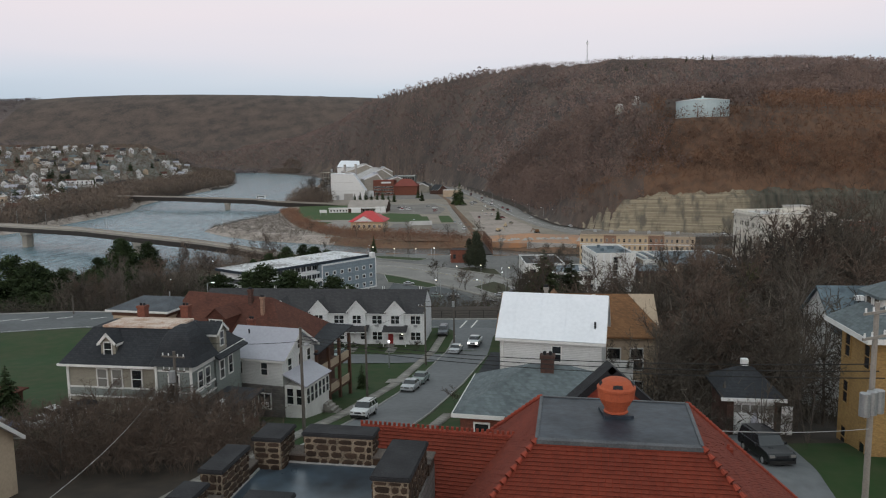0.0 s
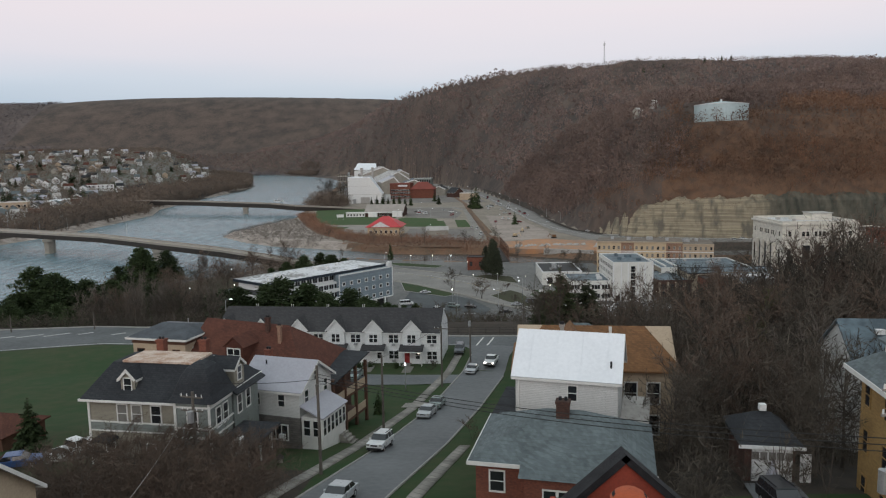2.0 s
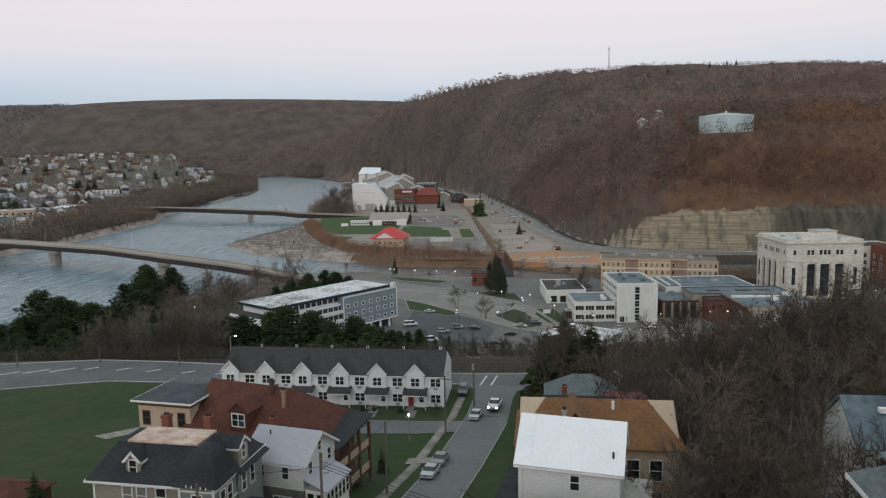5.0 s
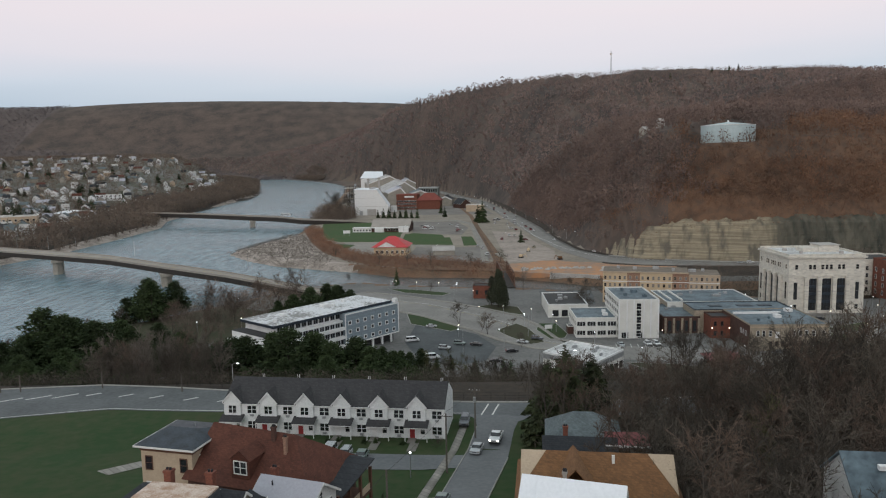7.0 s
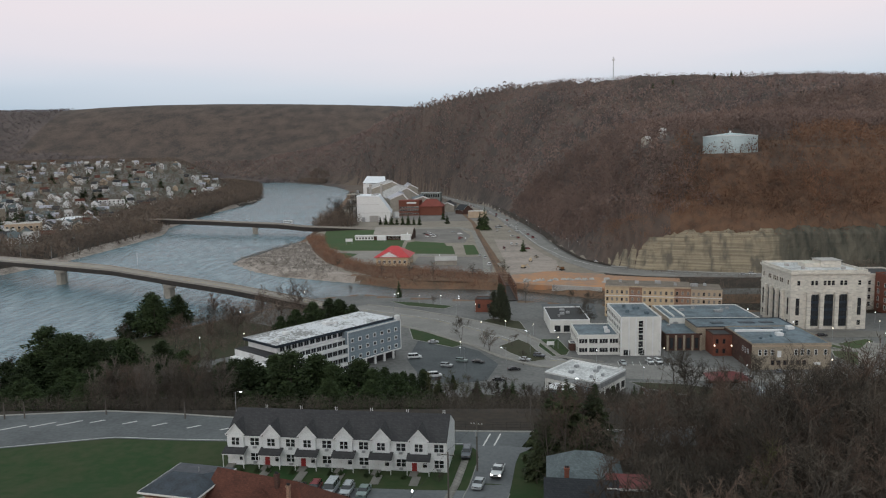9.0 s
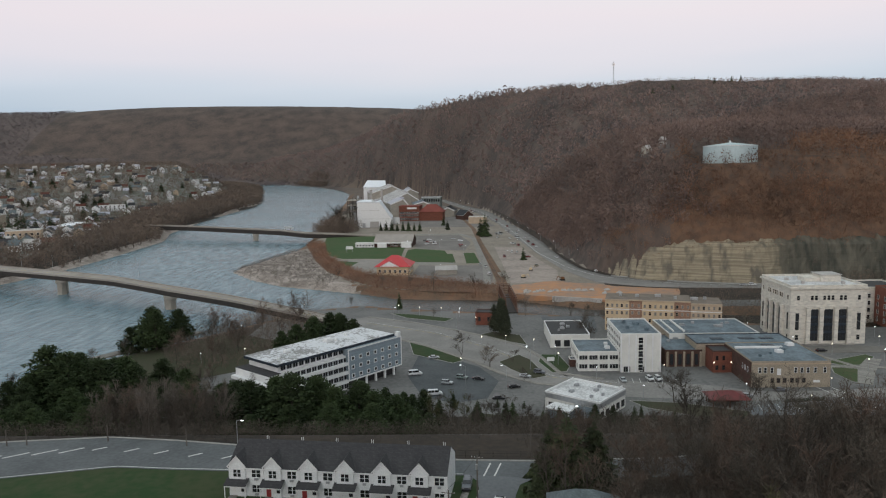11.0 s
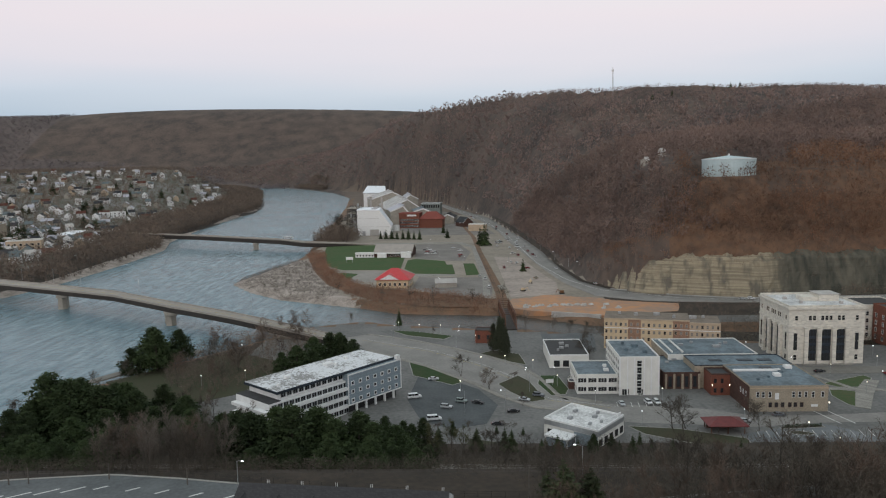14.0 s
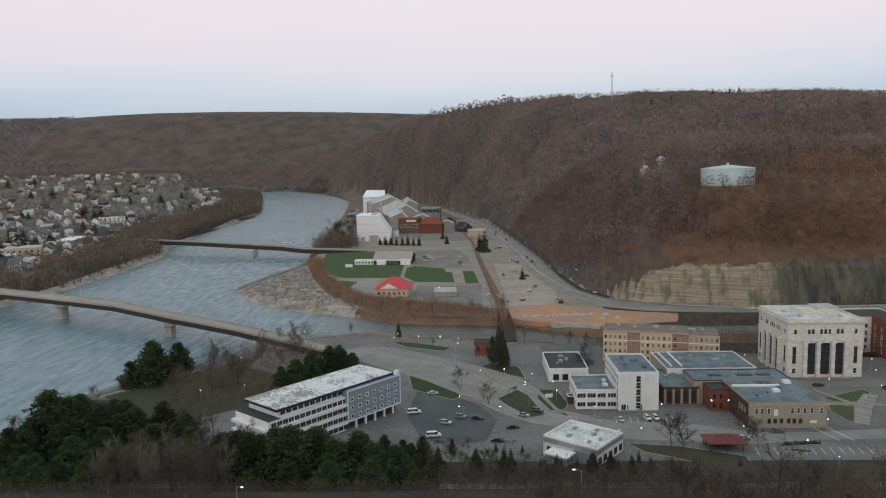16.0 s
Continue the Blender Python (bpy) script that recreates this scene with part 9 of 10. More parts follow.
ROADGAP = lambda x, y: reach(np.array(HW), x, y) > 13
inhill = lambda x, y: inside(HILL, x, y) & (reach(FOOT, x, y) > 9) & ROADGAP(x, y)
P, rnd = scatter(20, 460, 470, 700, 5.2, lambda x, y: inhill(x, y) & off_sites(x, y) & rusty(x, y), 21)
woods("oak_woods", "russet leafless oak woods on the hillside", P, rnd.uniform(6, 12, len(P)), "forestred", 22, 0.24, 0.36)
P, rnd = scatter(-120, 560, 480, 980, 8.0, lambda x, y: inhill(x, y) & off_sites(x, y) & ~rusty(x, y) & (np.abs(x) < y * 0.75), 22)
woods("hill_woods", "grey-brown leafless woods on the hillside", P, rnd.uniform(8, 16, len(P)), "forest", 32, 0.25, 0.36)
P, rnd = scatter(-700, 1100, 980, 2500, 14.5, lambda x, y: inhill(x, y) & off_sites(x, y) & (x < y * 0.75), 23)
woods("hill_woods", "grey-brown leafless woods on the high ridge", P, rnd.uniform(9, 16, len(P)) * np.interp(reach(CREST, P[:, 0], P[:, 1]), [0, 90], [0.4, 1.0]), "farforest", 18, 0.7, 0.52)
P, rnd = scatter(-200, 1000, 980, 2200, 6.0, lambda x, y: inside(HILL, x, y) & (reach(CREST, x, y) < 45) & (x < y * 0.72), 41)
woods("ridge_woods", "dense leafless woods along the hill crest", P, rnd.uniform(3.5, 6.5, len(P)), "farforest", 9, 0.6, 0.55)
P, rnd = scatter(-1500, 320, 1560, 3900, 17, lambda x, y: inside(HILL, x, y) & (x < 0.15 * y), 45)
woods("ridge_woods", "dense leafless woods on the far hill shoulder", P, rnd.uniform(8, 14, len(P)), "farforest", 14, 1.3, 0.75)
P, rnd = scatter(60, 420, 466, 600, 2.2, lambda x, y: inside(HILL, x, y) & (reach(FOOT, x, y) > 5) & (reach(FOOT, x, y) < 32) & (x > 104 + (y - 480) * 0.9), 42)
woods("oak_woods", "russet scrub oak on the steep slope above the cliff", P, rnd.uniform(3, 8, len(P)), "forestred", 16, 0.22, 0.45)
P, rnd = scatter(0, 200, 480, 1000, 3.8, lambda x, y: inside(HILL, x, y) & (reach(FOOT, x, y) > 4) & (reach(FOOT, x, y) < 45) & (x < 128 + (y - 480) * 0.9), 43)
woods("hill_woods", "grey-brown leafless woods at the foot of the hill", P, rnd.uniform(5, 11, len(P)), "forest", 16, 0.28, 0.36)
P, rnd = scatter(-150, -60, 270, 400, 4.2, lambda x, y: inside(np.array([(-150, 335), (-112, 395), (-84, 368), (-66, 335), (-84, 300), (-112, 275), (-128, 290)], float), x, y), 44)
woods("riverside_woods", "brown leafless saplings below the bridge", P, rnd.uniform(4, 10, len(P)), "bankwood", 40, 0.09, 0.36)
# ridge trees take the haze-greyed tone
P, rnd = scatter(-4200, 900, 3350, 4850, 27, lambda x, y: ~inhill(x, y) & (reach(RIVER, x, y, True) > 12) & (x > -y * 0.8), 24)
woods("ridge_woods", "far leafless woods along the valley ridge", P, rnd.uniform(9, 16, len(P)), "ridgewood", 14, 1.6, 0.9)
P, rnd = scatter(-1500, -330, 420, 3300, 8.5, lambda x, y: (~inside(RIVER, x, y)) & (reach(RIVER, x, y, True) > 5) & (reach(RIVER, x, y, True) < np.where(y < 1000, 72, 85)) & (x < np.interp(y, [0, 1000, 2300], [-330, -340, -600])) & (x > -y * 0.75), 25)
woods("bank_woods", "leafless brown woods along the river bank", P, rnd.uniform(9, 20, len(P)) * np.interp(P[:, 1], [500, 1000], [0.75, 1.1]), "bankwood", 36, 0.22, 0.38)
P, rnd = scatter(-1500, -380, 600, 2100, 12.5, lambda x, y: (~inside(RIVER, x, y)) & (reach(RIVER, x, y, True) > 60) & (x < -430) & (x > -y * 0.75), 26)
woods("town_trees", "bare trees among the houses across the river", P, rnd.uniform(6, 14, len(P)), "bankwood", 26, 0.24, 0.42)
P, rnd = scatter(-180, 22, 436, 770, 2.7, lambda x, y: inside(np.array([(a, b - np.interp(a, [-110, -70], [0, 16])) for a, b in BANK_OUT] + BANK_IN[::-1], float), x, y) & ~inside(RIVER, x, y) & (reach(RIVER, x, y, True) > 1.5), 27)
woods("bank_brush", "russet dry brush along the creek bank", P, rnd.uniform(1.2, 5.2, len(P)), "rustbrush", 24, 0.20, 0.6)
P, rnd = scatter(-218, -95, 490, 735, 3.0, lambda x, y: inside(np.array([(-198, 582), (-190, 640), (-178, 715), (-145, 660), (-120, 560), (-98, 512), (-78, 474), (-137, 505), (-168, 540)], float), x, y), 28)
woods("bar_brush", "pale dry scrub on the cobble bar", P, rnd.uniform(0.8, 2.8, len(P)), "paletwig", 14, 0.5, 0.8)
P, rnd = scatter(-150, 130, 166, 228, 4.2, lambda x, y: (np.abs(y - 204) > 3) & (y < 214), 29)
woods("undergrowth", "tangled brown undergrowth on the bluff", P, rnd.uniform(1.5, 4.5, len(P)), "twig", 14, 0.22, 0.7)
P, rnd = scatter(14, 128, 56, 165, 3.0, lambda x, y: np.array([clear(a, b) and a / b < 0.66 for a, b in zip(x, y)]) & ((y < 137) | (y > 153) | (x > 36)), 30)
woods("undergrowth", "tangled brown undergrowth below the houses", P, rnd.uniform(1.5, 4.5, len(P)), "twig", 16, 0.16, 0.7)
P, rnd = scatter(-330, -80, 200, 420, 4.0, lambda x, y: (~inside(RIVER, x, y)) & (reach(RIVER, x, y, True) < 14) & (x > -200), 31)
woods("bank_brush", "grey brush along the near river bank", P, rnd.uniform(1.5, 4.5, len(P)), "twig", 16, 0.2, 0.6)
P, rnd = scatter(-20, 330, 340, 420, 3.5, lambda x, y: (~inside(RIVER, x, y)) & (reach(RIVER, x, y, True) < 9) & (x < 300), 32)
woods("bank_brush", "dry brush on both sides of the creek", P, rnd.uniform(1.0, 3.2, len(P)), "twig", 14, 0.25, 0.6)

P, rnd = scatter(-37, -14, 45, 62, 0.66, lambda x, y: ((x + 25.5) / 10.0) ** 2 + ((y - 54.5) / 7.0) ** 2 + 0.35 * np.sin(x * 1.7) * np.cos(y * 1.3) < 1, 33)
woods("thicket", "dense russet leafless thicket before the Victorian house", P, rnd.uniform(2.6, 5.0, len(P)), "redtwig", 34, 0.05, 0.55)
P, rnd = scatter(14, 34, 46, 76, 1.1, lambda x, y: np.array([clear(a, b) for a, b in zip(x, y)]), 34)
woods("thicket", "dense grey-brown scrub between the houses", P, rnd.uniform(2.0, 6.0, len(P)), "twig", 26, 0.08, 0.45)
P, rnd = scatter(20, 130, 62, 190, 3.7, lambda x, y: np.array([clear(a, b) and a / b < 0.64 for a, b in zip(x, y)]) & ((y < 137) | (y > 153) | (x > 36)), 35)
woods("slope_woods", "dense leafless saplings on the slope", P, rnd.uniform(6.0, 13.0, len(P)) * np.where((P[:, 1] > 150) & (P[:, 0] < 46), 0.42, np.where(P[:, 1] > 158, 0.38, 1.0)), "twig", 46, 0.06, 0.36)
P, rnd = scatter(-160, 10, 164, 232, 4.6, lambda x, y: (x > -104 - (y - 185) * 0.47) & (x < -63 - (y - 185) * 0.35) & (np.abs(y - 204) > 3) & (height(x, y) > 0.5) & ~inside(RIVER, x, y) & ~((x > -4) & (y > 200)), 36)
woods("slope_woods", "dense leafless saplings on the bluff", P, rnd.uniform(4.0, 9.0, len(P)), "twig", 40, 0.06, 0.36)
P, rnd = scatter(-160, 62, 160, 178, 2.0, lambda x, y: y > np.interp(x, line_x, line_y) + 1.2, 55)
woods("slope_woods", "dark tangled brush behind the bluff fence", P, rnd.uniform(1.6, 4.2, len(P)), "twig", 34, 0.06, 0.5)
for i in range(24):
    tree(TRND.choice(["pale", "pale", "grey", "grey2"]), TRND.uniform(-101, -67), TRND.uniform(172, 196), TRND.uniform(10, 15), TRND.uniform(0.7, 0.95), "woods below the bluff", "on the bluff")
P, rnd = scatter(112, 345, 478, 500, 3.2, lambda x, y: reach(foot, x, y) < 9, 37)
woods("cliff_brush", "brush clinging to the cliff foot", P, rnd.uniform(1.5, 5.0, len(P)) * np.where(P[:, 0] > 200, 1.8, 0.5), "bankwood", 24, 0.2, 0.5)
P, rnd = scatter(96, 345, 470, 536, 1.5, lambda x, y: (reach(foot, x, y) < 9.5) & (reach(foot, x, y) > 5.5) & inside(HILL, x, y), 38)
woods("cliff_brush", "rust-brown scrub overhanging the rim of the cliff", P, rnd.uniform(2.5, 6.0, len(P)), "forestred", 18, 0.2, 0.6)
P, rnd = scatter(-196, -136, 835, 930, 4.0, lambda x, y: ((x + 166) / 28) ** 2 + ((y - 880) / 46) ** 2 < 1, 51)
woods("riverside_woods", "tall bare grey-brown trees by the bridge end", P, rnd.uniform(7, 27, len(P)) * (1 - 0.4 * np.hypot((P[:, 0] + 166) / 28, (P[:, 1] - 880) / 46)), "bankwood", 36, 0.12, 0.34)
P, rnd = scatter(-16, 66, 186, 219, 2.8, lambda x, y: (np.abs(y - 203) > 3), 52)
woods("slope_woods", "dark leafless thicket below the bank", P, rnd.uniform(3.0, 7.5, len(P)), "twig", 44, 0.06, 0.4)
P, rnd = scatter(66, 300, 340, 404, 3.2, lambda x, y: (~inside(RIVER, x, y)) & (reach(RIVER, x, y, True) < 16) & (np.hypot(x - 94, y - 351) > 30) & ((x < 140) | (y > 352)) & ((x > 112) | (y < 408)), 53)
woods("creek_woods", "bare grey thicket along the upper creek", P, rnd.uniform(4, 9, len(P)), "twig", 30, 0.1, 0.42)
P, rnd = scatter(104, 330, 398, 452, 5.0, lambda x, y: (~inside(RIVER, x, y)) & (reach(np.array(HW), x, y) > 14) & (x > 132 - (y - 398) * 0.1), 54)
woods("creek_woods", "bare brown scrub below the highway", P, rnd.uniform(2, 5.5, len(P)), "bankwood", 26, 0.14, 0.5)
# ---------------------------------------------------------------- houses across the river
ROOFS = ["charcoal", "slate", "lightgravel", "greymetal", "brownred", "blueshingle"]
WALLS = ["siding", "siding", "white", "vinyl", "white", "cream", "sage", "concrete", "vinyl", "taupe"]
HRND = random.Random(11)


def small_house(kind):
    def build():
        L, D, e, r = [(10, 9, 6.4, 10.2), (13, 9.5, 6.6, 10.0), (9, 11, 7.0, 11.4), (16, 11, 5.4, 9.0)][kind]
        return gable_walls(L, D, e, r, -4), gable_roof(L, D, e, r, 0.5, 0.3), (L, D, e, r)
    return build()


HM = {}
for k in range(4):
    for wkey in set(WALLS):
        a, b, dims = small_house(k)
        b.free()
        HM[("w", k, wkey)] = mesh_of("wall", a, wkey)
    for rkey in ROOFS:
        a, b, dims = small_house(k)
        a.free()
        HM[("r", k, rkey)] = mesh_of("roof", b, rkey)
TONE = {"white": "white painted", "siding": "white clapboard", "vinyl": "white sided", "cream": "cream stucco", "sage": "sage grey", "concrete": "grey rendered", "taupe": "taupe clapboard"}
RTONE = {"charcoal": "charcoal roof", "slate": "dark roof", "lightgravel": "pale grey roof", "greymetal": "grey metal roof", "brownred": "brown-red roof", "blueshingle": "blue-grey roof"}
done, tries = [], 0
while len(done) < 245 and tries < 9000:
    tries += 1
    y = 640 + 1250 * HRND.random() ** 1.05
    x = HRND.uniform(-0.72 * y, -430)
    if inside(RIVER, np.array([x]), np.array([y]))[0]:
        continue
    dr = reach(RIVER, np.array([x]), np.array([y]), True)[0]
    if dr < (86 if y < 1000 else 92) or any(math.hypot(x - a, y - b) < (13 if (x * 7 + y * 3) % 5 < 3 else 24) for a, b in done) or math.hypot(x + 528, y - 925) < 50 or math.hypot(x + 490, y - 780) < 30:
        continue
    done.append((x, y))
    k, wkey, rkey = HRND.randrange(4), HRND.choice(WALLS), HRND.choice(ROOFS)
    ob = thing("town_house", f"{TONE[wkey]} house with a {RTONE[rkey]} across the river", "house", pose(x, y, H(x, y), rz=HRND.choice((20, 110)) + HRND.uniform(-8, 8)) @ Matrix.Scale(1.08, 4), "houses across the river")
    place("wall", HM[("w", k, wkey)], ob)
    place("roof", HM[("r", k, rkey)], ob)
    if y < 1200:
        for u in (-2, 2):
            L, D = [(10, 9), (13, 9.5), (9, 11), (16, 11)][k]
            pane_only(ob, on_face("f", L, D, u, 4.4), 1.2, 1.7)
for x, y, L, D, h, rz, wkey, rkey, lab in ((-528, 925, 74, 24, 8, 100, "concrete", "whitemetal", "long low shed with a pale metal roof"), (-492, 770, 34, 22, 15, 25, "cream", "lightgravel", "cream three-storey school building"),
                                          (-478, 720, 44, 30, 7, 25, "concrete", "lightgravel", "low flat-roofed depot by the river"), (-575, 860, 46, 20, 9, 20, "cream", "lightgravel", "pale flat-roofed hall across the river"),
                                          (-640, 930, 30, 26, 20, 15, "tanbrick", "blackroof", "tall tan brick block across the river"), (-600, 1180, 40, 18, 9, 30, "vinyl", "lightgravel", "white flat-roofed block across the river")):
    ob = thing("town_building", lab, "building", pose(x, y, H(x, y), rz=rz))
    block(ob, L, D, h, wkey, rkey, 0.6, "trim", z0=-5)
    for z in np.arange(3, h - 1, 4.0):
        for k in range(6):
            window(ob, on_face("f", L, D, -L * 0.42 + k * L * 0.168, z), 2.0, 2.2, "", "trim")
    if h == 20:
        part("tower", boxes((-5, -13.2, 20, 5, -3, 30)), "tanbrick", ob)
for i in range(70):
    y = HRND.uniform(700, 1700)
    x = HRND.uniform(-0.7 * y, -470)
    if reach(RIVER, np.array([x]), np.array([y]), True)[0] > 100:
        tree(HRND.choice(["spruce", "spruce2", "pine"]), x, y, HRND.uniform(14, 24), 1.5, "evergreens across the river", "across the river")
for x in (425, 440, 300, 332, 398):
    tree("spruce2", x, 1195, 10, 1.3, "ridge spruces", "on the ridge")

# ---------------------------------------------------------------- vehicles


def car_parts(kind, paint, lit=False, far=False):
    ob = thing("car", "", "", Matrix())
    if kind == "sedan":
        L, W, out = 4.6, 0.88, [(-2.3, 0.32), (2.28, 0.30), (2.3, 0.62), (2.1, 0.78), (1.0, 0.95), (-1.55, 0.98), (-2.25, 0.92)]
        cab, zc, zt_ = [(-1.75, 1.1), (-1.0, 0.42)], 0.94, 1.42
    elif kind == "suv":
        L, W, out = 4.6, 0.9, [(-2.25, 0.40), (2.2, 0.38), (2.25, 0.75), (2.1, 0.98), (0.95, 1.10), (-2.25, 1.12)]
        cab, zc, zt_ = [(-2.2, 0.95), (-2.0, 0.35)], 1.08, 1.70
    elif kind == "van":
        L, W, out = 5.4, 1.0, [(-2.7, 0.42), (2.6, 0.40), (2.68, 0.85), (2.2, 1.15), (1.6, 1.25), (-2.7, 1.25)]
        cab, zc, zt_ = [(-2.65, 1.6), (-2.55, 0.95)], 1.2, 2.1
    else:
        L, W, out = 5.4, 0.96, [(-2.7, 0.45), (2.6, 0.42), (2.65, 0.85), (2.5, 1.08), (1.2, 1.16), (-2.7, 1.12)]
        cab, zc, zt_ = [(-0.7, 1.2), (-0.5, 0.6)], 1.1, 1.78
    bm = bmesh.new()
    a, b = [bm.verts.new((x, -W, z)) for x, z in out], [bm.verts.new((x, W, z)) for x, z in out]
    k = len(out)
    bm.faces.new(a)
    bm.faces.new(b[::-1])
    for i in range(k):
        bm.faces.new((a[i], b[i], b[(i + 1) % k], a[(i + 1) % k]))
    bmesh.ops.recalc_face_normals(bm, faces=bm.faces)
    bmesh.ops.bevel(bm, geom=bm.edges[:], offset=0.07, segments=2, affect="EDGES", profile=0.6)
    body = part("body", bm, paint, ob)
    if kind == "pickup":
        part("load_bed", boxes((-2.6, -0.8, 1.1, -0.85, 0.8, 1.135)), "rubber", body)

    def frustum(z0, z1, grow):
        bm = bmesh.new()
        (x0, x1), (t0, t1) = cab
        f = lambda z: (z - zc) / (zt_ - zc)
        rows = []
        for z in (z0, z1):
            u = f(z)
            xa, xb, w = x0 + (t0 - x0) * u - grow, x1 + (t1 - x1) * u + grow, (W - 0.06) + (W * 0.78 - W + 0.06) * u + grow
            rows.append([bm.verts.new(p) for p in ((xa, -w, z), (xb, -w, z), (xb, w, z), (xa, w, z))])
        bm.faces.new(rows[0][::-1])
        bm.faces.new(rows[1])
        for i in range(4):
            bm.faces.new((rows[0][i], rows[0][(i + 1) % 4], rows[1][(i + 1) % 4], rows[1][i]))
        bmesh.ops.bevel(bm, geom=bm.edges[:], offset=0.03, segments=1, affect="EDGES")
        return bm
    part("window", frustum(zc - 0.05, zt_ - 0.06, 0.0), "glass", ob)
    part("roof", frustum(zt_ - 0.07, zt_, 0.03), paint, ob)
    for xb in [] if far else ([-0.35] if kind in ("sedan", "pickup") else [-0.3, -1.3]):
        for q in (-1, 1):
            bm = bmesh.new()
            slab(bm, [(xb - 0.05, q * (W - 0.045), zc), (xb + 0.05, q * (W - 0.045), zc), (xb + 0.05, q * (W * 0.785 + 0.01), zt_ - 0.05), (xb - 0.05, q * (W * 0.785 + 0.01), zt_ - 0.05)], 0.03)
            part("pillar", bm, paint, ob)
    for x in (-L * 0.29, L * 0.30):
        for q in (-1, 1):
            wh_ = part("wheel", tube(bmesh.new(), (x, q * (W - 0.2), 0.34), (x, q * (W + 0.02), 0.34), 0.34, 0.33, 14), "rubber", ob)
            if not far:
                part("rim", tube(bmesh.new(), (x, q * (W + 0.0), 0.34), (x, q * (W + 0.035), 0.34), 0.21, 0.19, 12), "chrome", wh_)
    xf, xr = max(p[0] for p in out), min(p[0] for p in out)
    zl = 0.66 if kind == "sedan" else 0.82
    for q in (-1, 1):
        part("headlight", boxes((xf - 0.22, q * (W - 0.22) - 0.16, zl - 0.08, xf + 0.015, q * (W - 0.22) + 0.16, zl + 0.08)), "headlamp" if lit else "dimglass", ob)
        part("tail_light", boxes((xr - 0.015, q * (W - 0.18) - 0.1, zl - 0.02, xr + 0.15, q * (W - 0.18) + 0.1, zl + 0.22)), "taillamp", ob)
        if not far:
            part("mirror", boxes((0.55, q * (W + 0.08) - 0.08, zc - 0.02, 0.7, q * (W + 0.08) + 0.08, zc + 0.12)), paint, ob)
    if far:
        return ob
    part("front_bumper", boxes((xf - 0.1, -W + 0.08, 0.33, xf + 0.05, W - 0.08, 0.55)), "rubber" if kind in ("suv", "pickup") else paint, ob)
    part("rear_bumper", boxes((xr - 0.05, -W + 0.08, 0.36, xr + 0.1, W - 0.08, 0.58)), "rubber" if kind in ("suv", "pickup") else paint, ob)
    part("grille", boxes((xf - 0.03, -0.38, zl - 0.12, xf + 0.03, 0.38, zl + 0.04)), "coping", ob)
    if kind == "suv":
        for q in (-1, 1):
            part("roof_rail", boxes((-1.8, q * 0.6 - 0.02, zt_ + 0.01, 0.2, q * 0.6 + 0.02, zt_ + 0.07)), "coping", ob)
    return ob


CARS = {}
KIND = {"sedan": "saloon car", "suv": "sport utility car", "van": "passenger van", "pickup": "pickup truck"}


def car(kind, paint, x, y, rz, ry=0.0, where="", lit=False, z=None, group="parked cars"):
    far = y > 440
    key = (kind, paint, lit, far)
    m = pose(x, y, (H(x, y) + 0.08) if z is None else z, ry=ry, rz=rz)
    if key in CARS:
        ob = copy_thing(CARS[key], m)
    else:
        ob = CARS[key] = car_parts(kind, paint, lit, far)
        ob.matrix_basis = m
    ob.name = "car" if kind in ("sedan", "suv") else ("van" if kind == "van" else "pickup_truck")
    c = paint.replace("car_", "")
    return tagged(ob, f"{c} {KIND[kind]} {where}", "car" if kind in ("sedan", "suv") else ("van" if kind == "van" else "truck"), group)


car("suv", "car_white", -9.3, 73.6, -101.5, -8.5, "with dark bumpers at the kerb", group="cars on the street")
car("sedan", "car_silver", -5.1, 91.2, -101.5, -8, "parked at the kerb", group="cars on the street")
car("sedan", "car_green", -4.0, 97.2, -101.5, -7, "parked at the kerb", group="cars on the street")
car("sedan", "car_silver", 1.4, 121.6, -102, -5, "parked at the kerb", group="cars on the street")
car("sedan", "car_silver", -10.2, 53.0, -101.5, -9, "parked at the kerb", group="cars on the street")
car("pickup", "car_white", 5.0, 127.0, -102, -3, "with lit headlamps on the street", lit=True, group="cars on the street")
for i, (k, c) in enumerate((("sedan", "car_black"), ("suv", "car_red"), ("van", "car_silver"), ("suv", "car_silver"), ("sedan", "car_green"))):
    car(k, c, -30.4 + i * 2.95, 119.2 - i * 0.3, -96, -3, "in the row house lot", group="cars before the row houses")
car("suv", "car_grey", -0.8, 135.5, -95, 0, "beside the row houses", group="cars before the row houses")
sheet("driveway", [(17.8, 30), (18.6, 40), (20.6, 50.5)], [(21.6, 30), (22.4, 40), (24.4, 50.5)], "street", 0.07, "grey asphalt driveway to a garage", "driveway", na=20, nb=4)
car("suv", "car_black", 20.8, 44.3, -88, -4, "in a driveway by the garage")
car("pickup", "car_white", -41.8, 71.6, 60, 0, "in the drive of the Victorian house")
car("sedan", "car_blue", -44.5, 66.0, 20, 0, "in the yard")
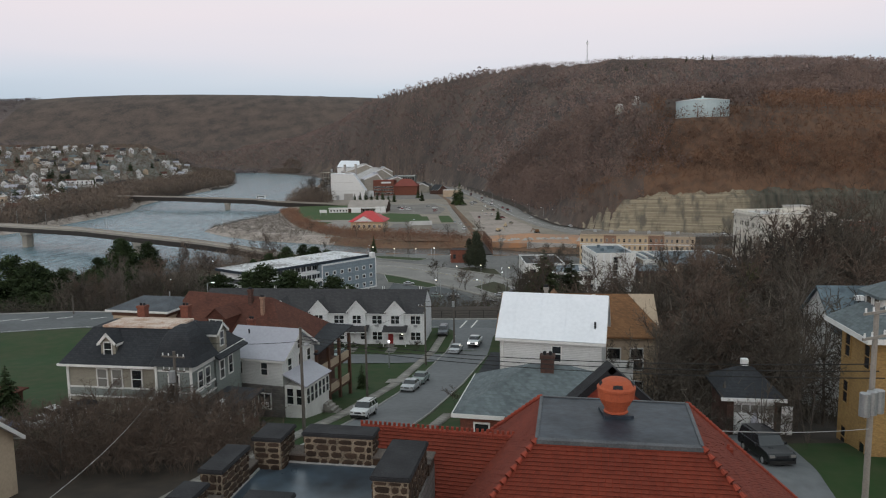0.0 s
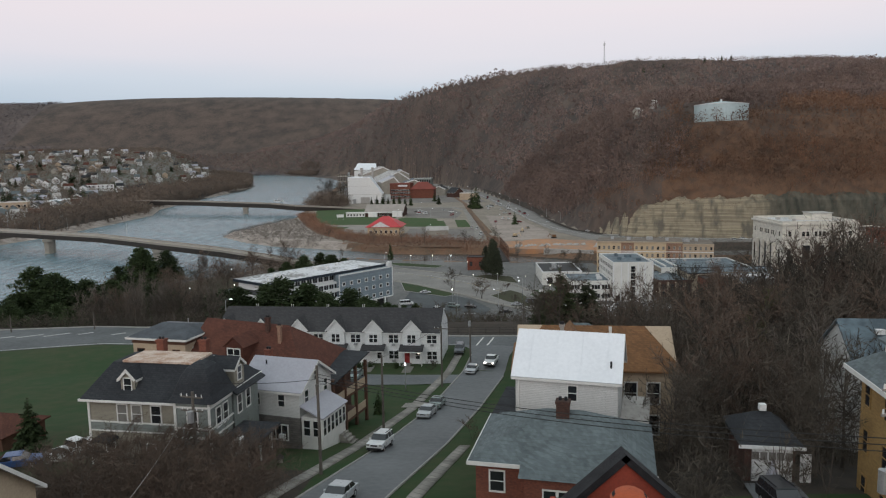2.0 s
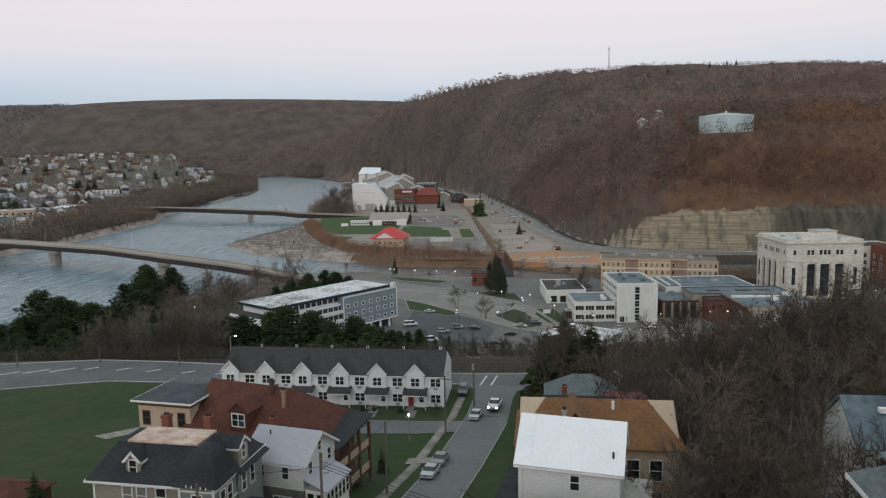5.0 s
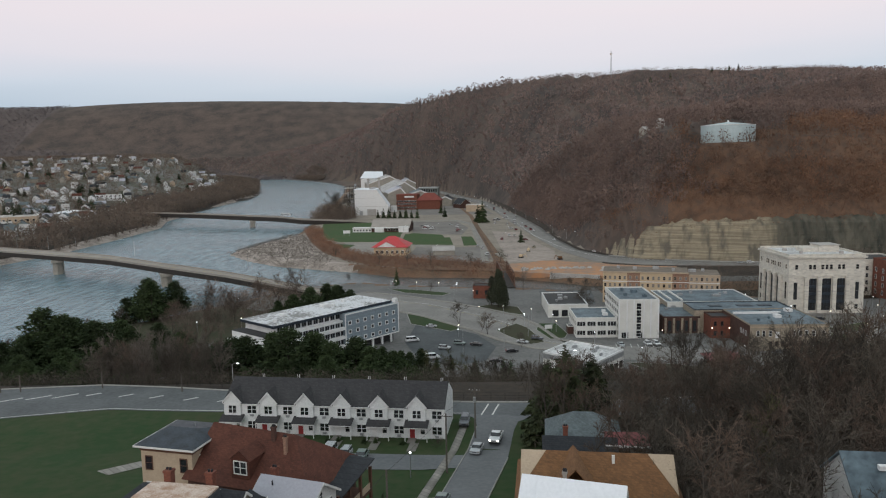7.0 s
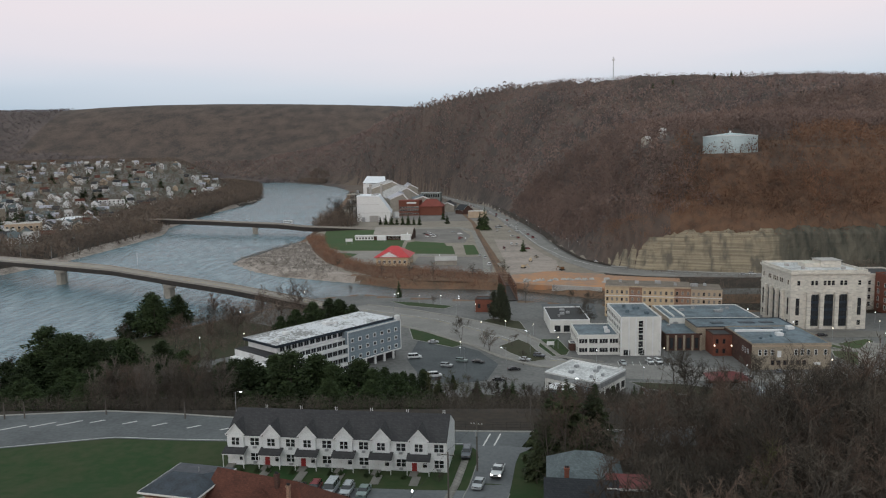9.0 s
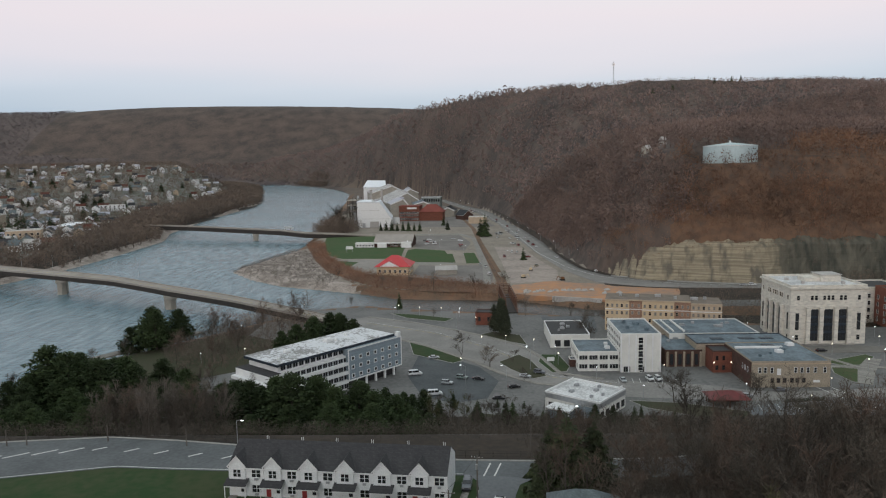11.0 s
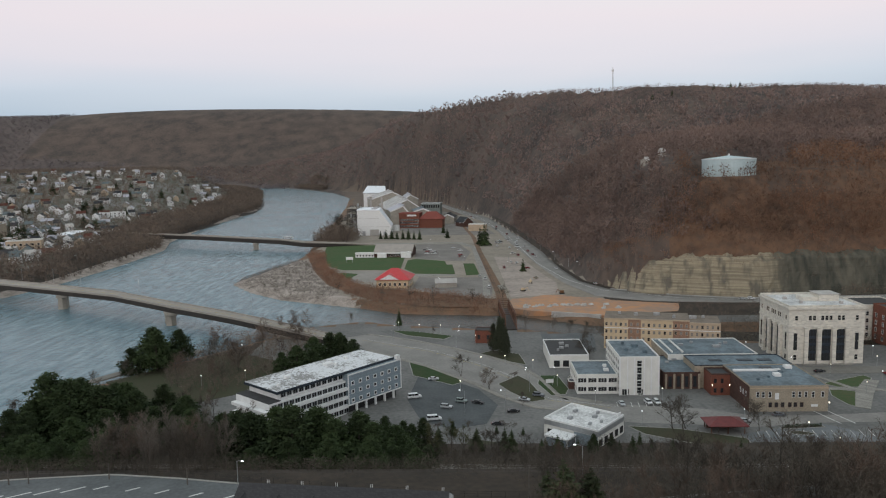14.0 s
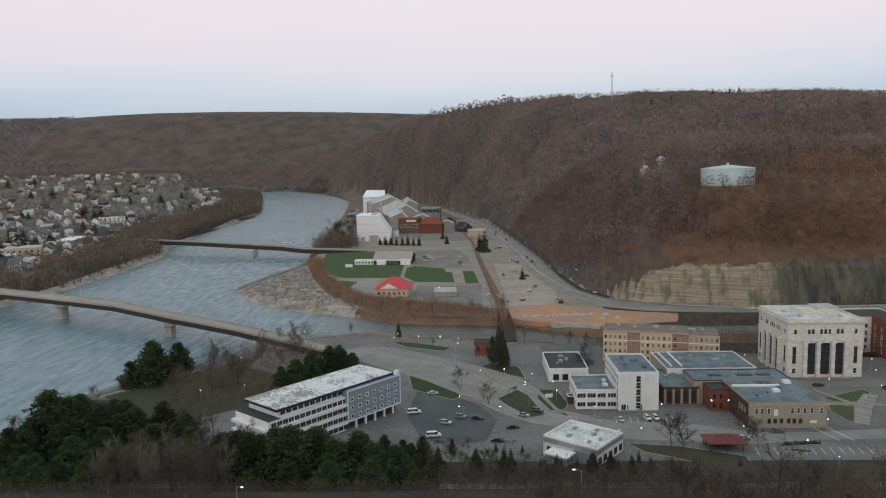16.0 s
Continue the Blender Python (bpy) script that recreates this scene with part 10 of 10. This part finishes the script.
for k, c, x, y, rz in (("van", "car_white", -22, 275, 15), ("van", "car_white", -13, 250, 10), ("suv", "car_silver", -9, 263, -15), ("suv", "car_green", -3.4, 269.5, -18), ("sedan", "car_black", 3, 268, -20), ("sedan", "car_silver", -15.8, 299, 10),
                       ("suv", "car_white", 70.8, 266, -80), ("suv", "car_white", 67.6, 266, -80), ("sedan", "car_silver", 57.4, 265, -85), ("sedan", "car_black", 9.7, 245, 0), ("sedan", "car_grey", 110.4, 252, 0), ("suv", "car_grey", 27, 276, -20),
                       ("sedan", "car_silver", 21, 271, -25), ("sedan", "car_white", 92, 246.5, 5), ("sedan", "car_silver", 96, 246, 5), ("sedan", "car_black", 16, 258, 10), ("suv", "car_white", 40, 348, 0), ("sedan", "car_silver", 50, 350, 10),
                       ("sedan", "car_black", 150, 305, 10), ("sedan", "car_red", 176, 300, 100)):
    car(k, c, x, y, rz, 0, "parked in the town", z=0.08, group="cars in the town")
for k, c, x, y, rz in (("van", "car_white", -41, 748, 20), ("suv", "car_white", -37, 742, 20), ("sedan", "car_silver", -18, 775, 0), ("van", "car_white", -36, 735, 80), ("sedan", "car_black", -48, 760, 0), ("van", "car_white", 58, 860, 95),
                       ("sedan", "car_white", 52, 800, 95), ("sedan", "car_white", 60, 780, 95), ("suv", "car_white", 44, 720, 20), ("van", "car_white", 38, 650, 90), ("pickup", "car_white", 12, 560, 95), ("van", "car_white", 14, 520, 95),
                       ("pickup", "car_beige", 52, 560, 60), ("sedan", "car_silver", 8, 575, 90), ("sedan", "car_white", 46, 840, 30), ("suv", "car_black", 36, 830, 30), ("sedan", "car_white", 74, 610, 100), ("sedan", "car_white", 64, 690, 95),
                       ("sedan", "car_white", 30, 1090, 95), ("suv", "car_white", 0, 1290, 95), ("sedan", "car_silver", 176, 462.5, -5), ("suv", "car_white", 182, 463, -5)):
    car(k, c, x, y, rz, 0, "beyond the creek", z=1.45, group="cars beyond the creek")
VRND = random.Random(23)
for i in range(40):
    t = VRND.random()
    if i < 14:
        x, y, rz = np.interp(t, [0, .35, .7, 1], [-30, 40, 66, 100]) + VRND.choice((-4, 2)), np.interp(t, [0, .35, .7, 1], [1480, 1000, 620, 500]), 100
    elif i < 26:
        x, y, rz = VRND.choice((-44, -36, -26, -10)) + VRND.uniform(-1, 1), VRND.uniform(700, 765), VRND.choice((0, 90))
    else:
        x, y, rz = VRND.uniform(28, 52), VRND.uniform(560, 860), VRND.choice((20, 80, 100))
    car(VRND.choice(("sedan", "suv", "van", "pickup")), VRND.choice(("car_white", "car_silver", "car_white", "car_grey", "car_red")), x, y, rz, 0, "on the flats beyond the creek", z=1.45, group="cars beyond the creek")
coach = thing("bus", "small pale bus crossing the far bridge", "bus", pose(-208, 812, 11.2, rz=-25))
part("body", boxes((-6, -1.3, 0.5, 6, 1.3, 3.1)), "car_white", coach)
part("window_band", boxes((-5.7, -1.33, 1.7, 5.7, 1.33, 2.5)), "glass", coach)
for x in (-4, 4):
    for q in (-1, 1):
        part("wheel", tube(bmesh.new(), (x, q * 1.1, 0.5), (x, q * 1.34, 0.5), 0.5, 0.5, 12), "rubber", coach)
for x, y, rz, paint in ((64, 494, 200, "orangeshingle"), (38, 506, -30, "buff"), (46, 540, 80, "buff")):
    ob = thing("excavator", "pale tracked digger standing on the building site" if paint == "buff" else "orange digger standing on the building site", "digger", pose(x, y, 1.15, rz=rz) @ Matrix.Scale(0.8, 4))
    for q in (-1, 1):
        part("track", boxes((-2, q * 1.2 - 0.35, 0, 2, q * 1.2 + 0.35, 0.9)), "rubber", ob)
    part("cab", boxes((-1.5, -1.2, 0.95, 1.0, 1.2, 2.9)), paint, ob)
    part("boom", slab(bmesh.new(), [(1, -0.25, 2.0), (1, 0.25, 2.0), (4.2, 0.25, 4.2), (4.2, -0.25, 4.2)], 0.5), paint, ob)
    part("arm", slab(bmesh.new(), [(4.2, -0.2, 4.2), (4.2, 0.2, 4.2), (6.0, 0.2, 1.0), (6.0, -0.2, 1.0)], 0.4), paint, ob)
for i in range(5):
    ob = thing("pipe_stack", "stack of pale pipes on the works yard", "pipes", pose(21.5 + i * 0.9, 520 + i * 0.5, 1.1, rz=96))
    part("pipe", tube(bmesh.new(), (-9, 0, 0.4), (9, 0, 0.4), 0.4, 0.4, 10), "concrete", ob)

# ---------------------------------------------------------------- poles, lamps and wires


def utility_pole(x, y, h, key="pole", rz=0, can=False, arm=1, lamp=False, z=None):
    ob = thing("utility_pole", "weathered wooden utility pole with cross-arm" if key == "pole" else "pale wooden utility pole with transformers", "utility pole", pose(x, y, H(x, y) if z is None else z, rz=rz), "utility poles")
    part("pole", tube(bmesh.new(), (0, 0, -1), (0, 0, h), 0.17, 0.12, 10), key, ob)
    for i in range(arm):
        a = part("crossarm", boxes((-1.1, -0.2, h - 0.5 - i * 1.2, 1.1, -0.1, h - 0.38 - i * 1.2)), key, ob)
        for u in (-1.0, -0.45, 0.45, 1.0):
            part("insulator", tube(bmesh.new(), (u, -0.15, h - 0.38 - i * 1.2), (u, -0.15, h - 0.16 - i * 1.2), 0.05, 0.04, 6), "white", a)
    if can:
        part("transformer", tube(bmesh.new(), (0.0, -0.42, h - 2.6), (0.0, -0.42, h - 1.6), 0.26, 0.26, 12), "metal", ob)
    if lamp:
        part("lamp_arm", tube(bmesh.new(), (0, 0, h - 1.8), (0.9, -0.9, h - 1.3), 0.035, 0.03, 6), "metal", ob)
        part("lamp_head", boxes((0.75, -1.15, h - 1.4, 1.15, -0.8, h - 1.25)), "metal", ob)
    return ob


utility_pole(-13.5, 62.3, 10.4, rz=-12, arm=0, lamp=True)
utility_pole(-10.0, 83.2, 9.4, rz=-12, arm=0)
utility_pole(-3.6, 110.7, 10.0, rz=-12, arm=1)
utility_pole(1.2, 128.5, 9.6, rz=-12, arm=1, can=True)
utility_pole(13.0, 150, 7.4, rz=0, arm=0)
utility_pole(-23.4, 58.0, 8.6, rz=-15, arm=2, can=True)
near_pole = utility_pole(20.0, 32.0, 13.2, "palepole", rz=25, arm=2, z=33.0)
for k, q in ((0, -0.5), (1, 0.0), (2, 0.5)):
    part("transformer", tube(bmesh.new(), (-0.7 + q, -0.5, 8.0), (-0.7 + q, -0.5, 9.1), 0.24, 0.24, 12), "metal", near_pole)
for x, y in ((-109, 158), (-104.5, 158.5), (-86.3, 161), (-66, 157.8), (-100, 130), (-98, 118)):
    utility_pole(x, y, 4.0 if y > 140 else 5.0, "palepole" if y < 140 else "pole", arm=0)


def street_lamp(x, y, h, label, z=None, arm=1.6, rz=0, key="coldlamp", group="street lamps"):
    ob = thing("street_lamp", label, "street lamp", pose(x, y, H(x, y) if z is None else z, rz=rz), group)
    place("pole", cached(("lp", h), lambda: mesh_of("pole", tube(bmesh.new(), (0, 0, -0.5), (0, 0, h), 0.10, 0.06, 8), "metal")), ob)
    if arm:
        place("arm", cached(("la", h, arm), lambda: mesh_of("arm", tube(tube(bmesh.new(), (0, 0, h - 0.1), (arm * 0.6, 0, h + 0.35), 0.05, 0.04, 6), (arm * 0.6, 0, h + 0.35), (arm, 0, h + 0.4), 0.04, 0.04, 6), "metal")), ob)
        place("lamp_head", cached(("lh", h, arm, key), lambda: mesh_of("lamp_head", boxes((arm - 0.1, -0.14, h + 0.3, arm + 0.5, 0.14, h + 0.42)), key)), ob)
    else:
        place("globe", cached(("lg", h, key), lambda: mesh_of("globe", tube(tube(bmesh.new(), (0, 0, h), (0, 0, h + 0.22), 0.1, 0.2, 10), (0, 0, h + 0.22), (0, 0, h + 0.45), 0.2, 0.06, 10), key)), ob)
    return ob


street_lamp(-52.0, 152.0, 8.0, "tall curved street lamp above the bluff road", rz=-30)
street_lamp(26.2, 160, 8.0, "tall curved street lamp by the railway", rz=180)
street_lamp(-9.3, 108.5, 4.0, "lit lamp post by the parking apron", arm=0, key="coldlamp")
for x, y in ((-114.7, 292.9), (-114, 345.6), (-94.9, 400), (-86.9, 321.6), (35.9, 288.2), (5, 318.2), (2.7, 359.2), (60.2, 244.7), (112.9, 214.5), (112, 232.7), (96, 246), (128, 252), (132, 262), (-40, 392), (-28, 386), (-16, 384), (-6, 382),
             (24, 300), (36, 300), (134, 300), (141, 312), (152, 300), (128, 310), (122, 326), (132, 340), (178, 312), (186, 330), (168, 290), (154, 276), (-120, 270), (-98, 300), (16, 320), (28, 312), (48, 268), (74, 270), (-4, 282)):
    street_lamp(x, y, 4.6, "lit globe lamp on a slim post in town", arm=0, key="lamp" if (int(x) % 3) else "coldlamp", group="town lamps")
for x, y, rz in ((-7, 352, -40), (13, 256, 200), (-2, 256, 180), (-40, 366, -60), (24, 282, 200)):
    street_lamp(x, y, 9.0, "tall street lamp with a curved arm in town", rz=rz, group="tall town lamps")
for x, y in ((-350, 524), (-318, 512), (-290, 500), (-230, 466), (-130, 401)):
    street_lamp(x, y + 17 if x < -200 else y + 14, 9.0, "slim lamp post on the bridge", z=10.0, rz=-60, key="metal", group="bridge lamps")
for i in range(16):
    t = i / 15
    x, y = np.interp(t, [0, .35, .7, 1], [-40, 40, 74, 100]), np.interp(t, [0, .35, .7, 1], [1500, 1000, 620, 520])
    street_lamp(x + 8, y + 4, 9.0, "tall lit highway lamp beside the road", z=1.0, rz=180, group="highway lamps")
for x, y in ((-24, 520), (36, 660), (44, 690), (30, 600), (-62, 690), (-30, 700), (-6, 640), (20, 860), (-46, 800)):
    street_lamp(x, y, 8.0, "lit yard lamp on the flats", z=1.0, group="yard lamps")


def cable(p, q, sag, r, key, label):
    p, q = Vector(p), Vector(q)
    bm = bmesh.new()
    n = 18
    pts = [p.lerp(q, i / n) - Vector((0, 0, sag * 4 * (i / n) * (1 - i / n))) for i in range(n + 1)]
    turn = (q - p).to_track_quat("Z", "Y")
    rings = [[bm.verts.new(c + turn @ Vector((r * math.cos(k * math.tau / 5), r * math.sin(k * math.tau / 5), 0))) for k in range(5)] for c in pts]
    for a, b in zip(rings, rings[1:]):
        for k in range(5):
            bm.faces.new((a[k], a[(k + 1) % 5], b[(k + 1) % 5], b[k]))
    bm.faces.new(rings[0][::-1])
    bm.faces.new(rings[-1])
    return tagged(part("overhead_cable", bm, key), label, "cable", "overhead cables")


cable((20.0, 32.0, 40.0), (8.5, 22.0, 44.0), 0.12, 0.018, "palewire", "pale overhead cable from a pole to the church")
cable((-25.2, 58.0, 33.5), (-18.6, 29.0, 38.0), 0.5, 0.016, "palewire", "pale overhead cable above the yard")
for k in range(3):
    cable((20.0 + 0.3 * k, 32.0, 43.2 - 0.35 * k), (-13.5, 62.3, 37.4 - 0.3 * k), 0.8, 0.028, "wire", "black overhead cable across the street")
cable((20.0, 32.0, 45.6), (48, 70, 40), 0.8, 0.02, "palewire", "pale overhead cable to a house")
cable((-13.5, 62.3, 36.6), (-10, 83.2, 33.0), 0.3, 0.025, "wire", "black overhead cable along the street")
cable((-10, 83.2, 33.0), (-3.6, 110.7, 30.6), 0.4, 0.025, "wire", "black overhead cable along the street")
cable((-3.6, 110.7, 30.6), (1.2, 128.5, 28.6), 0.3, 0.025, "wire", "black overhead cable along the street")
cable((-13.5, 62.3, 36.9), (-23.4, 58.0, 38.2), 0.3, 0.025, "wire", "black overhead cable to a pole")

# fence on the bluff
fence = thing("bluff_fence", "long dark chain-link fence along the bluff road", "fence", Matrix())
line = np.array([(-160, 149), (-130, 155), (-109, 161.9), (-87, 164.7), (-70, 162.3), (-55, 159.3), (-30, 154.3), (-1.6, 150), (13, 149.5), (24, 150)], float)
dd = np.concatenate([[0], np.cumsum(np.hypot(*np.diff(line, axis=0).T))])
spots = [(np.interp(s, dd, line[:, 0]), np.interp(s, dd, line[:, 1])) for s in np.arange(0, dd[-1], 3.0)]
post_me = mesh_of("post", tube(bmesh.new(), (0, 0, -0.5), (0, 0, 1.7), 0.05, 0.05, 6), "darksteel")
for a, b in spots:
    place("post", post_me, fence, pose(a, b, H(a, b)))
for zr in (0.5, 1.1, 1.65):
    bm = bmesh.new()
    rows = [[bm.verts.new((a, b + dy, H(a, b) + zr + dz)) for dy, dz in ((-0.03, 0), (0, 0.03), (0.03, 0), (0, -0.03))] for a, b in spots]
    for r, q in zip(rows, rows[1:]):
        for k in range(4):
            bm.faces.new((r[k], q[k], q[(k + 1) % 4], r[(k + 1) % 4]))
    part("rail", bm, "darksteel", fence)

# yard things
um = thing("patio_umbrella", "closed grey patio umbrella before the garage", "umbrella", pose(22.6, 50.2, 31.6))
part("pole", tube(bmesh.new(), (0, 0, 0), (0, 0, 2.6), 0.03, 0.03, 6), "metal", um)
part("canopy", tube(bmesh.new(), (0, 0, 0.6), (0, 0, 2.5), 0.75, 0.05, 10), "greymetal", um)
rp = thing("garden_ornament", "small dark garden ornament on the lawn", "ornament", pose(-18.6, 67.2, H(-18.6, 67.2)))
part("base", tube(bmesh.new(), (0, 0, -0.2), (0, 0, 0.5), 0.3, 0.25, 8), "concrete", rp)
part("top", tube(bmesh.new(), (0, 0, 0.5), (0, 0, 0.9), 0.45, 0.1, 8), "coping", rp)
for x, y, z, rz in ((94.6, 275.3, 4.2, 0), (101.2, 275.3, 4.2, 0)):
    wl_ = thing("wall_lamp", "lit wall lamp on the red brick annex", "lamp", pose(x, y, z))
    part("bracket", boxes((-0.1, 0, -0.1, 0.1, 0.2, 0.1)), "metal", wl_)
    part("globe", tube(bmesh.new(), (0, -0.15, -0.2), (0, -0.15, 0.2), 0.2, 0.2, 8), "lamp", wl_)
pl = thing("porch_lamp", "lit porch lamp at a row house door", "lamp", row_pose(5) @ pose(-0.4, -UD / 2 - 0.5, 2.0))
part("globe", tube(bmesh.new(), (0, 0, -0.12), (0, 0, 0.12), 0.12, 0.12, 8), "lamp", pl)
sg = thing("town_sign", "white town sign on two posts", "sign", pose(33, 290, 0.1, rz=10))
part("panel", boxes((-1.6, -0.08, 1.0, 1.6, 0.08, 2.6)), "white", sg)
for x in (-1.2, 1.2):
    part("post", boxes((x - 0.07, -0.06, -0.2, x + 0.07, 0.06, 1.0)), "metal", sg)
